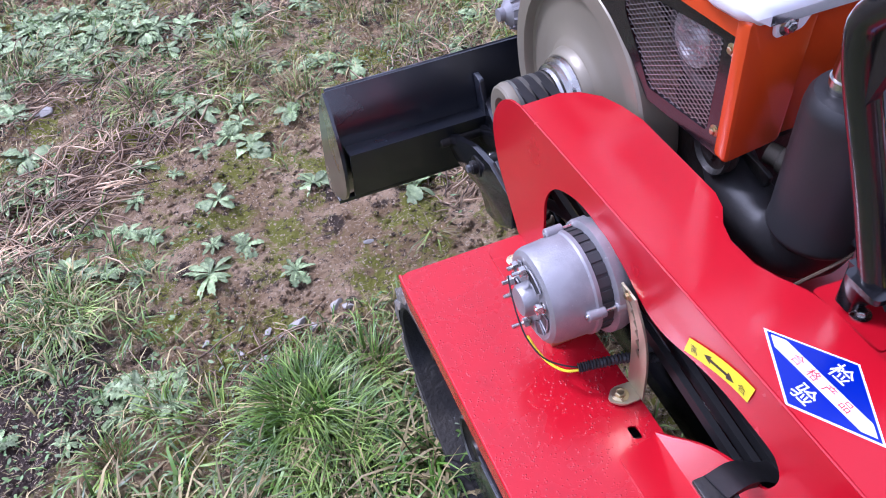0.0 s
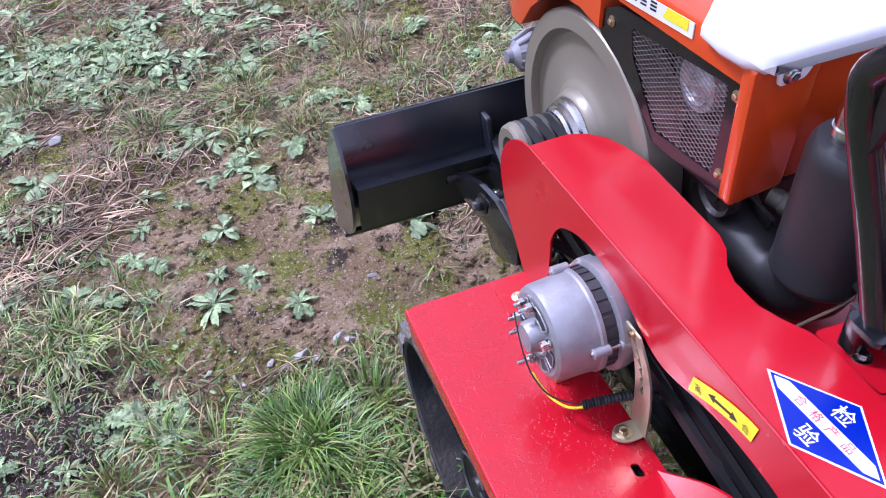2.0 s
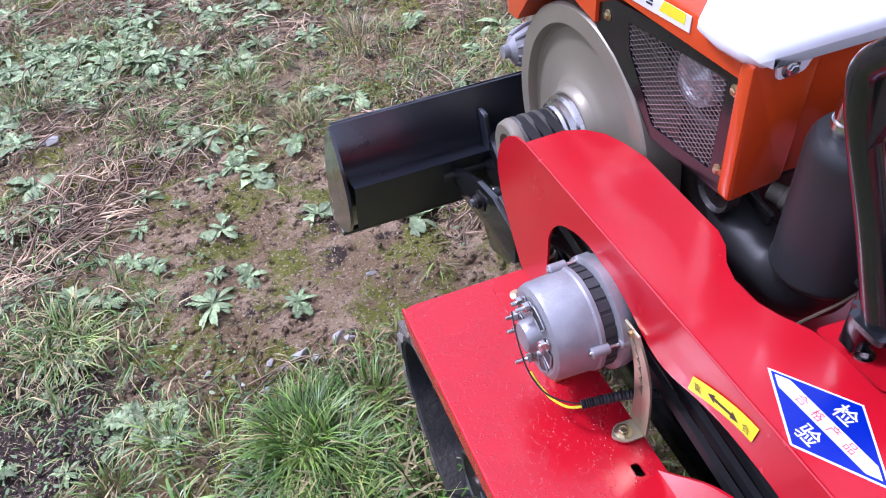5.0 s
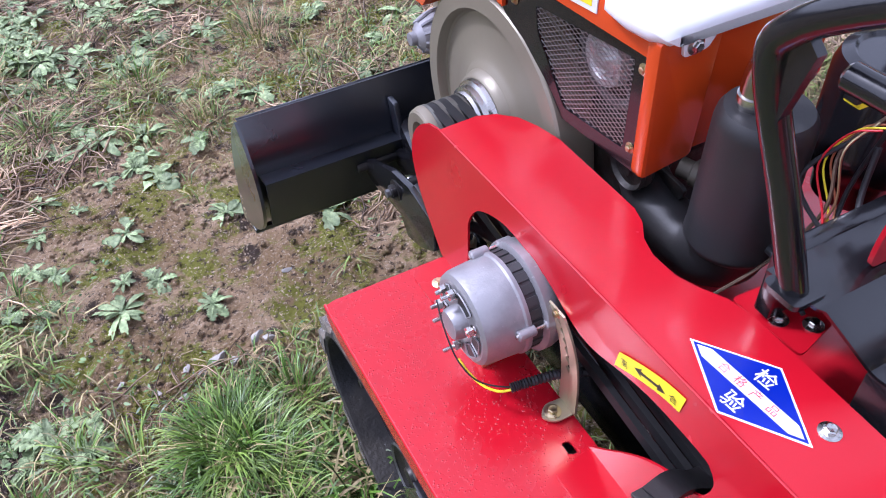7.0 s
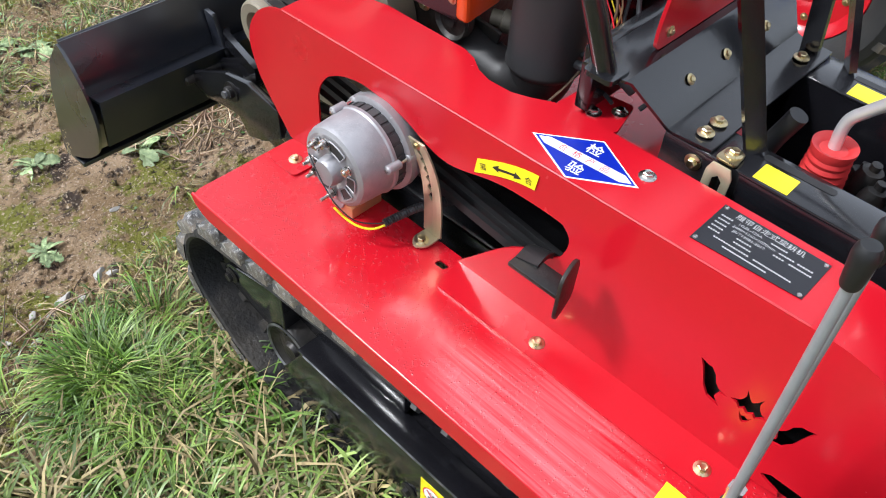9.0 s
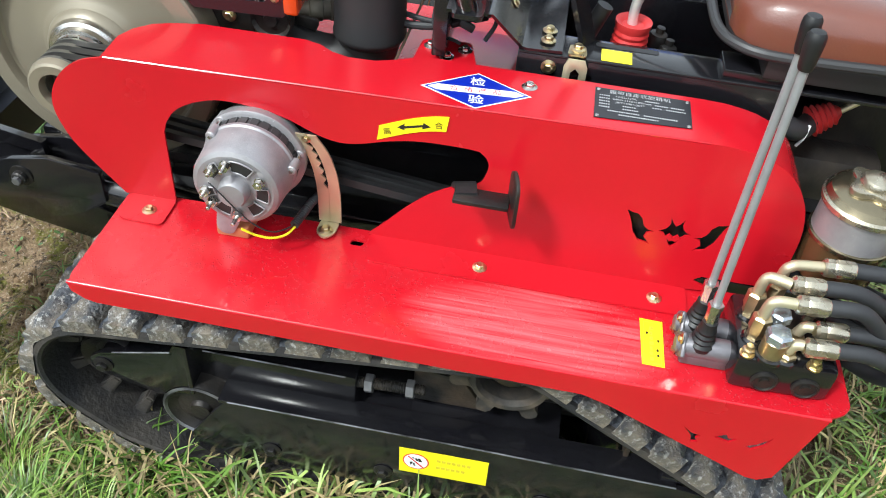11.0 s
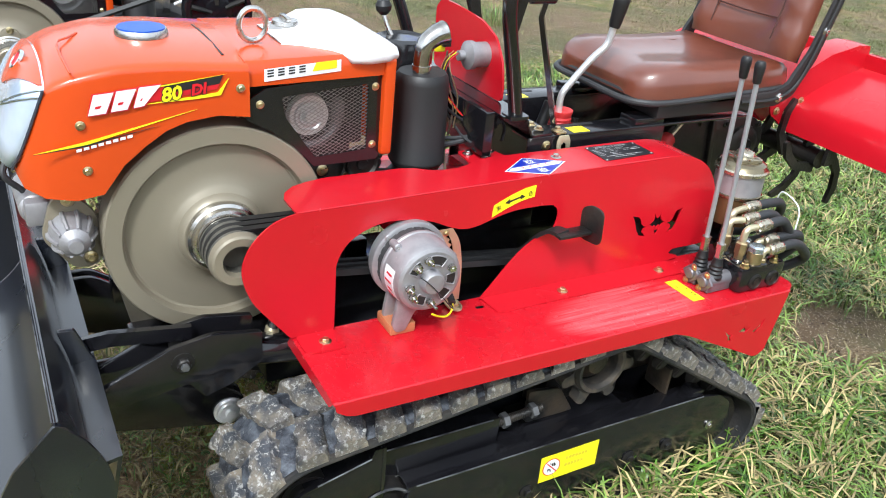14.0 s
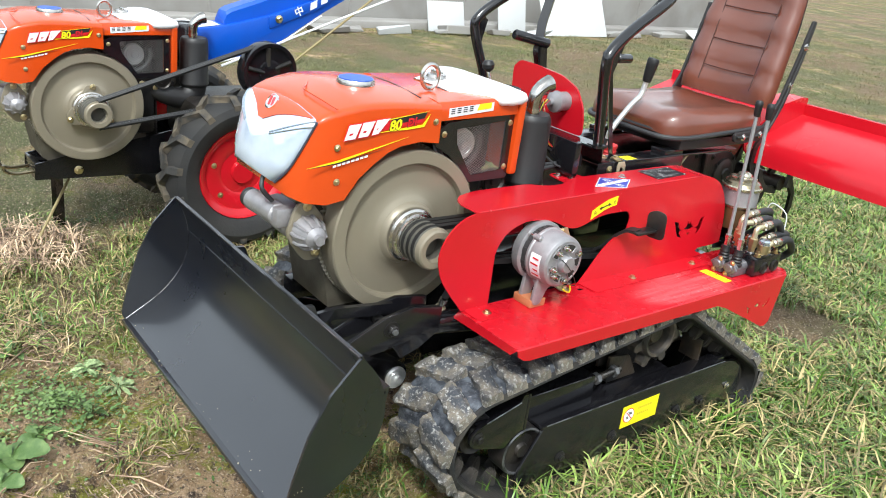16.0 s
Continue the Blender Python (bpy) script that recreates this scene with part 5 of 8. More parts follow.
    part("panel_pillar", plate(fillet([(0.205, 0.888), (0.292, 0.900), (0.302, 1.105), (0.2, 1.105)], 0.01), "y", 0.678, 0.026, bevel=0.006), ORANGE, eng)
    tankrows = [(0.668, 0.150, 1.106, 1.118), (0.674, 0.166, 1.101, 1.127), (0.70, 0.178, 1.098, 1.136), (0.74, 0.182, 1.096, 1.138), (0.78, 0.180, 1.098, 1.137), (0.80, 0.16, 1.108, 1.134), (0.86, 0.10, 1.112, 1.13), (0.90, 0.08, 1.114, 1.124)]
    part("fuel_tank_top", loft([[(C + sx * wd, y, z) for sx, z in ((-0.96, a), (-1, a + 0.008), (-1, b - 0.018), (-0.93, b - 0.003), (-0.6, b), (0.6, b), (0.93, b - 0.003), (1, b - 0.018), (1, a + 0.008), (0.96, a))] for y, wd, a, b in tankrows]), WHITE, eng, "white plastic tank top", angle=50)
    part("tank_tab", plate(fillet([(0.228, 1.112), (0.29, 1.112), (0.272, 1.082), (0.234, 1.078)], 0.006), "y", 0.671, 0.006, bevel=0.001), WHITE, eng)
    bolt(eng, (0.249, 0.671, 1.093), (0, -1, 0), BOLT_STEEL)
    out = [(1.025, 1.030), (0.965, 1.062), (0.712, 1.073), (0.703, 1.066), (0.703, 0.885), (0.71, 0.878), (0.86, 0.885), (0.90, 0.93), (0.955, 0.975), (1.0, 1.0)]
    hole = [(0.932, 1.042), (0.735, 1.05), (0.735, 0.905), (0.858, 0.905), (0.90, 0.965), (0.925, 1.0)]
    part("grille_frame", moved(plate(out, "x", C - 0.168, 0.006, holes=[fillet(hole, 0.006, 2)]), taper), BLACK, eng)
    wires = bmesh.new()
    gx0 = C - 0.166
    for s in (1, -1):
        c = -0.3
        while c < 0.35:
            seg = []
            for k in range(61):
                y = 0.735 + 0.2 * k / 60
                z = 0.977 + s * (y - 0.83) * 0.55 + c
                inside = 0.905 < z < 1.048 and (z > 0.905 + (y - 0.858) * 1.42 or y < 0.858)
                if inside:
                    seg.append((gx0 + (0.0005 if s > 0 else -0.0005), y, z))
            if len(seg) > 1:
                tube([seg[0], seg[-1]], 0.00062, 4, 0, wires)
            c += 0.0078
    part("grille_mesh", moved(wires, taper), GRILLE, eng, "fine steel expanded mesh")
    rings = [(0.0, 0.026), (0.011, 0.026), (0.014, 0.02)]
    for k in range(2):
        rings += [(0.017 + 0.010 * k, 0.015), (0.021 + 0.010 * k, 0.019), (0.024 + 0.010 * k, 0.015)]
    part("fan", lathe(rings + [(0.043, 0.016), (0.046, 0.0), (0, -0.002)], (C - 0.098, 0.85, 0.975), (-9, 0.85, 0.975), 36), POLISHED, eng)
    part("fan_drum", lathe([(0.0, 0.0), (0.042, 0.001), (0.05, 0.006), (0.057, 0.004), (0.058, -0.02), (0, -0.022)], (C - 0.088, 0.85, 0.975), (-9, 0.85, 0.975), 36), MATT, eng)
    shroud = [(C - 0.09, 0.845 + 0.072 * math.cos(radians(a)), 0.975 + 0.072 * math.sin(radians(a))) for a in range(-200, 60, 20)]
    part("fan_shroud", tube(shroud, 0.012, 8, 3), CASTGREY, eng)
    for k in range(6):
        t = k * math.pi / 3
        bl = box(-0.002, 0.002, 0.045, 0.085, -0.022, 0.022, 0.001, seg=1)
        part("fan_blade", moved(bl, Matrix.Translation((C - 0.085, 0.85, 0.975)) @ Matrix.Rotation(t, 4, "X") @ Matrix.Rotation(0.5, 4, "Y")), CASTGREY, eng)
    part("radiator", box(C - 0.055, C + 0.1, 0.70, 1.0, 0.88, 1.07, 0.005), MATT, eng)
    for y, z, x in ((0.719, 1.042, C - 0.168), (0.721, 0.914, C - 0.168), (0.978, 1.032, C - 0.168), (1.018, 1.07, C - 0.197), (1.304, 1.02, C - 0.195), (1.300, 0.934, C - 0.195)):
        bolt(eng, taper @ Vector((x, y, z)) if y < 1.0 else (x, y, z), (-1, 0, 0), BOLT_S)
    # decals
    X = C - 0.1975
    def decal(name, pts, mt, lift=0.0):
        part(name, plate(pts, "x", X - 0.0012 - lift, 0.001), mt, eng)
    decal("decal_field", [(1.225, 1.076), (1.05, 1.097), (1.062, 1.072), (1.19, 1.055)], REDINK)
    decal("decal_field", [(1.16, 1.086), (1.05, 1.098), (1.058, 1.082), (1.15, 1.07)], INK, 0.0006)
    decal("decal_line", [(1.262, 1.070), (1.18, 1.083), (1.043, 1.100), (1.18, 1.0800)], YELLOW, 0.0012)
    decal("decal_line", [(1.20, 1.0515), (1.062, 1.066), (1.04, 1.092), (1.056, 1.060), (1.10, 1.056)], YELLOW, 0.0012)
    for k, (wd, cut) in enumerate(((0.036, 0.008), (0.036, 0.010), (0.040, 0.024))):
        y, z0 = 1.288 - k * 0.0385, 1.040 + k * 0.0045
        slant = [(y + 0.002, z0 - 0.002), (y - wd + cut, z0 + 0.001), (y - wd - 0.008, z0 + 0.038), (y - 0.010, z0 + 0.035)]
        decal("logo_edge", [(q + (0.002 if i in (0, 3) else -0.002), h + (0.002 if i > 1 else -0.002)) for i, (q, h) in enumerate(slant)], REDINK, 0.0018)
        decal("logo_shape", slant, STICKER, 0.0024)
        decal("logo_inset", [(y - 0.010, z0 + 0.010), (y - 0.022 + cut * 0.4, z0 + 0.011), (y - 0.025 + cut * 0.4, z0 + 0.0155), (y - 0.012, z0 + 0.0145)], REDINK, 0.003)
    side_pose = Matrix(((0, 0, -1, 0), (-1, 0, 0, 0), (0, 1, 0, 0), (0, 0, 0, 1)))
    for text, size, q, h, mt in (("80", 0.036, 1.145, 1.068, YELLOW), ("DI", 0.028, 1.096, 1.074, REDINK)):
        shear = Matrix(((1, 0.22, 0, 0), (0, 1, 0, 0), (0, 0, 1, 0), (0, 0, 0, 1)))
        words(text, size, INK, Matrix.Translation((X - 0.0036, q, h)) @ side_pose @ pose(0, 0, 0, 0, 0, 6) @ shear, eng, bold=0.0026)
        words(text, size, mt, Matrix.Translation((X - 0.0042, q, h)) @ side_pose @ pose(0, 0, 0, 0, 0, 6) @ shear, eng, bold=0.0012)
    decal("stripe", [(1.385, 0.975), (1.30, 0.984), (1.10, 1.036), (1.30, 0.990)], YELLOW)
    decal("stripe_edge", [(1.385, 0.974), (1.30, 0.981), (1.17, 1.010), (1.30, 0.9845)], INK, 0.0004)
    for j in range(8):
        q = 1.315 - j * 0.0125
        decal("stripe_mark", [(q, 0.9725 + 0.0026 * j), (q - 0.009, 0.974 + 0.0026 * j), (q - 0.009, 0.979 + 0.0026 * j), (q, 0.9775 + 0.0026 * j)], WHITE, 0.0008)
    slant = Matrix(((1, -0.085, 0, 0.0702), (0, 1, 0, 0), (0, 0, 1, 0), (0, 0, 0, 1)))
    part("badge_plate", moved(plate([(0.968, 1.076), (0.805, 1.085), (0.805, 1.108), (0.968, 1.1)], "x", C - 0.1735, 0.0015), slant), STICKER, eng)
    for k in range(4):
        y = 0.962 - k * 0.022
        for up in (0.0, 0.0055, 0.011):
            part("logo_bar", moved(plate([(y, 1.0845 + k * 0.0012 + up), (y - 0.013, 1.0855 + k * 0.0012 + up), (y - 0.013, 1.0883 + k * 0.0012 + up), (y, 1.0873 + k * 0.0012 + up)], "x", C - 0.1742, 0.0008), slant), INK, eng)
    part("badge_stripe", moved(plate([(0.868, 1.089), (0.815, 1.092), (0.815, 1.108), (0.86, 1.106)], "x", C - 0.1742, 0.0008), slant), YELLOW, eng)
    # top fittings
    part("tank_cap", lathe([(0.05, 0), (0.05, 0.014), (0.047, 0.02), (0.044, 0.02)], (0.345, 1.16, 1.128), (0.345, 1.16, 9), 40), STEEL, eng)
    part("cap_disc", lathe([(0.0445, 0.018), (0.0445, 0.022), (0, 0.0235)], (0.345, 1.16, 1.128), (0.345, 1.16, 9), 40), BLUEPAINT, eng, "blue cap")
    part("cap_base", lathe([(0.066, -0.01), (0.06, 0.003), (0.05, 0.006), (0.05, 0.01)], (0.345, 1.16, 1.124), (0.345, 1.16, 9), 40), ORANGE, eng)
    part("hood_seam", tube([(0.225, 1.036, 1.1195), (0.30, 1.038, 1.1255), (0.37, 1.04, 1.1285), (0.44, 1.042, 1.1265)], 0.003, 6), INK, eng)
    part("hood_crease", tube([(0.176, 1.31, 1.113), (0.26, 1.314, 1.121), (0.34, 1.312, 1.125), (0.37, 1.29, 1.1265), (0.40, 1.27, 1.1275)], 0.002, 6), ORANGE, eng)
    part("lifting_ring", tube([(0.30, 0.955 + 0.028 * math.sin(2 * math.pi * k / 16), 1.158 - 0.032 * math.cos(2 * math.pi * k / 16)) for k in range(17)], 0.006, 10, 3), STEEL, eng, "steel lifting eye")
    part("filler_cap", lathe([(0.045, 0), (0.045, 0.008), (0.03, 0.014), (0.028, 0.022), (0, 0.024)], (0.41, 0.85, 1.118), (0.41, 0.85, 9), 32), STEEL, eng)
    part("cap_wing", box(0.385, 0.435, 0.844, 0.856, 1.138, 1.15, 0.003), STEEL, eng)
    # muffler and elbow
    mx, my = 0.288, 0.571
    part("muffler", lathe([(0.045, -0.02), (0.062, -0.008), (0.0665, 0.0), (0.0665, 0.004), (0.065, 0.007), (0.0625, 0.185), (0.060, 0.198), (0.054, 0.207), (0.0, 0.212)], (mx, my, 0.84), (mx, my, 9), 44), MATT, eng, "matt black upright exhaust silencer")
    part("exhaust_base", tube([(mx, my, 0.842), (mx - 0.002, my + 0.01, 0.80), (mx - 0.01, my + 0.06, 0.775), (mx - 0.015, my + 0.13, 0.79), (mx + 0.0, my + 0.2, 0.82)], lambda t: 0.06 - 0.022 * t, 20), MATT, eng)
    part("tail_pipe", tube([(mx - 0.016, my + 0.012, 1.045), (mx - 0.016, my + 0.012, 1.085), (mx - 0.016, my + 0.004, 1.113), (mx - 0.016, my - 0.018, 1.130), (mx - 0.016, my - 0.040, 1.137)], lambda t: 0.0195 + 0.007 * t * t, 18), TARNISH, eng, "tarnished chrome exhaust elbow")
    # black disc stands in for the shade inside the pipe
    part("pipe_mouth", lathe([(0.0235, 0), (0.0235, 0.0012)], (mx - 0.016, my - 0.0402, 1.137), (mx - 0.016, my - 1, 1.28), 18), INK, eng)
    part("pipe_clamp", lathe([(0.022, 0), (0.022, 0.01)], (mx - 0.016, my + 0.012, 1.056), (mx - 0.016, my + 0.012, 9), 24), STEEL, eng)
    # starter in front of the flywheel
    sy, sz = 1.335, 0.785
    flange = fillet([(sy - 0.05, sz - 0.08), (sy + 0.0, sz - 0.085), (sy + 0.055, sz - 0.01), (sy + 0.03, sz + 0.07), (sy - 0.005, sz + 0.085), (sy - 0.05, sz + 0.03)], 0.02)
    part("starter_flange", plate(flange, "x", 0.245, 0.014, bevel=0.003), KHAKI, eng)
    part("starter_nose", lathe([(0.042, 0), (0.04, 0.02), (0.028, 0.052), (0.014, 0.062), (0.013, 0.074), (0, 0.075)], (0.245, sy, sz), (-9, sy, sz), 28), ALU, eng)
    part("starter_motor", lathe([(0.03, 0), (0.034, 0.03), (0.042, 0.04), (0.042, 0.16), (0.036, 0.17), (0, 0.172)], (0.259, sy, sz), (9, sy, sz), 28), ALU, eng)
    part("solenoid", rod((0.285, sy + 0.055, sz + 0.035), (0.43, sy + 0.06, sz + 0.03), 0.029, seg=24, chamfer=0.005), ALU, eng)
    part("motor_cap", rod((0.43, sy + 0.06, sz + 0.03), (0.455, sy + 0.06, sz + 0.029), 0.027, seg=20, chamfer=0.006), MATT, eng)
    part("motor_neck", box(0.262, 0.30, sy + 0.01, sy + 0.075, sz + 0.008, sz + 0.06, 0.008), ALU, eng)
    for k in range(10):
        t = 2 * math.pi * k / 10
        cy, cz = math.cos(t), math.sin(t)
        part("nose_flute", tube([(0.243, sy + 0.042 * cy, sz + 0.042 * cz), (0.222, sy + 0.041 * cy, sz + 0.041 * cz), (0.193, sy + 0.029 * cy, sz + 0.029 * cz)], lambda u: 0.0055 - 0.002 * u, 6, 4), ALU, eng)
    for y, z in ((sy - 0.0, sz + 0.066), (sy - 0.03, sz - 0.062)):
        bolt(eng, (0.245, y, z), (-1, 0, 0), BOLT)
    part("wiring", tube([(0.30, sy + 0.07, sz + 0.07), (0.30, sy + 0.10, sz + 0.11), (0.33, sy + 0.07, sz + 0.14), (0.36, sy, sz + 0.13)], 0.006, 8), HOSE, eng)
    part("sump", loft([[(C + sx * wd, y, z) for sx, y in ((-1, 0.80), (1, 0.80), (1, yf), (-1, yf))] for wd, yf, z in ((0.085, 1.14, 0.47), (0.10, 1.24, 0.54), (0.10, 1.27, 0.70))]), SUMP, eng, "dull khaki cast sump")
    part("timing_cover", box(0.255, 0.29, 0.76, 1.02, 0.62, 0.90, 0.02), CASTIRON, eng)
    part("support_plate", plate(fillet([(0.79, 0.86), (0.66, 0.85), (0.69, 0.78), (0.80, 0.76)], 0.015), "x", 0.279, 0.008, bevel=0.002), CASTIRON, eng)
    part("idler_pulley", lathe([(0.0, 0.0), (0.012, 0.0), (0.014, 0.006), (0.03, 0.008), (0.036, 0.002), (0.038, 0.008), (0.033, 0.014), (0.038, 0.02), (0.036, 0.026), (0, 0.027)], (0.225, 0.735, 0.865), (9, 0.735, 0.865), 28), CASTIRON, eng)
    bolt(eng, (0.278, 0.728, 0.813), (-1, 0, 0), BOLT_STEEL)
    for p in ((0.25, 0.76, 0.83), (0.25, 0.72, 0.88), (0.252, 0.82, 0.85)):
        bolt(eng, p, (-1, 0, 0), BOLT)
    part("injection_pump", lathe([(0.016, 0), (0.016, 0.02), (0.021, 0.022), (0.021, 0.045), (0.018, 0.047), (0.018, 0.06), (0.02, 0.062), (0.02, 0.075), (0.0, 0.076)], (0.315, 0.715, 0.845), (0.415, 0.50, 0.83), 20), SUMP, eng)
    part("air_cleaner", lathe([(0.03, -0.08), (0.05, -0.075), (0.055, -0.03), (0.072, -0.02), (0.078, 0.0), (0.078, 0.022), (0.074, 0.03), (0.075, 0.115), (0.069, 0.134), (0.055, 0.139), (0.05, 0.134), (0, 0.134)], (0.46, 0.54, 0.945), (0.46, 0.54, 9), 40), BLACK, eng, "glossy black oil-bath air cleaner")
    part("air_pipe", tube([(0.46, 0.55, 0.93), (0.44, 0.62, 0.91), (0.40, 0.70, 0.95)], 0.03, 14), BLACK, eng)
    return eng


def belts(parent):
    for k, x in enumerate((0.128, 0.106, 0.084)):
        a, ra, b, rb = Vector((1.06, 0.765)), 0.054, Vector((0.06, 0.70)), 0.105
        ang = math.atan2(b.y - a.y, b.x - a.x)
        off = math.acos((ra - rb) / (b - a).length)
        loop = arc(a.x, a.y, ra, math.degrees(ang + off), math.degrees(ang + off) + (360 - 2 * math.degrees(off)), 20)
        loop += arc(b.x, b.y, rb, math.degrees(ang - off), math.degrees(ang - off) + 2 * math.degrees(off), 20)
        own = bmesh.new()
        rings = []
        m = len(loop)
        for i, (y, z) in enumerate(loop):
            p, q = Vector(loop[i - 1]), Vector(loop[(i + 1) % m])
            d = (q - p).normalized()
            nr = Vector((d.y, -d.x))
            rings.append([own.verts.new((x + dx, y + nr.x * h, z + nr.y * h)) for dx, h in ((-0.005, -0.01), (0.005, -0.01), (0.0085, 0.003), (-0.0085, 0.003))])
        for i in range(m):
            for j in range(4):
                own.faces.new((rings[i][j], rings[(i + 1) % m][j], rings[(i + 1) % m][(j + 1) % 4], rings[i][(j + 1) % 4]))
        part("v_belt", own, GRIP, parent, "dark rubber V-belt")
    part("clutch_pulley", lathe([(0.03, 0), (0.1, 0.0), (0.108, 0.006), (0.108, 0.075), (0.03, 0.08)], (0.066, 0.06, 0.70), (9, 0.06, 0.70), 48), CASTIRON, parent)


def chassis(parent):
    base = part("chassis", box(0.16, 0.58, -0.35, 0.98, 0.38, 0.50, 0.01), BLACK, parent, "glossy black welded chassis")
    part("inner_wall", plate([(0.95, 0.48), (0.95, 0.60), (0.6, 0.66), (-0.3, 0.66), (-0.3, 0.48)], "x", 0.20, 0.006), BLACK, base)
    part("front_mount", box(0.2, 0.54, 0.95, 1.12, 0.42, 0.56, 0.01), BLACK, base)
    part("engine_rail", box(0.235, 0.275, 0.6, 1.25, 0.47, 0.54, 0.006), BLACK, base)
    part("engine_rail", box(0.47, 0.51, 0.6, 1.25, 0.47, 0.54, 0.006), BLACK, base)
    part("floor_sheet", box(0.195, 0.60, 0.30, 0.68, 0.70, 0.706, 0.002), RED, base, "red floor sheet")
    part("side_sheet", box(0.193, 0.199, 0.28, 0.62, 0.66, 0.80, 0.002), BLACK, base)
    for x0, x1 in ((0.225, 0.300), (0.510, 0.598)):
        part("frame_beam", box(x0, x1, -0.46, 0.30, 0.876, 0.884, 0.003), BLACK, base)
        ox = x0 if x0 < MID else x1 - 0.006
        part("beam_web", box(ox, ox + 0.006, -0.14 if x0 < MID else -0.5, 0.30, 0.70, 0.88, 0.002), BLACK, base)
        ix = x1 - 0.006 if x0 < MID else x0
        part("beam_web", box(ix, ix + 0.006, -0.14 if x0 < MID else -0.5, 0.24, 0.80 if x0 < MID else 0.64, 0.88, 0.002), BLACK, base)
        part("yellow_tape", plate([(x0 + 0.004, 0.160), (x0 + 0.043, 0.160), (x0 + 0.043, 0.108), (x0 + 0.004, 0.108)], "z", 0.8842, 0.0006), YELLOW, base)
        # no slot is cut: a black plate gives its dark
        part("beam_slot", plate(fillet([(x0 + 0.05, 0.17), (x0 + 0.064, 0.17), (x0 + 0.064, 0.062), (x0 + 0.05, 0.062)], 0.006), "z", 0.8842, 0.0005), INK, base)
        part("seat_shim", box(x0 + 0.005, x1 - 0.005, -0.14, -0.04, 0.884, 0.902, 0.003), BLACK, base)
        for dx in (0.028, 0.063):
            bolt(base, (x0 + dx, 0.252, 0.893), mesh=BOLT)
        bolt(base, (ox - 0.001 if x0 < MID else ox + 0.007, 0.245, 0.86), (-1 if x0 < MID else 1, 0, 0), BOLT)
    part("gear_housing", box(0.29, 0.56, -0.40, 0.26, 0.55, 0.72, 0.03), CASTIRON, base)
    part("cross_sheet", sheet([[(x, y, z) for x in (a, 0.34, 0.48, b)] for a, b, y, z in ((0.228, 0.597, 0.226, 0.890), (0.222, 0.603, 0.285, 0.890), (0.220, 0.605, 0.294, 0.893), (0.180, 0.645, 0.346, 0.962), (0.172, 0.653, 0.352, 0.966), (0.165, 0.66, 0.42, 0.968))], 0.005), BLACK, base)
    # added black sheet: hides the red floor, so the open well looks dark
    part("closing_plate", box(0.232, 0.592, 0.286, 0.291, 0.62, 0.886, 0.001), BLACK, base)
    for x in (0.30, 0.40, 0.52):
        bolt(base, (x, 0.318, 0.928), (0, -0.79, 0.6), BOLT_S)
    # red tie plate beside the belt cover
    tie = part("tie_plate", plate(fillet([(0.196, 0.475), (0.272, 0.470), (0.283, 0.385), (0.205, 0.365)], 0.01), "z", 0.846, 0.004), RED, base)
    for x, y in ((0.251, 0.452), (0.222, 0.42), (0.252, 0.392)):
        bolt(tie, (x, y, 0.850), mesh=BOLT_STEEL)
    part("bar_base", plate(fillet([(0.148, 0.36), (0.197, 0.36), (0.197, 0.41), (0.148, 0.41)], 0.01), "z", 0.962, 0.008), BLACK, base)
    part("cross_front", box(0.2, 0.64, 0.42, 0.445, 0.86, 0.968, 0.004), BLACK, base)
    # belt guard clamp
    part("slotted_clamp", plate(fillet([(0.222, 0.217), (0.258, 0.214), (0.258, 0.187), (0.222, 0.184)], 0.008), "z", 0.886, 0.004), ZINC, base)
    fork = [(0.180, 0.80), (0.180, 0.872), (0.186, 0.886), (0.214, 0.886), (0.220, 0.872), (0.220, 0.80), (0.2075, 0.80), (0.2075, 0.862), (0.200, 0.869), (0.1925, 0.862), (0.1925, 0.80)]
    part("clamp_fork", moved(plate(fork, "x", 0.0, 0.004, bevel=0.0008), Matrix.Translation((0.214, 0, 0)) @ Matrix.Translation((0, 0, 0.888)) @ Matrix.Rotation(radians(6), 4, "Y") @ Matrix.Translation((0, 0, -0.888))), PALEZINC, base, "pale slotted steel fork")
    bolt(base, (0.245, 0.200, 0.89), mesh=BOLT)
    # instrument panel
    out = [(0.260, 0.968), (0.60, 0.968), (0.61, 1.12), (0.58, 1.145), (0.52, 1.145), (0.38, 1.135), (0.31, 1.11), (0.272, 1.06), (0.260, 1.01)]
    part("instrument_panel", plate(fillet(out, 0.015), "y", 0.365, 0.006), RED, base, "red sheet instrument panel")
    part("gauge", lathe([(0.034, 0), (0.034, 0.01), (0.03, 0.012), (0.029, 0.008), (0, 0.008)], (0.35, 0.365, 1.06), (0.35, -9, 1.06), 32), BLACK, base, "round black gauge")
    part("gauge_back", lathe([(0.03, 0), (0.03, 0.035), (0.034, 0.036), (0.034, 0.05), (0.012, 0.06), (0.012, 0.075), (0, 0.076)], (0.35, 0.371, 1.06), (0.35, 9, 1.06), 32), ALU, base)
    for x in (0.29, 0.55):
        bolt(base, (x, 0.365, 0.99), (0, -1, 0), BOLT_S)
    part("wire", tube([(0.35, 0.47, 1.066), (0.32, 0.48, 1.03), (0.31, 0.46, 0.97), (0.30, 0.47, 0.90)], 0.0017, 6), BRASSY, base)
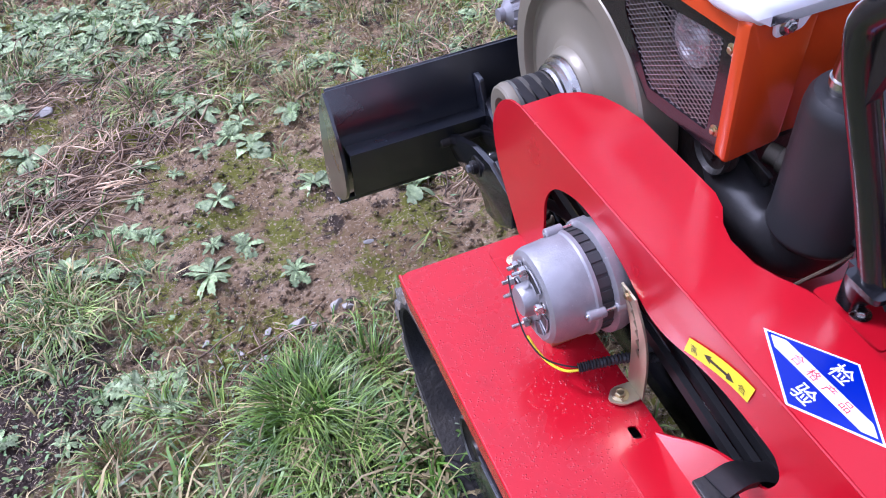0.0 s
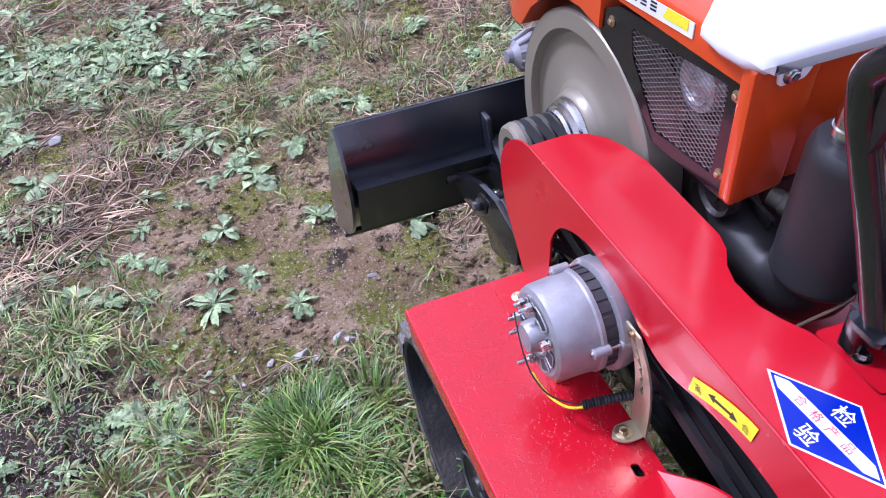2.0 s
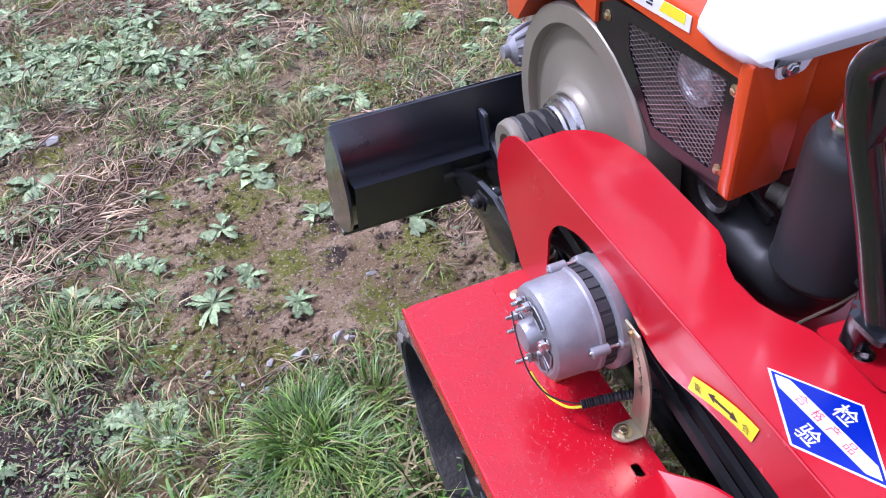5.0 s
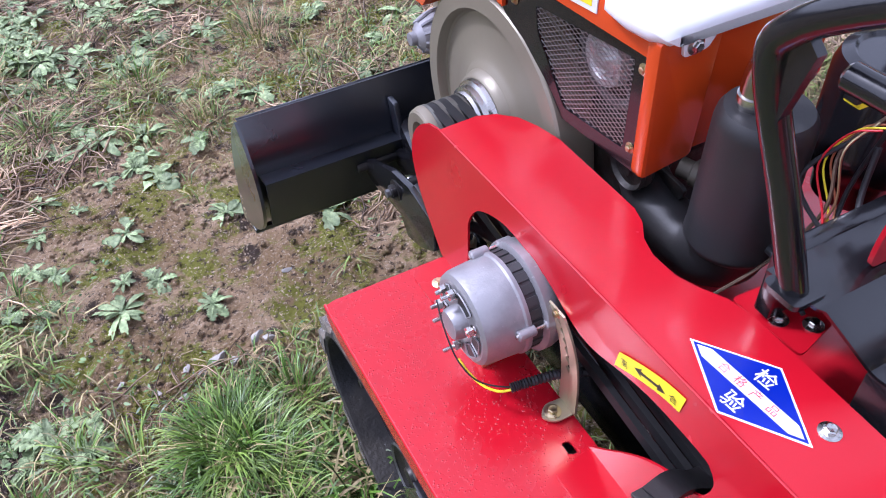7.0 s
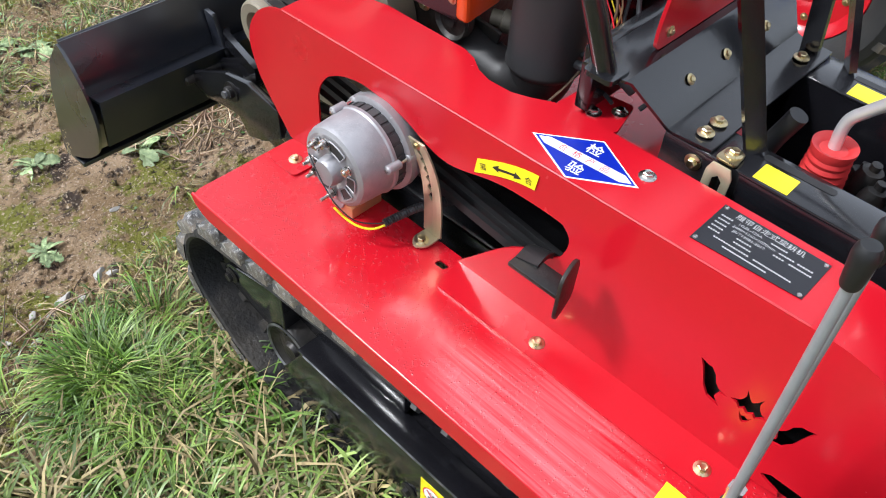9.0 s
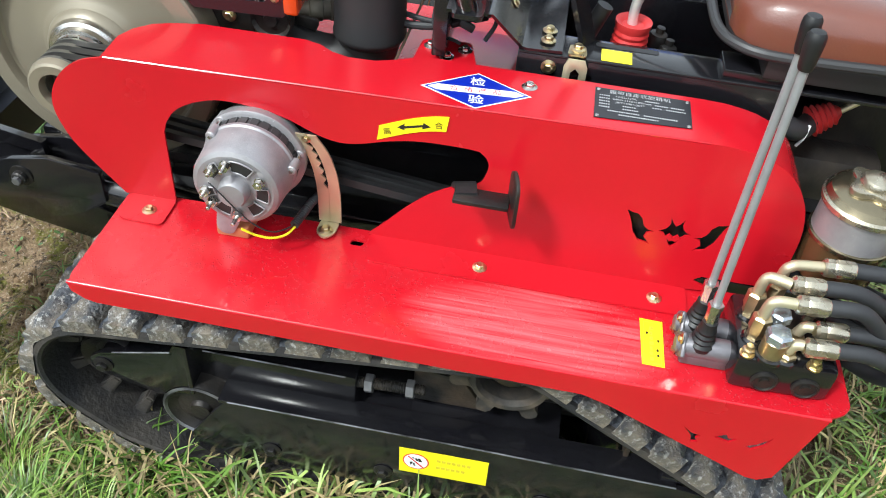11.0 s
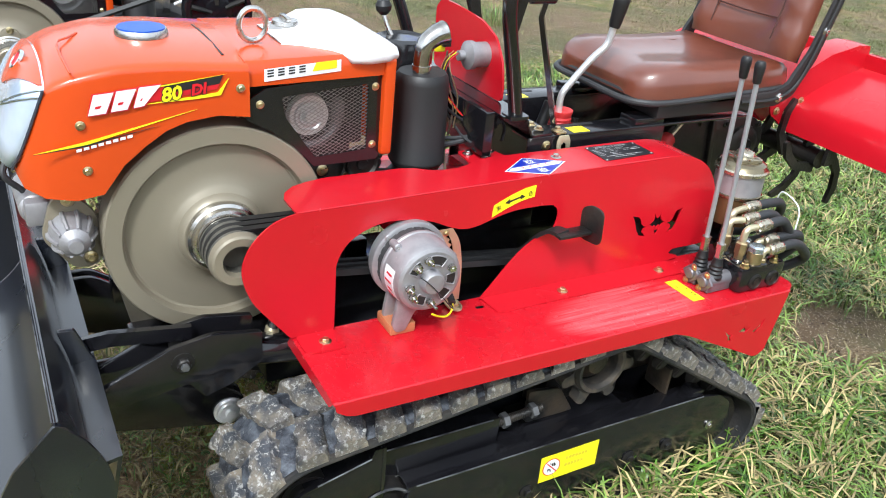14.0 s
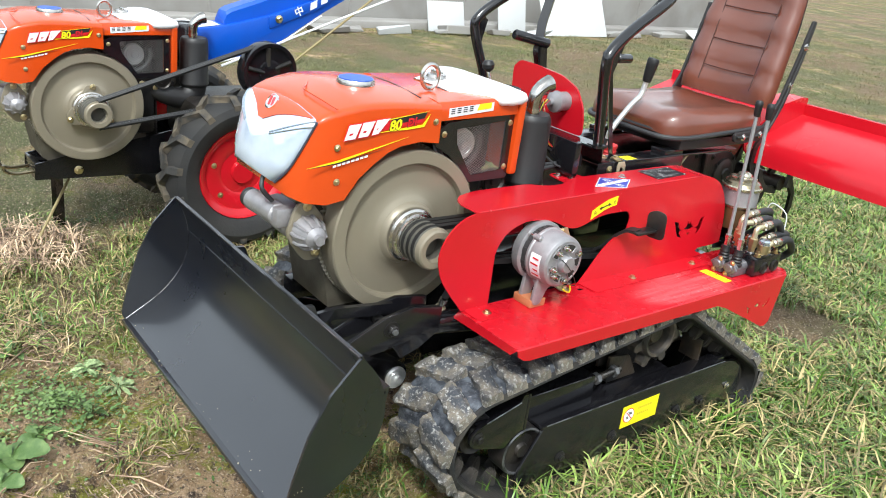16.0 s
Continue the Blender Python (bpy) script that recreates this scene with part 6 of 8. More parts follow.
    part("wire", tube([(0.36, 0.47, 1.07), (0.33, 0.49, 1.02), (0.31, 0.47, 0.95), (0.28, 0.50, 0.85), (0.22, 0.52, 0.80)], 0.0025, 6), RUSTY, base)
    for dx, mt in ((0.0, YELLOW), (0.012, ORANGEZINC), (-0.01, REDINK)):
        part("wire", tube([(0.345 + dx, 0.455, 1.07), (0.335 + dx, 0.485, 1.05), (0.322 + dx, 0.50, 1.00), (0.315 + dx, 0.47, 0.955), (0.30 + dx * 0.5, 0.45, 0.93)], 0.0014, 6), mt, base)
    part("connector", box(0.335, 0.352, 0.49, 0.515, 1.075, 1.09, 0.002), YELLOW, base)
    part("connector", box(0.318, 0.334, 0.485, 0.505, 1.09, 1.11, 0.002), GRIP, base)
    runs = [([(0.32, 0.62, 0.875), (0.29, 0.54, 0.866), (0.28, 0.46, 0.872), (0.265, 0.40, 0.90), (0.28, 0.365, 0.925)], 0.0075), ([(0.31, 0.60, 0.895), (0.30, 0.52, 0.88), (0.275, 0.44, 0.885), (0.27, 0.38, 0.915)], 0.005),
            ([(0.36, 0.465, 1.03), (0.34, 0.45, 0.97), (0.30, 0.41, 0.935), (0.275, 0.385, 0.915)], 0.004), ([(0.35, 0.47, 1.06), (0.30, 0.51, 0.98), (0.305, 0.45, 0.92), (0.28, 0.39, 0.91)], 0.0032),
            ([(0.37, 0.468, 1.05), (0.36, 0.48, 0.96), (0.32, 0.46, 0.905), (0.26, 0.45, 0.88), (0.235, 0.40, 0.872)], 0.0032), ([(0.30, 0.36, 0.93), (0.27, 0.345, 0.905), (0.25, 0.36, 0.875)], 0.004)]
    for pts, rad in runs:
        part("cable", tube(pts, rad, 10), HOSE, base)
    for k, (x, y, z) in enumerate(((0.275, 0.375, 0.905), (0.262, 0.395, 0.893), (0.285, 0.36, 0.918))):
        part("connector", moved(box(-0.008, 0.008, -0.014, 0.014, -0.007, 0.007, 0.002), pose(x, y, z, 25 * k, 18, 40 - 30 * k)), GRIP, base)
    # throttle stick and choke knob
    part("throttle_rod", tube([(0.47, 0.53, 1.03), (0.50, 0.56, 1.09), (0.515, 0.57, 1.13)], 0.006, 10), STEEL, base)
    part("throttle_knob", lathe([(0.008, 0), (0.018, 0.01), (0.02, 0.022), (0.014, 0.034), (0, 0.036)], (0.513, 0.568, 1.122), (0.53, 0.585, 1.42), 18), GRIP, base)
    return base


def guard_bar(parent):
    L = [(0.17, 0.385, 0.966), (0.152, 0.42, 1.08), (0.130, 0.462, 1.215), (0.130, 0.448, 1.262), (0.137, 0.37, 1.318), (0.15, 0.22, 1.40), (0.18, 0.17, 1.425), (0.22, 0.15, 1.44), (MID, 0.15, 1.445)]
    R = [(0.86 - x, y, z) for x, y, z in L[:-1]][::-1]
    bar = part("hand_rail", tube(L + R, 0.0165, 16, 5), BLACK, parent, "bent black tube hand rail")
    for s in (0, 1):
        def X(x):
            return x if not s else 0.86 - x
        part("rail_brace", tube([(X(0.19), 0.17, 1.425), (X(0.25), 0.27, 1.26), (X(0.262), 0.285, 1.17), (X(0.28), 0.185, 0.884)], 0.01, n=0, flat=(0.03, 0.012)), BLACK, bar)
        part("rail_plate", plate([(0.476, 1.255), (0.446, 1.275), (0.416, 1.25), (0.436, 1.17), (0.456, 1.17)], "x", X(0.133) - 0.006, 0.012), BLACK, bar)
        if s:
            continue
        part("rail_stub", rod((X(0.15), 0.40, 1.235), (X(0.16), 0.33, 1.232), 0.014, seg=16, chamfer=0.003), BLACK, bar)
    return bar


def seat(parent):
    x0, x1 = 0.212, 0.635
    rows = []
    def section(y, lift, thick, inset):
        xs = [(-1, 0), (-1.0, 0.4), (-0.96, 0.8), (-0.88, 0.98), (-0.55, 1.0), (-0.5, 0.95), (0.5, 0.95), (0.55, 1.0), (0.88, 0.98), (0.96, 0.8), (1.0, 0.4), (1, 0)]
        h = (x1 - x0) / 2 - inset
        return [((x0 + x1) / 2 + u * h, y, lift + v * thick) for u, v in xs]
    data = [(y - 0.012, z, t, inset) for y, z, t, inset in ((-0.028, 0.962, 0.012, 0.10), (-0.024, 0.954, 0.035, 0.075), (-0.033, 0.951, 0.052, 0.045), (-0.052, 0.951, 0.067, 0.022), (-0.08, 0.952, 0.076, 0.008), (-0.12, 0.953, 0.08, 0.0), (-0.25, 0.956, 0.07, 0.0), (-0.40, 0.96, 0.064, 0.0), (-0.52, 0.965, 0.066, 0.002), (-0.555, 0.967, 0.055, 0.01), (-0.57, 0.97, 0.02, 0.03))]
    cushion = part("seat", loft([section(*d) for d in data]), LEATHER, parent, "brown leather cushioned tractor seat", angle=60)
    part("seat_pan", loft([[(q[0] * 1 + (0.004 if q[0] > MID else -0.004), q[1], min(q[2], 0.958 + 0.006 * (0 < 1))) for q in section(d[0], d[1] - 0.012, 0.016, d[3])] for d in data]), MATT, cushion)
    edge = [(x0 - 0.004, -0.56, 0.962), (x0 - 0.004, -0.3, 0.952), (x0 - 0.001, -0.12, 0.946), (x0 + 0.02, -0.055, 0.945), (x0 + 0.075, -0.022, 0.945), (MID + 0.04, -0.016, 0.947), (x1 - 0.075, -0.022, 0.945), (x1 - 0.02, -0.055, 0.945), (x1 + 0.001, -0.12, 0.946), (x1 + 0.004, -0.3, 0.952), (x1 + 0.004, -0.56, 0.962)]
    part("seat_piping", tube(edge, 0.009, 10, 5), PIPING, cushion)
    for u in (-0.525, 0.525):
        x = (x0 + x1) / 2 + u * (x1 - x0) / 2
        part("seat_seam", tube([(x, -0.145, 1.0275), (x, -0.16, 1.0283), (x, -0.262, 1.0225), (x, -0.412, 1.0215), (x, -0.532, 1.0265)], 0.0016, 6), SEAM, cushion)
    # backrest, leaning back
    tilt = pose(MID + 0.02, -0.535, 1.04, 13, 0, 0)
    rows = []
    for k in range(13):
        z = 0.5 * k / 12
        half = 0.20 - 0.03 * (k / 12) ** 2
        d = 0.03 + 0.006 * math.sin(k * 2.1)
        t = [(-1, -0.02), (-1.0, 0.3 * d), (-0.93, 0.95 * d), (-0.8, d), (-0.62, d), (-0.58, d * 0.72), (0.58, d * 0.72), (0.62, d), (0.8, d), (0.93, 0.95 * d), (1.0, 0.3 * d), (1, -0.02)]
        if k in (0, 12):
            t = [(u * 0.97, min(v, 0.012)) for u, v in t]
        rows.append([tilt @ Vector((u * half, v, z)) for u, v in t])
    back = part("backrest", loft(rows), LEATHER, parent, "brown leather backrest with stitched panels", angle=60)
    for z in (0.10, 0.205, 0.33):
        part("back_seam", tube([tilt @ Vector((-0.115, 0.026, z)), tilt @ Vector((0, 0.027, z - 0.003)), tilt @ Vector((0.115, 0.026, z))], 0.0022, 6), SEAM, back)
    for x in (-0.115, 0.115):
        part("back_seam", tube([tilt @ Vector((x, 0.026, 0.04)), tilt @ Vector((x, 0.028, 0.46))], 0.002, 6, 0), SEAM, back)
    part("back_shell", loft([[tilt @ Vector((sx * hw, y, z)) for sx, y in ((-1, -0.018), (-0.9, -0.04), (0.9, -0.04), (1, -0.018))] for z, hw in ((0.0, 0.2), (0.3, 0.195), (0.5, 0.172))]), MATT, back)
    for s in (-1, 1):
        x = MID + 0.02 + s * 0.226
        brk = [(-0.32, 0.965), (-0.32, 0.935), (-0.36, 0.925), (-0.47, 0.93), (-0.53, 0.955), (-0.585, 1.05), (-0.635, 1.22), (-0.66, 1.36), (-0.64, 1.365), (-0.60, 1.22), (-0.555, 1.08), (-0.50, 0.99), (-0.45, 0.97)]
        arm = part("recliner_bracket", plate(fillet(brk, 0.012), "x", x - 0.006, 0.012, bevel=0.002), MATT, parent)
        part("bracket_rib", tube([(x + s * 0.007, -0.33, 0.95), (x + s * 0.007, -0.45, 0.95), (x + s * 0.007, -0.53, 0.985), (x + s * 0.007, -0.58, 1.10), (x + s * 0.007, -0.625, 1.25)], 0.005, 8), MATT, arm)
        for y, z in ((-0.371, 0.948), (-0.473, 0.953), (-0.592, 1.13), (-0.627, 1.27)):
            bolt(arm, (x + s * 0.006, y, z), (s, 0, 0), BOLT_STEEL)
    part("seat_frame", box(0.22, 0.56, -0.50, -0.10, 0.90, 0.935, 0.004), MATT, parent)
    return cushion


def gear_lever(parent):
    p = [(0.367, 0.108, 0.86), (0.367, 0.11, 0.93), (0.365, 0.09, 0.965), (0.36, 0.035, 1.03), (0.358, -0.005, 1.065), (0.357, -0.015, 1.10), (0.356, -0.018, 1.13)]
    lever = part("gear_lever", tube(p, 0.0092, 14), POLISHED, parent, "bent chrome gear lever with black knob")
    part("knob", lathe([(0.014, 0), (0.016, 0.01), (0.02, 0.06), (0.0215, 0.075), (0.018, 0.082), (0, 0.084)], (0.356, -0.018, 1.112), (0.348, -0.035, 1.25), 20), GRIP, lever)
    prof = [(0.02, 0.06)]
    for k in range(5):
        prof += [(0.036 - 0.001 * k, -0.034 + k * 0.012), (0.030, -0.028 + k * 0.012)]
    part("boot", lathe([(0.036, -0.06)] + prof[1:] + [(0.033, 0.030), (0.033, 0.036), (0.026, 0.034), (0.02, 0.028), (0.012, 0.028)], (0.362, 0.108, 0.862), (0.367, 0.108, 9), 32), REDRUBBER, lever, "ribbed red rubber boot")
    part("shift_housing", box(0.325, 0.41, 0.02, 0.17, 0.72, 0.80, 0.015), CASTIRON, lever)
    part("side_stick", tube([(0.335, 0.20, 0.74), (0.335, 0.19, 0.85), (0.338, 0.165, 0.93)], 0.015, 14), GRIP, lever)
    for k, (x, y, z) in enumerate(((0.40, 0.055, 0.85), (0.385, 0.035, 0.835), (0.415, 0.07, 0.83))):
        part("linkage_cap", lathe([(0.022, -0.08), (0.02, 0.0), (0.016, 0.012), (0.008, 0.014), (0.008, 0.024), (0, 0.025)], (x, y, z), (x + 0.1 * k, y - 0.1, z + 1), 14), CASTIRON, lever)
    far = tube([(0.565, 0.25, 0.88), (0.565, 0.27, 1.05), (0.57, 0.29, 1.19)], 0.014, n=0, flat=(0.03, 0.012))
    stick = part("clutch_lever", far, BLACK, parent, "flat black clutch lever with round handle")
    part("clutch_handle", rod((0.565, 0.27, 1.2), (0.60, 0.40, 1.225), 0.017, seg=16, chamfer=0.004), BLACK, stick)
    return lever


def control_valve(parent):
    top = DECK
    blk = part("valve_block", box(-0.165, -0.02, -0.262, -0.108, top, 0.648, 0.012), BLACK, parent, "dark hydraulic control valve block")
    for y in (-0.160, -0.222):
        ring = lathe([(0.021, 0), (0.021, 0.003), (0.017, 0.005), (0.016, 0.002), (0.008, 0.002), (0.008, 0.005), (0, 0.005)], (-0.165, y, 0.605), (-9, y, 0.605), 20)
        part("port_plug", ring, CASTIRON, blk)
    for x, ly in ((-0.074, -0.055), (-0.119, -0.060)):
        part("spool_housing", lathe([(0.0, 0), (0.012, 0.001), (0.0145, 0.004), (0.0145, 0.012), (0.0175, 0.013), (0.019, 0.016), (0.019, 0.09)], (x, -0.024, 0.606), (x, -9, 0.606), 24), VALVEGREY, blk)
        part("spool_base", box(x - 0.0165, x + 0.0165, -0.115, -0.036, top + 0.001, 0.612, 0.005), VALVEGREY, blk)
        part("end_flange", moved(box(-0.021, 0.021, -0.004, 0.004, -0.021, 0.021, 0.004), pose(x, -0.036, 0.605, 0, 45, 0)), VALVEGREY, blk)
        for dz in (-0.022, 0.022):
            bolt(blk, (x - 0.4 * dz, -0.031, 0.605 + dz), (0, 1, 0), BOLT_S)
        bell = [(0.012, -0.03), (0.02, -0.026)]
        for k in range(4):
            bell += [(0.0205 - 0.0018 * k, -0.018 + 0.010 * k), (0.016 - 0.001 * k, -0.0135 + 0.010 * k)]
        part("bellows", lathe(bell + [(0.012, 0.03)], (x, ly - 0.004, 0.637), (x, ly, 9), 24), GRIP, blk)
        tipx, tipy = (-0.062, -0.052) if x > -0.1 else (-0.104, -0.05)
        base, tip = Vector((x, ly - 0.004, 0.660)), Vector((tipx, tipy, 1.143))
        lever = part("control_lever", rod(base, tip, 0.006, seg=16), GREYPAINT, parent, "straight grey control lever with black grip")
        part("clevis", rod(base, base.lerp(tip, 0.07), 0.0105, seg=6), STEEL, lever)
        part("lock_nut", lathe([(0.012, 0), (0.012, 0.010)], base.lerp(tip, 0.07), tip, 6), STEEL, lever)
        d = (tip - base).normalized()
        part("grip", lathe([(0.0085, -0.046), (0.0098, -0.042), (0.0125, -0.010), (0.0118, -0.002), (0.009, 0.003), (0, 0.004)], tip, tip + d, 20), GRIP, lever)
    # fittings and hoses
    spots = [((-0.042, -0.165), (-0.034, -0.243, 0.739)), ((-0.070, -0.131), (-0.080, -0.192, 0.734)), ((-0.120, -0.134), (-0.120, -0.193, 0.733)),
             ((-0.112, -0.196), (-0.117, -0.238, 0.685)), ((-0.150, -0.178), (-0.154, -0.218, 0.682))]
    for k, ((x, y), (fx, fy, fz)) in enumerate(spots):
        tall = 0.052 if k < 3 else 0.016
        part("port_boss", lathe([(0.019, 0), (0.019, 0.006), (0.016, 0.010)], (x, y, 0.644), (x, y, 9), 18), BLACK, blk)
        part("hose_union", lathe([(0.0125, 0.006), (0.0125, tall * 0.45), (0.0155, tall * 0.47), (0.0155, tall), (0.012, tall + 0.003)], (x, y, 0.644), (x, y, 9), 6), BRASSY, blk)
        a, b = (fx, fy + 0.024, fz), (fx + 0.002, fy - 0.024, fz + 0.001)
        part("elbow", tube([(x, y, 0.67), (x, y, fz - 0.016), (x, y - 0.006, fz - 0.003), (x + (fx - x) * 0.4, y - 0.018, fz), a], 0.0088, 12), PALEZINC, blk)
        part("ferrule", lathe([(0.011, 0), (0.0150, 0.004), (0.0150, 0.013), (0.0140, 0.015), (0.0150, 0.017), (0.0150, 0.044), (0.0128, 0.048)], a, b, 10), FERRULE, blk)
        low = 0.016 * (k % 3)
        drop = [(b[0], b[1] + 0.005, b[2]), (b[0] + 0.002, b[1] - 0.05, fz), (b[0] + 0.01, b[1] - 0.10, fz - 0.012 - low), (b[0] + 0.035, b[1] - 0.135 - low, fz - 0.06 - low), (b[0] + 0.09, b[1] - 0.12, fz - 0.13), (b[0] + 0.19, b[1] - 0.06, fz - 0.17)]
        part("hose", tube(drop, 0.0125, 14), HOSE, blk)
    part("relief_cap", lathe([(0.019, 0), (0.019, 0.03), (0.017, 0.032)], (-0.148, -0.156, 0.652), (-0.148, -0.156, 9), 20), BRASSY, blk)
    part("relief_hex", lathe([(0.02, 0.03), (0.02, 0.043), (0.016, 0.048), (0, 0.049)], (-0.148, -0.156, 0.652), (-0.148, -0.156, 9), 6), BLUESTEEL, blk)
    part("relief_boss", lathe([(0.024, 0), (0.024, 0.006), (0.019, 0.008)], (-0.148, -0.156, 0.645), (-0.148, -0.156, 9), 22), BLACK, blk)
    part("cap_hex", lathe([(0.014, 0.0), (0.014, 0.03), (0.019, 0.032), (0.019, 0.045), (0.015, 0.049), (0, 0.050)], (-0.098, -0.165, 0.645), (-0.098, -0.165, 9), 6), BLUESTEEL, blk)
    for p in ((-0.154, -0.122), (-0.158, -0.221), (-0.04, -0.235)):
        part("stud_washer", lathe([(0.0115, 0), (0.0115, 0.003), (0, 0.0035)], (*p, 0.647), (*p, 9), 18), ZINC, blk)
        part("stud_nut", lathe([(0.0085, 0.003), (0.0095, 0.004), (0.0095, 0.011), (0.006, 0.012), (0.006, 0.019), (0, 0.02)], (*p, 0.647), (*p, 9), 6), ZINC, blk)
    part("cable_tie", tube([(-0.10, -0.35, 0.68), (-0.09, -0.352, 0.745), (-0.03, -0.355, 0.765), (-0.01, -0.36, 0.73)], 0.002, 6), STICKER, blk)
    # yellow sticker on the deck
    note = part("deck_sticker", plate([(-0.050, 0.024), (-0.051, -0.014), (-0.150, -0.016), (-0.149, 0.020)], "z", DECK + 0.0006, 0.0006), YELLOW, parent, "small yellow caution sticker")
    for x0, x1, y0, y1 in ((-0.145, -0.056, 0.0165, 0.0173), (-0.145, -0.056, -0.0115, -0.0107), (-0.1455, -0.1447, -0.0115, 0.0173), (-0.0563, -0.0555, -0.0115, 0.0173)):
        part("sticker_border", box(x0, x1, y0, y1, DECK + 0.0012, DECK + 0.0015, 0), OCHRE, note)
    for k in range(7):
        part("text_bar", box(-0.139 + 0.011 * k, -0.132 + 0.011 * k, 0.001 + 0.001 * (k % 3), 0.0075, DECK + 0.0012, DECK + 0.0015, 0), OCHRE, note)
    for x, y in ((-0.128, -0.006), (-0.117, -0.005), (-0.096, -0.0065), (-0.081, 0.012)):
        part("dirt_speck", plate([(x + 0.003 * math.cos(u) * (1 + 0.3 * math.sin(3 * u + x * 90)), y + 0.002 * math.sin(u)) for u in (0, 1, 2, 3, 4, 5)], "z", DECK + 0.0016, 0.0003), CASTIRON, note)
    return blk


def oil_filter(parent):
    p, up = (0.055, -0.275, 0.655), (0.055, -0.275, 9)
    can = part("oil_filter", lathe([(0.03, 0), (0.058, 0.008), (0.062, 0.02), (0.062, 0.09)], p, up, 40), AMBER, parent, "gold and silver canister oil filter")
    part("band", lathe([(0.0635, 0.09), (0.0635, 0.15)], p, up, 40), ALU, can)
    part("rim", lathe([(0.064, 0.148), (0.069, 0.15), (0.0695, 0.158), (0.066, 0.162)], p, up, 40, caps=False), FERRULE, can)
    part("lid", lathe([(0.0665, 0.160), (0.064, 0.163), (0.06, 0.172), (0.05, 0.178), (0.02, 0.18), (0.0, 0.18)], p, up, 40), GOLD, can)
    part("rim", lathe([(0.063, 0.084), (0.067, 0.086), (0.067, 0.092), (0.063, 0.094)], p, up, 40), GOLD, can)
    wavy = [(p[0] + (0.038 + 0.008 * math.cos(4 * u)) * math.cos(u + 0.5), p[1] + (0.038 + 0.008 * math.cos(4 * u)) * math.sin(u + 0.5)) for u in [2 * math.pi * k / 48 for k in range(48)]]
    wing_cap = part("wing_cap", plate(wavy, "z", p[2] + 0.178, 0.011, bevel=0.002), FERRULE, can, "wavy pale brass clamping cap")
    part("cap_dome", lathe([(0.026, 0.188), (0.026, 0.193), (0.022, 0.200), (0.012, 0.205), (0, 0.206)], p, up, 24), FERRULE, wing_cap)
    part("bracket", box(0.05, 0.25, -0.30, -0.25, 0.60, 0.66, 0.004), BLACK, can)
    # ribbed gaiter on the shift rod behind the filter
    bell = [(0.012, -0.01)]
    for k in range(5):
        bell += [(0.030 - 0.002 * k, 0.002 + 0.010 * k), (0.024 - 0.002 * k, 0.0065 + 0.010 * k)]
    gaiter = part("rod_gaiter", lathe(bell + [(0.009, 0.055)], (0.322, -0.238, 0.774), (0.340, -0.300, 0.804), 24), REDRUBBER, parent, "ribbed red rubber rod gaiter")
    part("shift_rod", tube([(0.333, -0.275, 0.791), (0.34, -0.302, 0.808), (0.342, -0.334, 0.836), (0.344, -0.385, 0.850), (0.35, -0.43, 0.85)], 0.006, 12), PALEZINC, gaiter, "bent pale zinc shift rod")
    part("gaiter_hose", tube([(0.324, -0.242, 0.776), (0.30, -0.225, 0.775), (0.27, -0.20, 0.785), (0.26, -0.17, 0.80)], 0.020, 14), HOSE, gaiter)
    part("cable_tie", tube([(0.275, -0.225, 0.795), (0.265, -0.22, 0.775), (0.272, -0.215, 0.752)], 0.003, 6), STICKER, gaiter)
    return can


def pedal(parent):
    arm = part("clutch_pedal", tube([(0.14, 0.375, 0.62), (0.09, 0.362, 0.665), (0.05, 0.352, 0.715), (0.02, 0.346, 0.740), (-0.012, 0.34, 0.745)], 0.01, n=4, flat=(0.036, 0.009)), MATT, parent, "black bent steel clutch pedal")
    part("pedal_shank", box(-0.03, 0.008, 0.27, 0.36, 0.738, 0.746, 0.002), CASTIRON, arm)
    pad = fillet([(-0.05, 0.715), (0.012, 0.715), (0.016, 0.79), (-0.01, 0.805), (-0.046, 0.80)], 0.018)
    turned = Matrix.Translation((-0.017, 0.265, 0)) @ Matrix.Rotation(radians(13.5), 4, "Z") @ Matrix.Translation((0.017, -0.265, 0))
    part("pad", moved(plate(pad, "y", 0.262, 0.006, bevel=0.001), turned), CASTIRON, arm)
    return arm


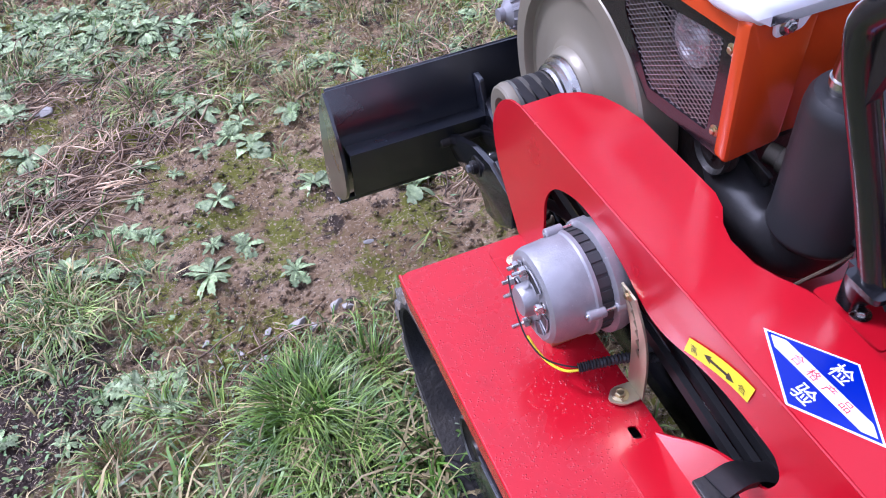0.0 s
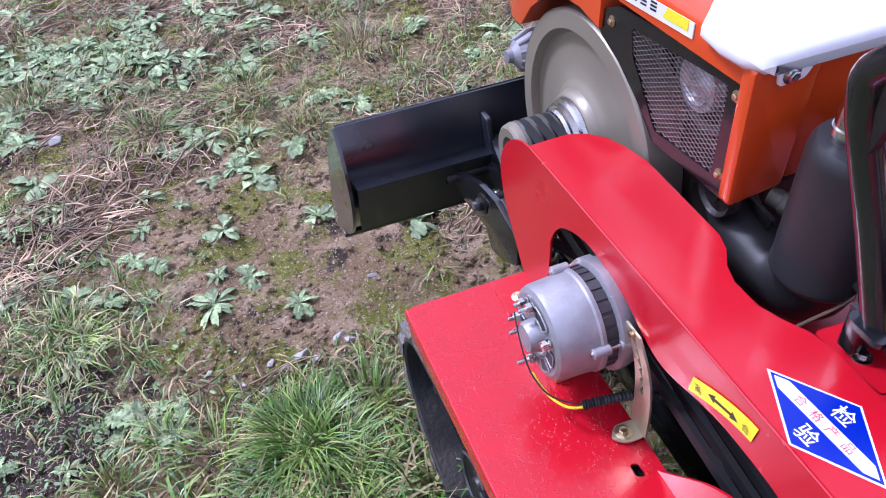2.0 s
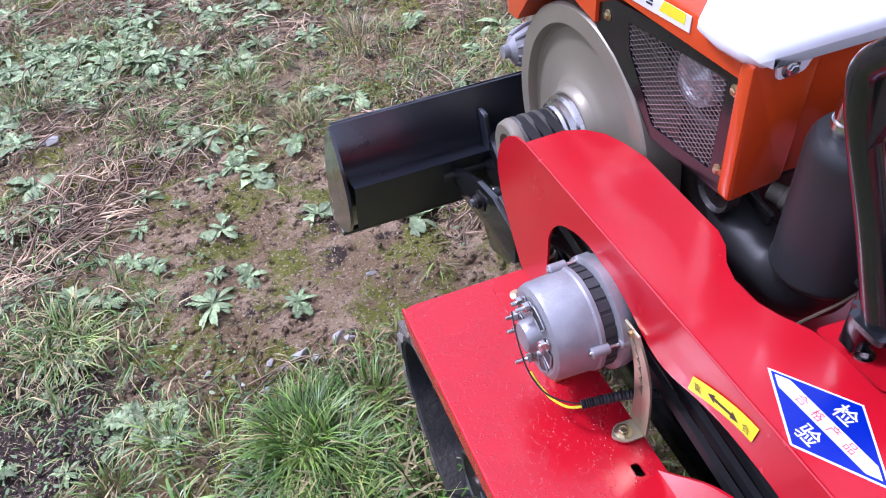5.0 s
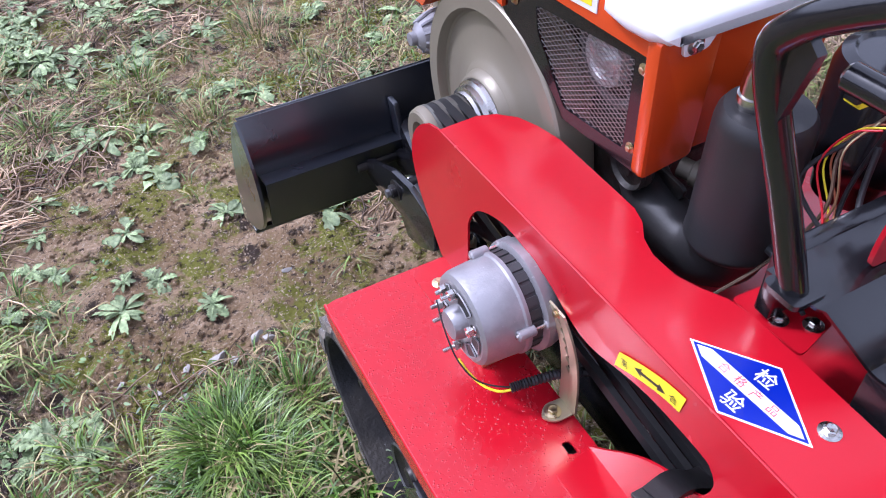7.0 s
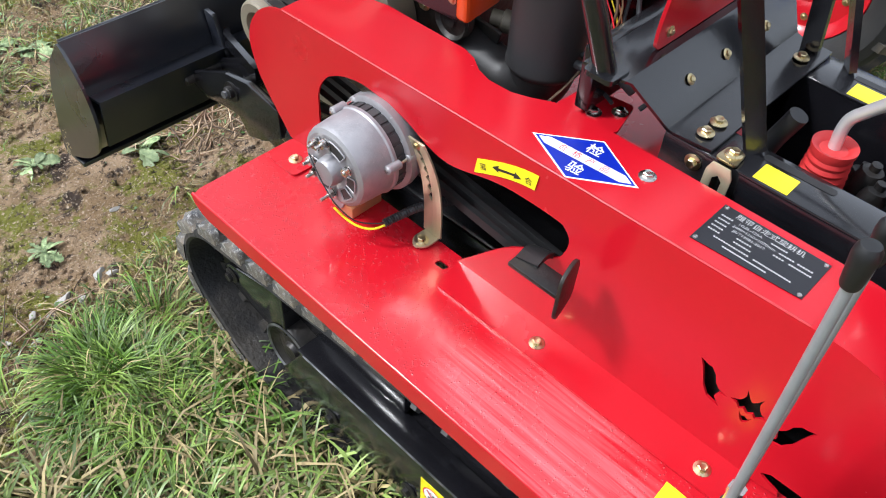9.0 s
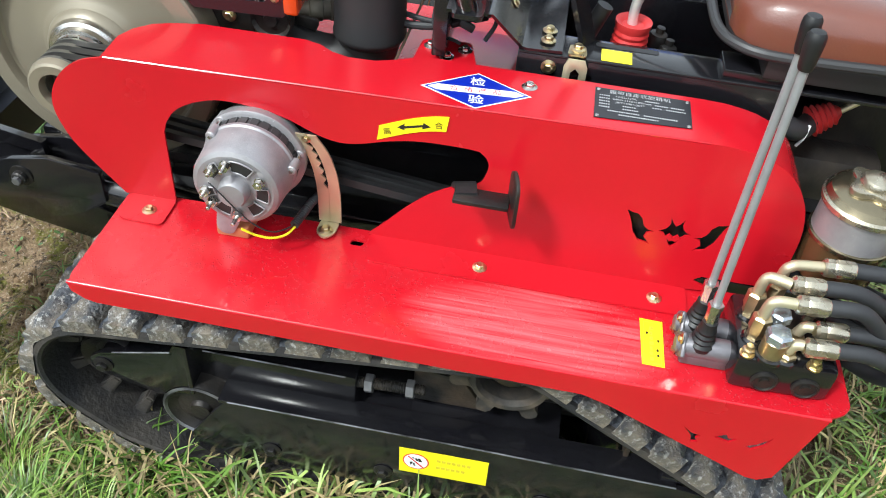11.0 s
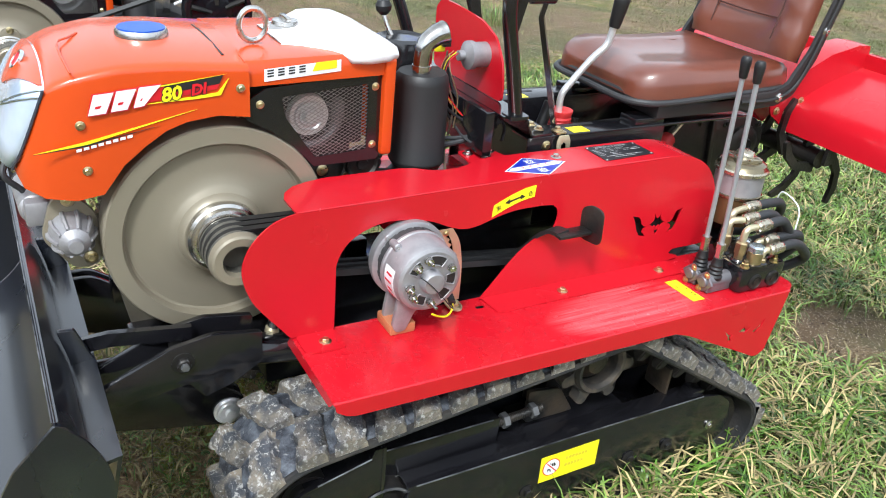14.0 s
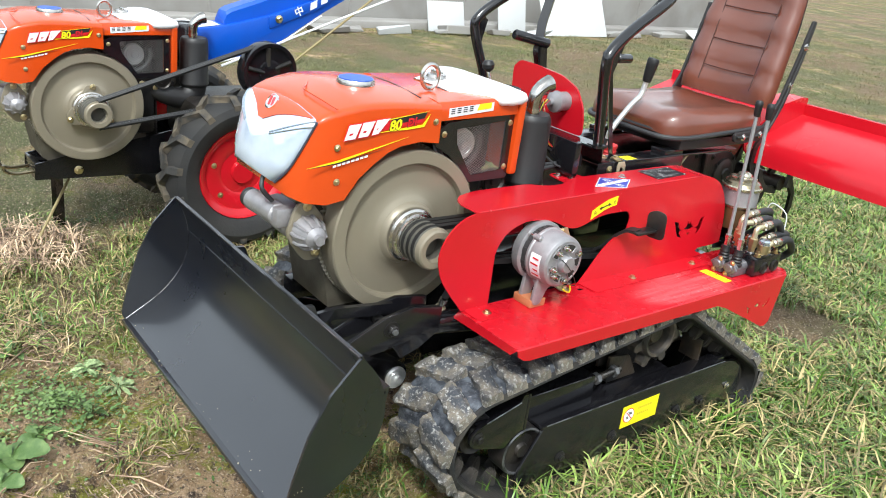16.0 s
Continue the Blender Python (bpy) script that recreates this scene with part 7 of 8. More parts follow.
def tiller(parent):
    prof = [(-0.757, 0.775), (-0.762, 0.80), (-0.768, 0.83), (-0.785, 0.86), (-0.83, 0.89), (-0.93, 0.925), (-1.04, 0.955), (-1.048, 0.958), (-1.05, 1.005)]
    hood = None
    for xa, xb in ((0.325, -0.28), (0.415, 1.02)):
        s = 1 if xa < xb else -1
        sheet_part = part("hood_sheet" if hood else "tiller_hood", sheet([[(xa + (xb - xa) * k / 4, y, z) for k in range(5)] for y, z in prof], 0.005), RED, hood or parent, "" if hood else "red sheet steel rotary tiller hood")
        hood = hood or sheet_part
        arch = [(-0.655, 0.872), (-0.668, 0.835), (-0.70, 0.815), (-0.757, 0.772), (-0.80, 0.83), (-0.93, 0.90), (-1.05, 0.95), (-1.056, 1.03), (-1.0, 1.035), (-0.88, 1.012), (-0.77, 0.96), (-0.70, 0.905)]
        part("hood_side", plate(fillet(arch, 0.015), "x", xa - 0.003, 0.006), RED, hood)
        top = [(-0.655, 0.872), (-0.70, 0.905), (-0.77, 0.96), (-0.88, 1.012), (-1.0, 1.035), (-1.056, 1.03)]
        part("arch_flange", sheet([[(xa, y, z), (xa - s * 0.045, y, z + 0.001)] for y, z in top], 0.004), RED, hood)
        part("rear_flange", box(min(xa, xb), max(xa, xb), -1.075, -1.05, 1.0, 1.006, 0.002), RED, hood)
        for p in ((-0.69, 0.845), (-0.735, 0.835), (-0.79, 0.87)):
            bolt(hood, (xa + s * 0.004, p[0], p[1]), (s, 0, 0), BOLT)
    part("end_plate", plate(fillet([(-0.757, 0.775), (-0.80, 0.85), (-1.05, 0.96), (-1.06, 0.70), (-0.9, 0.62)], 0.02), "x", -0.285, 0.006), RED, hood)
    # final drive case: two round housings in one flat flange
    rim = [(-0.20, 0.72), (-0.196, 0.82), (-0.215, 0.862), (-0.25, 0.892), (-0.294, 0.900), (-0.345, 0.888), (-0.40, 0.876), (-0.47, 0.876), (-0.53, 0.882), (-0.585, 0.868), (-0.622, 0.83), (-0.63, 0.78), (-0.61, 0.73), (-0.56, 0.70), (-0.48, 0.69), (-0.30, 0.68)]
    case = part("final_drive", plate(fillet(rim, 0.02), "x", 0.245, 0.06, bevel=0.006), CASTIRON, parent, "oily black cast final drive case")
    part("case_cover", lathe([(0.02, 0.004), (0.022, 0.0), (0.026, 0.006), (0.05, 0.008), (0.056, 0.012), (0.062, 0.014), (0.066, 0.03)], (0.222, -0.535, 0.788), (9, -0.535, 0.788), 36), CASTIRON, case)
    part("case_rib", plate([(-0.375, 0.884), (-0.392, 0.884), (-0.412, 0.70), (-0.395, 0.70)], "x", 0.228, 0.018, bevel=0.003), CASTIRON, case)
    for yy, zz in ((-0.25, 0.878), (-0.34, 0.874), (-0.45, 0.862), (-0.59, 0.85), (-0.612, 0.76), (-0.46, 0.75), (-0.36, 0.72), (-0.485, 0.822), (-0.515, 0.735)):
        bolt(case, (0.244, yy, zz), (-1, 0, 0), BOLT_DARK)
    case.location = (0.115, -0.08, -0.058)
    part("tiller_case", box(0.41, 0.52, -0.70, -0.40, 0.60, 0.84, 0.03), CASTIRON, parent)
    shaft = part("tiller_shaft", rod((0.20, -0.80, 0.72), (0.58, -0.80, 0.72), 0.03, seg=20), CASTIRON, parent)
    for k in range(15):
        x = 0.15 + k * 0.032
        t = k * 2.4
        bm = plate(fillet([(0.02, 0.0), (0.06, 0.0), (0.05, 0.12), (0.0, 0.2), (-0.06, 0.23), (-0.07, 0.21), (-0.02, 0.17), (0.02, 0.11)], 0.01), "x", 0, 0.008)
        part("tine", moved(bm, Matrix.Translation((x, -0.80, 0.72)) @ Matrix.Rotation(t, 4, "X") @ Matrix.Diagonal((1.6, 0.8, 0.72, 1))), CASTIRON, shaft)
    return hood


dozer_blade(tractor)
motor = engine(tractor)
belts(tractor)
chassis(tractor)
guard_bar(tractor)
seat(tractor)
gear_lever(tractor)
control_valve(tractor)
oil_filter(tractor)
pedal(tractor)
tiller(tractor)

# ---- the second tractor, standing behind ----


def wheel_tractor():
    base = Vector((2.1, 0.9, 0))
    t = thing("walking_tractor", "orange two-wheeled walking tractor with lugged tyres and blue tool box", "tractor", at=base)
    eng = copy_thing(motor, Matrix.Translation((1.935, 0.273, -0.131)))
    eng.parent = t
    eng.matrix_parent_inverse = Matrix.Translation(-base)
    HY, HZ = 1.333, 0.634
    side = [(1.55, 0.388), (0.95, 0.505), (0.42, 0.60), (0.42, 0.30), (0.976, 0.304), (1.553, 0.317)]
    fr = part("frame", plate(fillet(side, 0.008, 2), "x", 2.177, 0.008), BLACK, t, "glossy black channel frame")
    part("frame_side", plate(fillet(side, 0.008, 2), "x", 2.35, 0.008), BLACK, fr)
    slot = fillet([(2.215, 0.03), (2.255, 0.03), (2.255, 0.10), (2.215, 0.10)], 0.012)
    tray = plate([(2.186, 0.0), (2.35, 0.0), (2.35, 0.20), (2.186, 0.20)], "z", 0, 0.006, holes=[slot])
    part("frame_tray", moved(tray, Matrix.Translation((0, 1.551, 0.384)) @ Matrix.Rotation(math.pi + 0.19, 4, "X") @ Matrix.Scale(-1, 4, (0, 0, 1))), BLACK, fr)
    part("frame_floor", box(2.185, 2.35, 0.42, 1.54, 0.318, 0.326, 0.003), BLACK, fr)
    part("frame_end", box(2.185, 2.35, 1.542, 1.549, 0.319, 0.386, 0.002), BLACK, fr)
    for x in (2.20, 2.29):
        part("hook", tube([(x, 1.55, 0.35), (x, 1.62, 0.345), (x, 1.66, 0.36), (x, 1.665, 0.385)], 0.007, 10), GOLD, fr)
    bolt(fr, (2.176, 1.375, 0.349), (-1, 0, 0), BOLT_L)
    for dx in (0.0, 0.09):
        part("stand_leg", tube([(2.25 + dx, 1.44, 0.33), (2.33 + dx, 1.42, 0.17), (2.42 + dx, 1.40, 0.0)], 0.012, n=0, flat=(0.03, 0.012)), BLACK, fr)
    part("stand_link", rod((2.15, 1.56, 0.06), (2.33, 1.36, 0.30), 0.006, seg=10), DRYGRASS, fr)
    # three-armed flange behind the belt pulley
    arms = []
    for k in range(3):
        for da, rr in ((-52, 0.066), (-13, 0.104), (13, 0.104), (52, 0.066)):
            u = radians(95 + 120 * k + da)
            arms.append((HY + rr * math.cos(u), HZ + rr * math.sin(u)))
    flange = part("hub_flange", plate(fillet(arms, 0.012), "x", 2.099, 0.009, bevel=0.002), KHAKI, t, "khaki three-armed pulley flange")
    for k in range(3):
        u = radians(95 + 120 * k)
        bolt(flange, (2.099, HY + 0.094 * math.cos(u), HZ + 0.094 * math.sin(u)), (-1, 0, 0), BOLT)
    # driven pulley and belts
    PY, PZ = 0.585, 0.805
    prof = [(0.02, 0), (0.05, 0.004), (0.055, 0.012), (0.105, 0.014), (0.115, 0.0), (0.13, 0.0), (0.132, 0.004), (0.132, 0.07), (0.02, 0.075)]
    pul = part("driven_pulley", lathe(prof, (1.97, PY, PZ), (9, PY, PZ), 48), BLACK, t)
    for k in range(5):
        a = 2 * math.pi * k / 5
        part("pulley_spoke", tube([(1.978, PY + 0.03 * math.cos(a), PZ + 0.03 * math.sin(a)), (1.978, PY + 0.11 * math.cos(a + 0.2), PZ + 0.11 * math.sin(a + 0.2))], 0.01, 8, 0), CASTIRON, pul)
    for x in (2.0, 2.022):
        for s in (1, -1):
            a = Vector((HY, HZ + s * 0.056)); b = Vector((PY, PZ + s * 0.128))
            part("drive_belt", tube([(x, a.x, a.y), (x, b.x, b.y)], 0.009, 6, 0), GRIP, pul)
    part("gear_casing", box(2.02, 2.4, 0.45, 0.92, 0.45, 0.66, 0.04), CASTIRON, t)
    # wheel
    for wx in (1.86, 2.62):
        wy, wz, r = 0.735, 0.365, 0.35
        tyre = part("wheel", lathe([(0.21, 0.03), (0.24, 0.0), (0.29, -0.012), (r - 0.03, 0.0), (r - 0.012, 0.03), (r - 0.008, 0.09), (r - 0.012, 0.15), (r - 0.03, 0.18), (0.29, 0.192), (0.24, 0.18), (0.21, 0.15)], (wx, wy, wz), (9, wy, wz), 64, caps=False), TYRE, t, "black agricultural tyre with muddy bar lugs")
        part("rim", lathe([(0.0, 0.045), (0.05, 0.045), (0.055, 0.06), (0.10, 0.062), (0.12, 0.05), (0.175, 0.048), (0.19, 0.03), (0.212, 0.02), (0.217, 0.028), (0.212, 0.04), (0.0, 0.09)], (wx, wy, wz), (9, wy, wz), 48), RED, tyre, "red pressed steel rim")
        for k in range(6):
            a = 2 * math.pi * k / 6 + 0.3
            bolt(tyre, (wx + 0.05, wy + 0.145 * math.cos(a), wz + 0.145 * math.sin(a)), (-1, 0, 0), BOLT)
        for k in range(30):
            a = 2 * math.pi * k / 30
            lug = bmesh.new()
            s = 1 if k % 2 else -1
            lo = [(-0.006 if s > 0 else 0.186, -0.03, -0.035), (-0.006 if s > 0 else 0.186, 0.005, -0.035), (0.03 if s > 0 else 0.15, -0.03, 0), (0.03 if s > 0 else 0.15, 0.006, 0), (0.105 if s > 0 else 0.075, 0.05, 0), (0.105 if s > 0 else 0.075, 0.085, 0)]
            vs = []
            for h in (-0.004, 0.026):
                vs.append([lug.verts.new((x, y * (0.85 if h > 0 else 1), z + h)) for x, y, z in lo])
            for q in vs:
                lug.faces.new((q[0], q[1], q[3], q[2]))
                lug.faces.new((q[2], q[3], q[5], q[4]))
            for i, j in ((0, 1), (1, 3), (3, 5), (5, 4), (4, 2), (2, 0)):
                lug.faces.new((vs[0][i], vs[0][j], vs[1][j], vs[1][i]))
            m4 = Matrix.Translation((wx, wy, wz)) @ Matrix.Rotation(a, 4, "X") @ Matrix.Translation((0, 0, r - 0.012))
            part("tyre_lug", moved(lug, m4), LUGMUD, tyre)
    # blue tool box leaning back, with poles
    side = [(0.81, 0.945), (0.784, 0.793), (0.69, 0.797), (0.444, 0.850), (0.167, 1.025), (-0.127, 1.19), (-0.5, 1.39), (-0.5, 1.50), (-0.127, 1.28), (0.12, 1.115), (0.45, 1.01), (0.66, 0.962)]
    tool = part("tool_box", plate(fillet(side, 0.012), "x", 2.28, 0.15, bevel=0.006), BLUEPAINT, t, "blue sheet metal tool box with white lettering", angle=25)
    ridge = [[(x, y, z) for x, z in ((2.30, zb), (2.304, zt - 0.015), (2.318, zt), (2.395, zt), (2.408, zt - 0.015), (2.412, zb))] for y, zb, zt in ((0.668, 0.955, 0.99), (0.655, 0.955, 1.02), (0.63, 0.96, 1.035), (0.45, 1.0, 1.095), (0.12, 1.10, 1.20), (-0.127, 1.26, 1.35), (-0.5, 1.48, 1.57))]
    part("box_ridge", loft(ridge), BLUEPAINT, tool, angle=25)
    # black sheet on the closed front, for the shaded inside of the box
    part("box_opening", plate(fillet([(2.295, 0.812), (2.415, 0.812), (2.415, 0.925), (2.295, 0.925)], 0.01), "y", 0.807, 0.003), INK, tool)
    part("label", moved(plate([(2.295, 0.795), (2.40, 0.795), (2.40, 0.69), (2.295, 0.69)], "z", 0, 0.0012), Matrix.Translation((0, 0.81, 0.9475)) @ Matrix.Rotation(-0.113, 4, "X") @ Matrix.Translation((0, -0.81, 0))), STICKER, tool)
    brace = part("brace_plate", plate(fillet([(0.455, 1.008), (0.45, 0.952), (0.20, 1.045), (0.10, 1.105), (0.12, 1.125)], 0.012), "x", 2.272, 0.008, bevel=0.002), BLUEPAINT, tool)
    bolt(brace, (2.271, 0.402, 0.998), (-1, 0, 0), BOLT_L)
    side_pose = Matrix(((0, 0, -1, 0), (-1, 0, 0, 0), (0, 1, 0, 0), (0, 0, 0, 1)))
    words("中", 0.05, STICKER, Matrix.Translation((2.2705, 0.295, 1.035)) @ side_pose @ pose(0, 0, 0, 0, 0, 24), brace, bold=0.001)
    for k in range(4):
        y, z = 0.235 - 0.058 * k, 1.044 + 0.028 * k
        part("lettering_bar", plate([(y, z), (y - 0.036, z + 0.016), (y - 0.036, z + 0.052), (y, z + 0.036)], "x", 2.2706, 0.001), STICKER, brace)
    part("edge_stripe", tube([(2.277, 0.693, 0.795), (2.277, 0.444, 0.846), (2.277, 0.167, 1.02)], 0.004, 8, 0), STICKER, tool)
    part("pole", rod((2.25, 0.70, 0.78), (2.25, -0.55, 1.24), 0.006, seg=10), STICKER, tool)
    part("pole", rod((2.2, 0.36, 0.80), (2.3, -0.35, 1.26), 0.006, seg=10), DRYGRASS, tool)
    return t


wheel_tractor()

# ---- wall, boards and track behind ----
wall = part("wall_back", box(8.6, 8.85, -14.0, 4.0, -0.05, 1.3, 0.02), CONCRETE)
tagged(wall, "weathered pale grey concrete boundary wall", "wall", kind="structure")
for k in range(9):
    put("wall_joint", part("tmp_joint", box(8.592, 8.602, -13.9 + k * 2, -13.86 + k * 2, 0.0, 1.3, 0.002), CONCRETE).data, wall)
    bpy.data.objects.remove(bpy.data.objects["tmp_joint"])
footing = part("footing", box(8.25, 8.6, -14.0, 4.0, -0.05, 0.1, 0.02), CONCRETE, wall)


def board(y0, y1, height, lean, label):
    bm = box(-0.02, 0.0, y0, y1, 0, height, 0.004)
    ob = part("board", moved(bm, Matrix.Translation((8.25 - lean, 0, 0.0)) @ Matrix.Rotation(math.atan2(lean, height), 4, "Y")), BOARD)
    return tagged(ob, label, "board", "boards against the wall")


board(-5.55, -4.9, 0.42, 0.12, "short white board leaning on the pale wall")
board(-6.75, -6.2, 0.55, 0.12, "narrow white board leaning on the pale wall")
board(-8.35, -6.95, 0.75, 0.36, "large white panel leaning on the pale wall")
board(-11.6, -10.4, 0.3, 0.6, "low white board lying by the wall")



def rubble(y, s, seed):
    """One broken block of pale masonry at the foot of the wall."""
    r = random.Random(seed)
    bm = box(-0.16 * s, 0.16 * s, -0.34 * s, 0.34 * s, 0, 0.15 * s, 0)
    for v in bm.verts:
        v.co += Vector((r.uniform(-0.06, 0.06), r.uniform(-0.14, 0.14), r.uniform(-0.08, 0.03) if v.co.z > 0 else 0)) * s
    bmesh.ops.bevel(bm, geom=bm.edges[:], offset=0.018 * s, segments=1, affect="EDGES")
    ob = part("rubble_block", moved(bm, Matrix.Rotation(r.uniform(-0.3, 0.3), 4, "Z")), BOARD if r.random() < 0.45 else CONCRETE, angle=25)
    ob.location = (8.05 - r.uniform(0, 0.16), y, 0)
    return tagged(ob, "broken pale masonry block at the wall foot", "block", "rubble along the wall")


for k in range(26):
    rubble(3.2 - k * 0.62 + 0.2 * math.sin(k * 2.3), 0.35 + 0.4 * abs(math.sin(k * 1.7)), k + 40)

# ---- grass, weeds and stones ----


def blades(name, mat, spots, label, seed):
    """Grass as many thin bent blades; spots: (x, y, height, width, lean, direction)."""
    rng = np.random.RandomState(seed)
    s = np.array(spots, np.float64)
    n = len(s)
    base = np.stack([s[:, 0], s[:, 1], [ground_height(x, y) - 0.004 for x, y in s[:, :2]]], 1)
    d = np.stack([np.cos(s[:, 5]), np.sin(s[:, 5]), np.zeros(n)], 1)
    side_turn = s[:, 5] + np.pi / 2 + rng.uniform(-0.9, 0.9, n)
    w = np.stack([np.cos(side_turn), np.sin(side_turn), np.zeros(n)], 1) * s[:, 3:4] / 2
    verts = np.zeros((n, 7, 3))
    for k, (t, f) in enumerate(((0, 0.8), (0.4, 1.0), (0.75, 0.7))):
        bend = s[:, 4] * t * (0.55 + 0.75 * t)
        c = base + d * (s[:, 2] * np.sin(bend) * t)[:, None]
        c[:, 2] += s[:, 2] * np.cos(bend) * t
        verts[:, 2 * k], verts[:, 2 * k + 1] = c - w * f, c + w * f
    bend = s[:, 4] * 1.3
    tip = base + d * (s[:, 2] * np.sin(bend))[:, None]
    tip[:, 2] += s[:, 2] * np.cos(bend)
    tip[:, 2] = np.maximum(tip[:, 2], base[:, 2] + 0.006)
    verts[:, 6] = tip
    one = np.array([(0, 1, 3), (0, 3, 2), (2, 3, 5), (2, 5, 4), (4, 5, 6)])
    tris = (one[None] + 7 * np.arange(n)[:, None, None]).reshape(-1, 3)
    me = mesh_of(name, verts.reshape(-1, 3), tris, mat)
    me.shade_smooth()
    return tagged(put(name, me), label, "grass", kind="stuff")


def on_machine(x, y):
    return (-0.15 < x < 0.06 or 0.68 < x < 0.9) and -0.3 < y < 1.08


def grassy(x, y):
    """How much grass grows here, 0 to 1."""
    n = 0.5 + 0.9 * noise.noise(Vector((x * 0.9, y * 0.9, 11))) + 0.5 * noise.noise(Vector((x * 3.2, y * 3.2, 5)))
    g = 0.45 + 0.6 * n
    soil = math.exp(-(((x + 0.35) / 0.75) ** 2 + ((y - 2.0) / 0.75) ** 2))
    bare = math.exp(-(((x - 0.65) / 0.5) ** 2 + ((y - 1.6) / 0.35) ** 2))
    bare2 = math.exp(-(((x + 0.25) / 0.28) ** 2 + ((y - 1.55) / 0.25) ** 2))
    g -= 1.25 * soil + 0.9 * bare + 0.8 * bare2
    if y > 2.4:
        g -= 0.35
    if x < 0.0 and y < 1.15:
        g += 0.35
    if 0.1 < x < 0.65 and 0.0 < y < 1.3:
        g -= 0.6
    return max(0.0, min(1.0, g))


def trodden(x, y):
    """The small bare patch worn into the grass behind the track, 0 to 1."""
    return min(1.0, 1.7 * math.exp(-(((x - 0.13) / 0.24) ** 2 + ((y + 1.22) / 0.30) ** 2)))


rng = random.Random(7)
green, dry, stems, field, tussock = [], [], [], [], []


def tuft(x, y, n, height, spread, dry_share, upright=0.5, width=0.0042, into=None):
    for _ in range(n):
        a = rng.uniform(0, 2 * math.pi)
        r = spread * math.sqrt(rng.random())
        h = height * rng.uniform(0.45, 1.1)
        lean = min(1.35, rng.gauss(0.45 + 0.5 * (1 - upright), 0.3) + 0.35 * r / max(spread, 1e-3))
        bx, by = x + r * 0.6 * math.cos(a), y + r * 0.6 * math.sin(a)
        if on_machine(bx, by):
            continue
        (into if into is not None else dry if rng.random() < dry_share else green).append((bx, by, h, width * rng.uniform(0.6, 1.3), max(0.05, lean), a + rng.gauss(0, 0.5)))


# the field close by, then farther off with larger blades
for _ in range(6800):
    x, y = rng.uniform(-1.9, 2.2), rng.uniform(-1.7, 3.4)
    g = grassy(x, y) * (1 - trodden(x, y))
    if x < -0.55 and y > 1.12 or y > 2.3:
        g *= 0.22
    if rng.random() < g:
        left = x < 0.1 and y < 1.0
        tuft(x, y, int(5 + 11 * g), 0.05 + 0.07 * g + (0.06 if left else 0), 0.05, 0.42 if left else 0.5, 0.2, 0.0074 if left else 0.0048)
for _ in range(17000):
    x, y = rng.uniform(1.4, 8.3), rng.uniform(-9.0, 4.5)
    if rng.random() < grassy(x, y) * 0.9:
        tuft(x, y, 9, 0.045, 0.11, 0.45, 0.1, 0.0055, field if x > 2.6 else None)
for _ in range(9000):
    x, y = rng.uniform(-1.3, 3.6), rng.uniform(-4.5, -0.5)
    if rng.random() < (0.35 + grassy(x, y)) * (1 - trodden(x, y)):
        tuft(x, y, 10, 0.115, 0.065, 0.27, 0.15, 0.0072)
for _ in range(9000):
    x, y = rng.uniform(-1.0, 9.0), rng.uniform(-17.0, -4.5)
    if rng.random() < 0.1 + grassy(x, y):
        tuft(x, y, 8, 0.055, 0.15, 0.45, 0.1, 0.007, field)
# thin flat strands among the weeds
for _ in range(1700):
    x, y = rng.uniform(-1.8, 0.9), rng.uniform(1.2, 4.2)
    if noise.noise(Vector((x * 2.1, y * 2.1, 31))) + 0.5 * noise.noise(Vector((x * 7, y * 7, 3))) + (0.15 if y > 2.5 or x < -0.7 else -0.3) > 0.1:
        tuft(x, y, 8, 0.09, 0.06, 0.38, 0.0, 0.0038)
for _ in range(900):
    x, y = rng.uniform(-1.5, -0.2), rng.uniform(-0.4, 1.12)
    tuft(x, y, 8, 0.13, 0.05, 0.36, 0.1, 0.0074)
# low sprawling grass beside the bare soil
for _ in range(70):
    tuft(rng.gauss(-0.92, 0.12), rng.gauss(1.74, 0.08), 7, 0.10, 0.05, 0.4, 0.0, 0.0045)
# the worn strip between the blade and the track
for _ in range(420):
    tuft(rng.uniform(-0.4, 0.75), rng.uniform(0.98, 1.42), 8, 0.06, 0.05, 0.55, 0.2, 0.004)


def clump(cx, cy, n, length, radius, dry_share=0.08, width=0.0034):
    """A dense tussock whose blades arch outwards from its foot."""
    for _ in range(n):
        a, u = rng.uniform(0, 2 * math.pi), math.sqrt(rng.random())
        lean = 0.1 + 0.8 * u + abs(rng.gauss(0, 0.25))
        spot = (cx + radius * u * math.cos(a), cy + radius * u * math.sin(a), length * rng.uniform(0.55, 1.1), width * rng.uniform(0.6, 1.25), max(0.05, min(1.3, lean)), a + rng.gauss(0, 0.45))
        (dry if rng.random() < dry_share else tussock if cx < 0 and cy < 1.4 else green).append(spot)


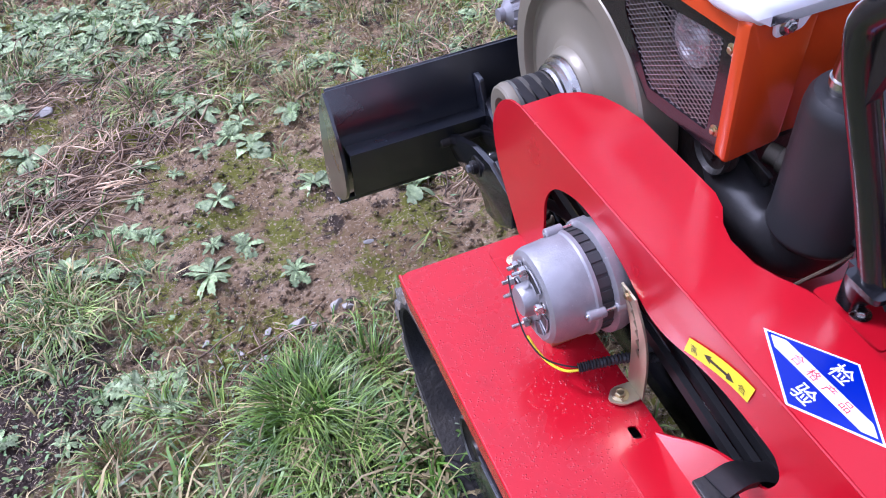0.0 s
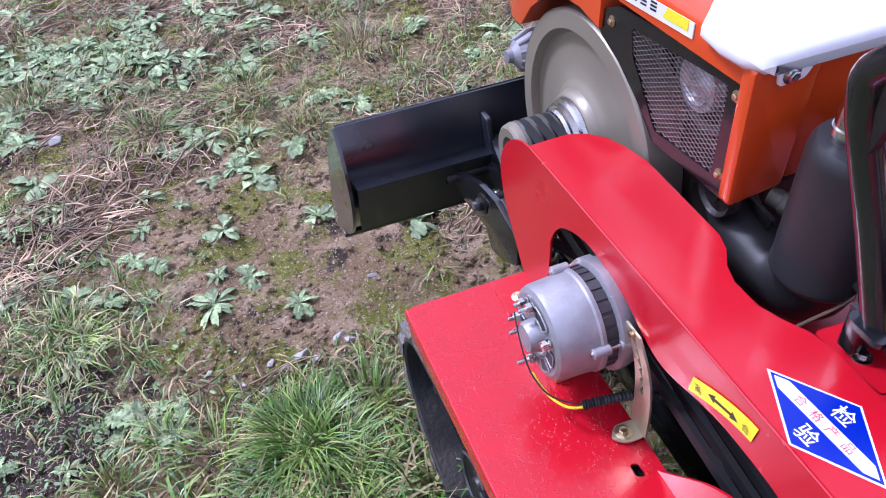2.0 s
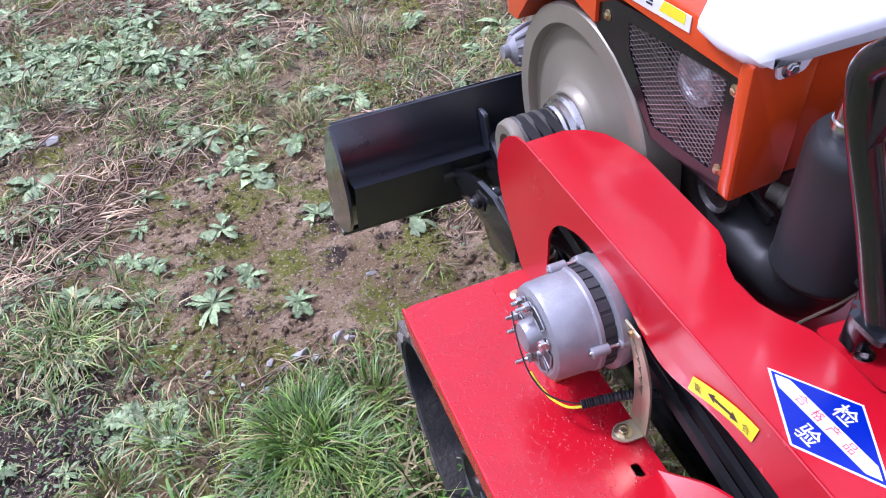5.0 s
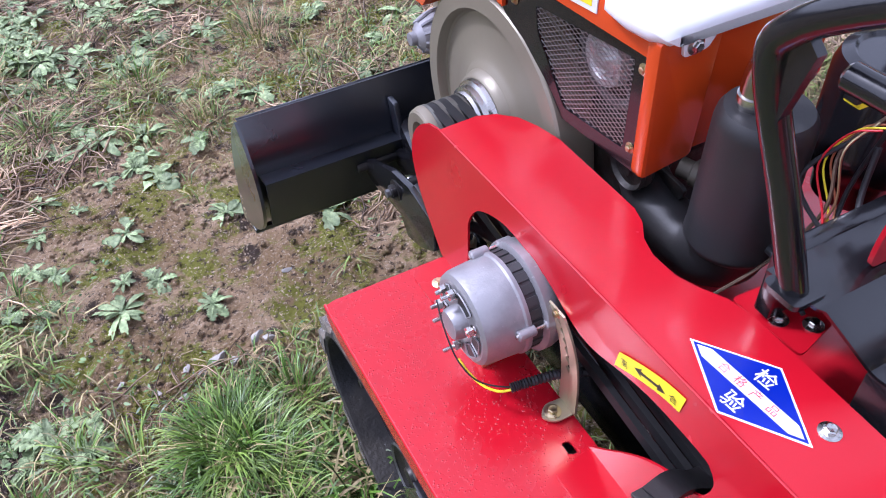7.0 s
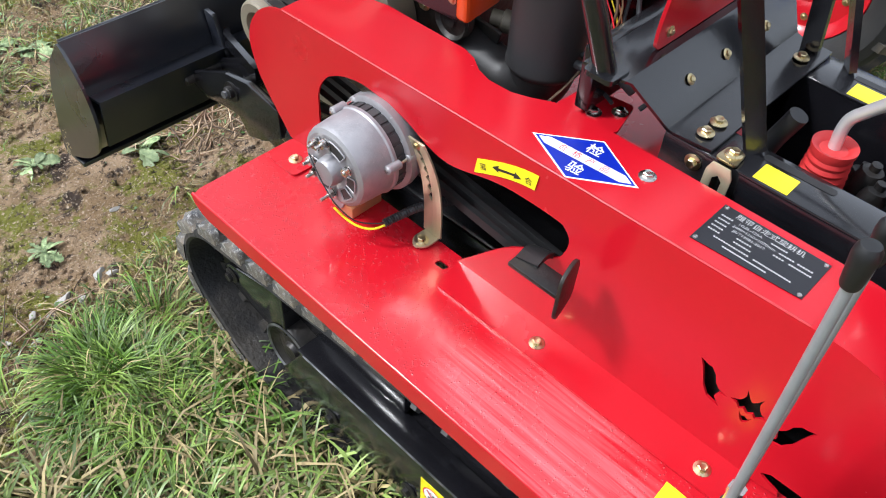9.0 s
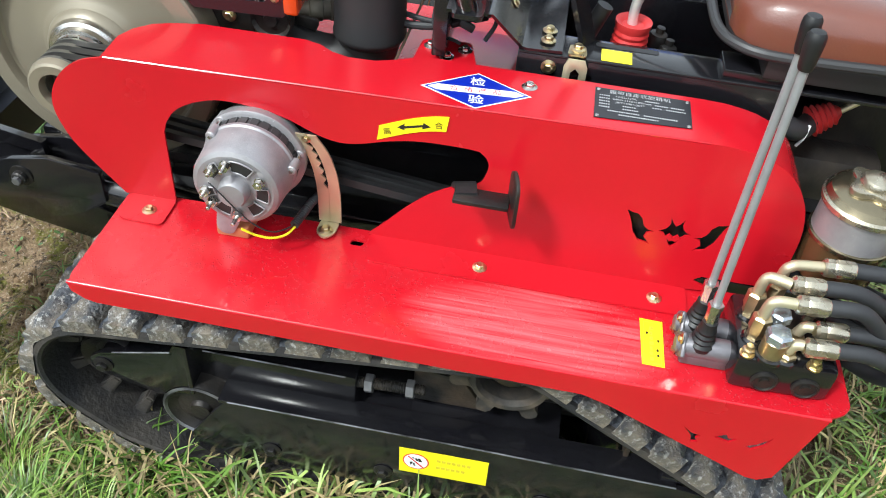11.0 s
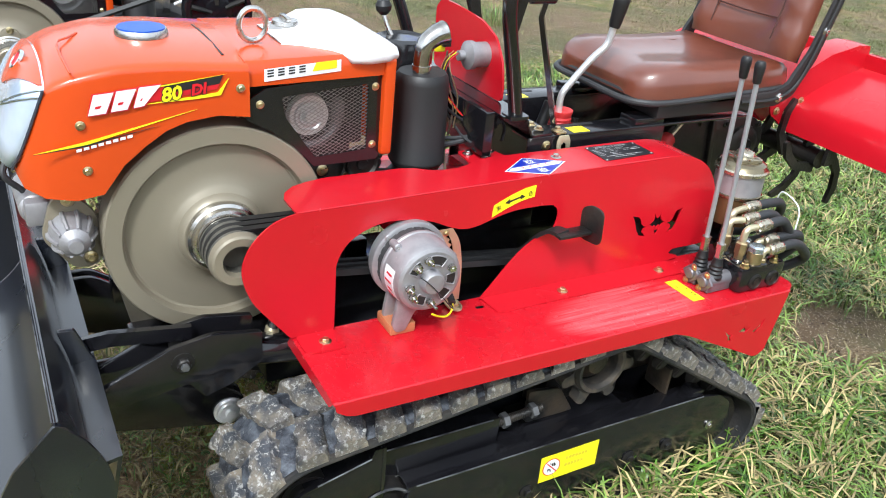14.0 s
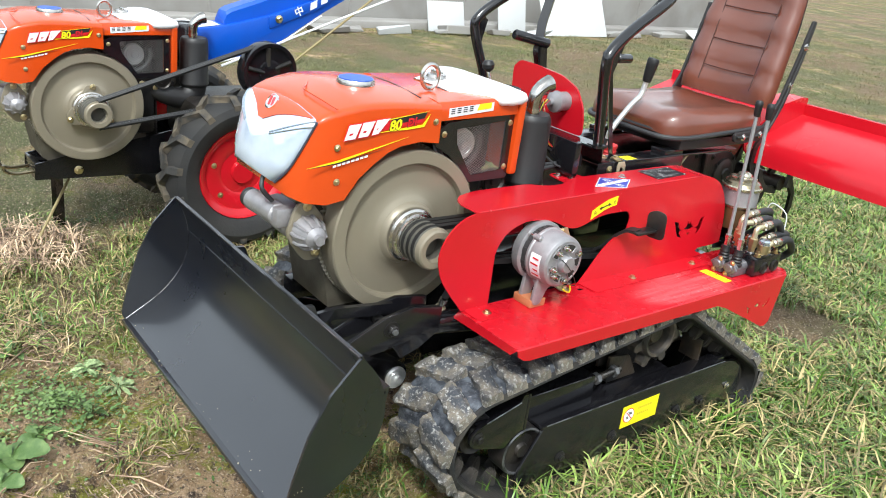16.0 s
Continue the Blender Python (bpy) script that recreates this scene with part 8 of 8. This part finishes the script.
for spot in ((-0.42, 1.15, 560, 0.165, 0.075, 0.04, 0.0042), (-0.36, 1.08, 380, 0.165, 0.07, 0.08, 0.0042), (-0.47, 1.07, 200, 0.14, 0.07, 0.2, 0.004), (-0.37, 1.22, 180, 0.13, 0.06, 0.08, 0.004), (-0.37, 0.96, 300, 0.15, 0.12, 0.3, 0.0044), (-0.24, 1.2, 120, 0.15, 0.07, 0.3, 0.004), (-0.60, 1.22, 60, 0.14, 0.08, 0.4, 0.0044), (-0.93, 1.72, 120, 0.11, 0.09, 0.3), (-0.72, 1.30, 60, 0.10, 0.05, 0.2),
             (-0.86, 1.22, 90, 0.11, 0.05), (-0.1, 2.42, 120, 0.10, 0.09, 0.4), (0.12, 2.2, 150, 0.11, 0.12, 0.5), (-0.62, 2.62, 110, 0.12, 0.09, 0.3), (-0.25, 2.75, 130, 0.12, 0.1, 0.4), (-1.0, 3.0, 120, 0.13, 0.1, 0.3), (0.25, 2.9, 150, 0.12, 0.12, 0.4),
             (3.6, -1.1, 520, 0.24, 0.3), (3.2, -0.9, 300, 0.2, 0.25), (2.6, -3.2, 160, 0.22, 0.12), (4.9, -2.6, 200, 0.24, 0.2)):
    clump(*spot)
for _ in range(620):
    a, r = rng.uniform(0, 6.28), 0.25 * math.sqrt(rng.random())
    stems.append((2.15 + r * math.cos(a), 1.62 + r * math.sin(a), rng.uniform(0.06, 0.20), 0.0055, rng.uniform(0.95, 1.3), rng.uniform(0, 6.28)))
blades("grass", GRASS, green, "fresh green field grass in tufts", 1)
blades("dry_grass", DRYGRASS, dry, "dead straw-coloured grass blades", 2)
blades("field_grass", FIELDGRASS, field, "short dull grass over the far field", 4)
blades("tussock", TUSSOCK, tussock, "dense rich green grass tussock beside the track", 6)
blades("dead_stalks", TWIG, stems, "heap of dead plant stalks on grass", 3)


def litter(count, seed):
    """Dead stems lying tangled on the soil, as thin three-sided rods that bend and follow the ground."""
    r = random.Random(seed)
    verts, tris = [], []
    done = 0
    while done < count:
        x, y = r.uniform(-1.9, 1.5), r.uniform(0.95, 4.3)
        k = noise.noise(Vector((x * 1.7, y * 1.7, 21))) + 0.6 * noise.noise(Vector((x * 5, y * 5, 8)))
        bare = math.exp(-(((x + 0.3) / 0.4) ** 2 + ((y - 1.85) / 0.45) ** 2))
        bare += 2.6 * math.exp(-(((x + 0.36) / 0.34) ** 2 + ((y - 1.58) / 0.26) ** 2))
        tangle = math.exp(-(((x + 0.86) / 0.27) ** 2 + ((y - 2.2) / 0.2) ** 2))
        if r.random() > 0.05 + 2.0 * k + (0.22 if y > 2.3 or x < -0.75 else 0) - 0.75 * bare + 1.1 * tangle:
            continue
        done += 1
        length = r.uniform(0.02, 0.07) if r.random() < 0.8 - 0.5 * tangle else r.uniform(0.07, 0.24)
        rad = 0.0012 + 0.0016 * r.random() + 0.009 * length * r.random() + 0.001 * tangle
        a = r.gauss(0.5, 0.9) + 1.2 * noise.noise(Vector((x * 2.5, y * 2.5, 3)))
        arch, tip = r.uniform(0.0, 0.12) * length, max(0.0, r.gauss(0, 0.10)) * length
        n = 5
        base = len(verts)
        for i in range(n):
            t = i / (n - 1)
            z = ground_height(x, y) + rad + 0.003 + arch * math.sin(math.pi * t) + tip * t
            q = rad * (1 - 0.55 * t)
            sx, sy = -math.sin(a), math.cos(a)
            verts += [(x - sx * q, y - sy * q, z - q * 0.6), (x + sx * q, y + sy * q, z - q * 0.6), (x, y, z + q)]
            if i:
                o = base + 3 * i
                for j in range(3):
                    b, c = o - 3 + j, o - 3 + (j + 1) % 3
                    tris += [(b, c, c + 3), (b, c + 3, b + 3)]
            a += r.gauss(0, 0.22) + (r.choice((-0.8, 0.8)) if r.random() < 0.08 else 0)
            x, y = x + math.cos(a) * length / (n - 1), y + math.sin(a) * length / (n - 1)
    me = mesh_of("dead_stems", verts, tris, TWIG)
    return tagged(put("dead_stems", me), "tangled dead brown and pale stems on soil", "dead stems", kind="stuff")


litter(13500, 5)


def scraps(count, seed):
    """Tiny leaves and bits of straw scattered over moss and soil."""
    r = random.Random(seed)
    for name, mat, label, kind in (("tiny_leaves", LEAFGREEN, "tiny green seedlings scattered over moss and soil", "weed"), ("straw_bits", DRYGRASS, "short pale bits of straw on soil", "straw")):
        verts, tris = [], []
        done = 0
        while done < count:
            x, y = r.uniform(-1.8, 1.2), r.uniform(1.0, 4.2)
            k = noise.noise(Vector((x * 2.6, y * 2.6, 13 if mat is LEAFGREEN else 57))) + 0.5 * noise.noise(Vector((x * 8, y * 8, 3)))
            bare = math.exp(-(((x + 0.3) / 0.4) ** 2 + ((y - 1.85) / 0.45) ** 2))
            if r.random() > 0.3 + 1.5 * k - 1.2 * bare:
                continue
            done += 1
            ln, wd = (r.uniform(0.008, 0.022), 0.42) if mat is LEAFGREEN else (r.uniform(0.010, 0.035), 0.09)
            m = Matrix.Translation((x, y, ground_height(x, y) + r.uniform(0.003, 0.012))) @ Euler((r.gauss(0, 0.35), r.gauss(-0.2, 0.3), r.uniform(0, 6.28))).to_matrix().to_4x4()
            b = len(verts)
            verts += [m @ Vector((ln * u, ln * wd * v, 0.05 * ln * abs(v))) for u, v in ((0, 0), (0.4, 0.5), (0.4, -0.5), (0.8, 0.4), (0.8, -0.4), (1, 0))]
            tris += [(b, b + 2, b + 1), (b + 1, b + 2, b + 4), (b + 1, b + 4, b + 3), (b + 3, b + 4, b + 5)]
        tagged(put(name, mesh_of(name, verts, tris, mat)), label, kind, kind="stuff")


scraps(9000, 23)


def crumbs(count, seed):
    """Clods and crumbs of the same soil, lying loose."""
    r = random.Random(seed)
    own = bmesh.new()
    bmesh.ops.create_icosphere(own, subdivisions=1, radius=1)
    ball = [v.co.copy() for v in own.verts]
    faces = [[v.index for v in f.verts] for f in own.faces]
    own.free()
    verts, tris = [], []
    while len(verts) < count * len(ball):
        x, y = r.uniform(-1.7, 1.3), r.uniform(1.0, 3.9)
        if r.random() > 0.35 + 1.0 * noise.noise(Vector((x * 3, y * 3, 41))):
            continue
        s = 0.0022 + 0.011 * r.random() ** 4
        z = ground_height(x, y) + 0.2 * s
        base = len(verts)
        off = Vector((r.uniform(0, 90), 0, 0))
        for p in ball:
            k = s * (1 + 0.6 * noise.noise(p * 1.3 + off))
            verts.append((x + p.x * k, y + p.y * k, z + p.z * k * 0.75))
        tris += [[base + i for i in f] for f in faces]
    me = mesh_of("soil_crumbs", verts, tris, SOIL)
    me.shade_smooth()
    return tagged(put("soil_crumbs", me), "loose brown crumbs and clods of soil", "soil", kind="stuff")


crumbs(17000, 9)


def leaf(bm, length, width, lift, turn, lobes, droop, spoon=0.0, wave=0.0):
    """One leaf from the middle outwards, with a folded midrib and lobed or toothed edges."""
    n = 14
    rows = []
    for k in range(n + 1):
        t = k / n
        plain = math.sin(math.pi * min(1, t * 0.86 + 0.1)) ** 0.8
        paddle = 0.16 + 0.84 * math.sin(math.pi * max(0, min(1, (t - 0.18) / 0.86)) ** 1.35) ** 0.75 if t > 0.18 else 0.16
        wv = width * (plain * (1 - spoon) + paddle * spoon) * (1 + lobes * (0.45 if k % 2 else -0.45) * min(1, t * 2.5))
        if k == n:
            wv = width * 0.12 if spoon else 0.0004
        z = lift * math.sin(t * 1.7) * length - droop * t * t * length
        up = wave * width * math.sin(k * 1.9)
        dn = wave * width * math.sin(k * 1.9 + 1.4)
        rows.append([(t * length, -wv / 2, z + wv * 0.14 + up), (t * length - 0.004 * k % 2, -wv * 0.24, z + wv * 0.09), (t * length, 0, z), (t * length, wv * 0.24, z + wv * 0.09), (t * length, wv / 2, z + wv * 0.14 + dn)])
    m = Matrix.Rotation(turn, 4, "Z")
    loft([[tuple(m @ Vector(q)) for q in r] for r in rows], closed=False, caps=False, bm=bm)


LEAFMESH = []
for wd, lobes, droop, lift, spoon, wave, mt in ((0.30, 0.30, 0.30, 0.22, 0.9, 0.03, LEAF), (0.36, 0.85, 0.28, 0.2, 0.35, 0.08, LEAF), (0.23, 0.25, 0.3, 0.2, 0.5, 0.03, LEAF), (0.42, 0.2, 0.35, 0.25, 1.0, 0.05, LEAF), (0.42, 0.1, 0.3, 0.5, 0.3, 0.03, LEAFGREEN), (0.62, 0.05, 0.3, 0.4, 0.5, 0.03, LEAFGREEN)):
    bm = bmesh.new()
    leaf(bm, 1.0, wd, lift, 0, lobes, droop, spoon, wave)
    me = bpy.data.meshes.new("leaf")
    bm.to_mesh(me)
    bm.free()
    me.materials.append(mt)
    me.shade_smooth()
    LEAFMESH.append(me)


def weed_plant(seed, count, kinds):
    r = random.Random(seed)
    plant = thing("weed", "", "weed", "weeds in the field")
    for k in range(count):
        ob = put("leaf", LEAFMESH[r.choice(kinds)], plant)
        s = r.uniform(0.5, 1.1) * (0.7 if k > count * 0.7 else 1)
        ob.matrix_basis = pose(0.10 * r.uniform(-1, 1), 0.10 * r.uniform(-1, 1), 0.05 + 0.08 * r.random(), r.uniform(-26, 26), r.uniform(-9, 9) - (24 if k > count * 0.75 else 0), 222.5 * k + r.uniform(-32, 32)) @ Matrix.Diagonal((s, s * r.uniform(0.9, 1.5), s * 0.8, 1))
    return plant


WEEDS = [weed_plant(1, 17, (0, 3)), weed_plant(2, 15, (1,)), weed_plant(3, 18, (2, 2, 0)), weed_plant(4, 9, (4,)), weed_plant(5, 8, (5, 4)), weed_plant(6, 13, (3, 0)), weed_plant(7, 14, (1, 2))]


def weed(x, y, size, kind, label):
    m = Matrix.Translation((x, y, ground_height(x, y) + 0.003)) @ Matrix.Rotation(x * 17 + y * 31, 4, "Z")
    ob = copy_thing(WEEDS[kind], m)
    ob.scale = (size, size, size)
    return tagged(ob, label)


PLACED = [(-1.0, 2.49, 0.10), (-0.46, 2.0, 0.085), (-0.43, 1.78, 0.06), (-0.54, 1.70, 0.08), (-0.32, 1.615, 0.06), (-0.18, 1.95, 0.07), (-0.655, 2.26, 0.06), (-0.77, 1.38, 0.1), (-0.9, 1.87, 0.075),
          (0.085, 3.02, 0.10), (0.11, 2.50, 0.08), (-0.12, 2.65, 0.06), (0.02, 2.60, 0.075), (0.09, 1.8, 0.11), (-0.91, 1.63, 0.06), (0.79, 2.72, 0.11), (-0.46, 2.25, 0.055), (-0.15, 2.32, 0.06),
          (-0.57, 3.10, 0.10), (-0.38, 3.06, 0.10), (-0.72, 3.13, 0.09), (-0.46, 2.93, 0.08), (-0.11, 3.07, 0.10), (-0.94, 2.3, 0.08), (0.66, 2.64, 0.07)]
for k, (x, y, s) in enumerate(PLACED):
    weed(x, y, s, (0, 5, 1, 2, 6)[k % 5] if k != 13 else 5, "pale grey-green lobed weed rosette on bare soil")
for k in range(760):
    x, y = rng.uniform(-1.7, 0.6), rng.uniform(2.2, 4.2)
    tangle = math.exp(-(((x + 0.86) / 0.32) ** 2 + ((y - 2.3) / 0.26) ** 2))
    patch = math.exp(-(((x + 0.95) / 0.28) ** 2 + ((y - 3.05) / 0.3) ** 2)) + 0.8 * math.exp(-(((x + 0.55) / 0.3) ** 2 + ((y - 3.05) / 0.14) ** 2))
    if 0.55 * patch - 0.12 + noise.noise(Vector((x * 1.9, y * 1.9, 2))) - 0.9 * tangle + 0.5 * noise.noise(Vector((x * 6, y * 6, 4))) - 0.25 * (x > -0.2) > rng.uniform(-0.25, 0.3):
        weed(x, y, rng.uniform(0.04, 0.095), (0, 1, 2, 5, 6)[k % 5], "pale grey-green lobed weed rosette among dead stems")
for k in range(34):
    x, y = rng.uniform(-1.5, -0.5), rng.uniform(1.3, 2.4)
    weed(x, y, rng.uniform(0.03, 0.06), (0, 1, 2, 6)[k % 4], "small grey-green weed among grass and moss")
weed(-0.77, 1.38, 0.095, 1, "broad grey-green thistle rosette beside the grass")
weed(-0.70, 1.31, 0.075, 6, "broad grey-green thistle rosette beside the grass")
for x, y, s, kind in ((0.70, 1.98, 0.12, 4), (0.60, 2.02, 0.09, 4), (0.86, 2.06, 0.1, 4), (0.78, 1.88, 0.07, 3), (0.95, 1.60, 0.07, 2), (1.10, 1.66, 0.06, 1), (0.82, 1.72, 0.06, 3), (1.3, 1.85, 0.07, 3)):
    weed(x, y, s, kind, "leafy bright green weed beside the blade")
small = bmesh.new()
for k in range(1500):
    a, r = rng.uniform(0, 6.28), abs(rng.gauss(0, 0.16))
    x, y = 0.92 + r * math.cos(a) * 1.2, 1.80 + r * math.sin(a)
    z = ground_height(x, y) + rng.uniform(0.005, 0.06) * max(0.2, 1 - r * 3)
    s, t = rng.uniform(0.008, 0.017), rng.uniform(0, 6.28)
    m = Matrix.Translation((x, y, z)) @ Euler((rng.uniform(-0.5, 0.5), rng.uniform(-0.5, 0.5), t)).to_matrix().to_4x4()
    vs = [small.verts.new(m @ Vector((s * px, s * py, 0))) for px, py in ((0, 0), (0.4, 0.32), (0.85, 0.28), (1.1, 0), (0.85, -0.28), (0.4, -0.32))]
    small.faces.new(vs)
for proto in WEEDS:
    for ob in (*proto.children_recursive, proto):
        bpy.data.objects.remove(ob)
tagged(part("chickweed", small, LEAFGREEN), "mat of tiny bright green leaves on soil", "weed", kind="stuff")


def stone(x, y, s, seed):
    r = random.Random(seed)
    bm = bmesh.new()
    for _ in range(11):
        d = Vector((r.gauss(0, 1), r.gauss(0, 1), r.gauss(0, 1))).normalized()
        bm.verts.new((d.x * s * 1.25, d.y * s * 0.85, d.z * s * 0.5))
    hull = bmesh.ops.convex_hull(bm, input=bm.verts[:])
    bmesh.ops.delete(bm, geom=[v for v in hull["geom_interior"] if isinstance(v, bmesh.types.BMVert)], context="VERTS")
    bmesh.ops.bevel(bm, geom=bm.edges[:], offset=s * 0.06, segments=1, affect="EDGES")
    ob = part("stone", moved(bm, Matrix.Rotation(r.uniform(0, 6), 4, "Z")), STONE, angle=25)
    ob.location = (x, y, ground_height(x, y) + s * 0.12)
    return tagged(ob, "small broken grey stone lying on soil", "stone", "stones on the soil")


for k, (x, y, s) in enumerate(((-0.105, 1.63, 0.02), (-0.255, 1.455, 0.022), (-0.225, 1.44, 0.017), (-0.36, 1.43, 0.026), (-0.41, 1.41, 0.02), (-0.33, 1.40, 0.015), (-0.474, 1.363, 0.018), (-0.44, 1.44, 0.014), (-0.29, 1.39, 0.012), (-0.52, 1.41, 0.011), (-0.93, 2.72, 0.036), (-0.6, 1.48, 0.012))):
    stone(x, y, s, k + 1)
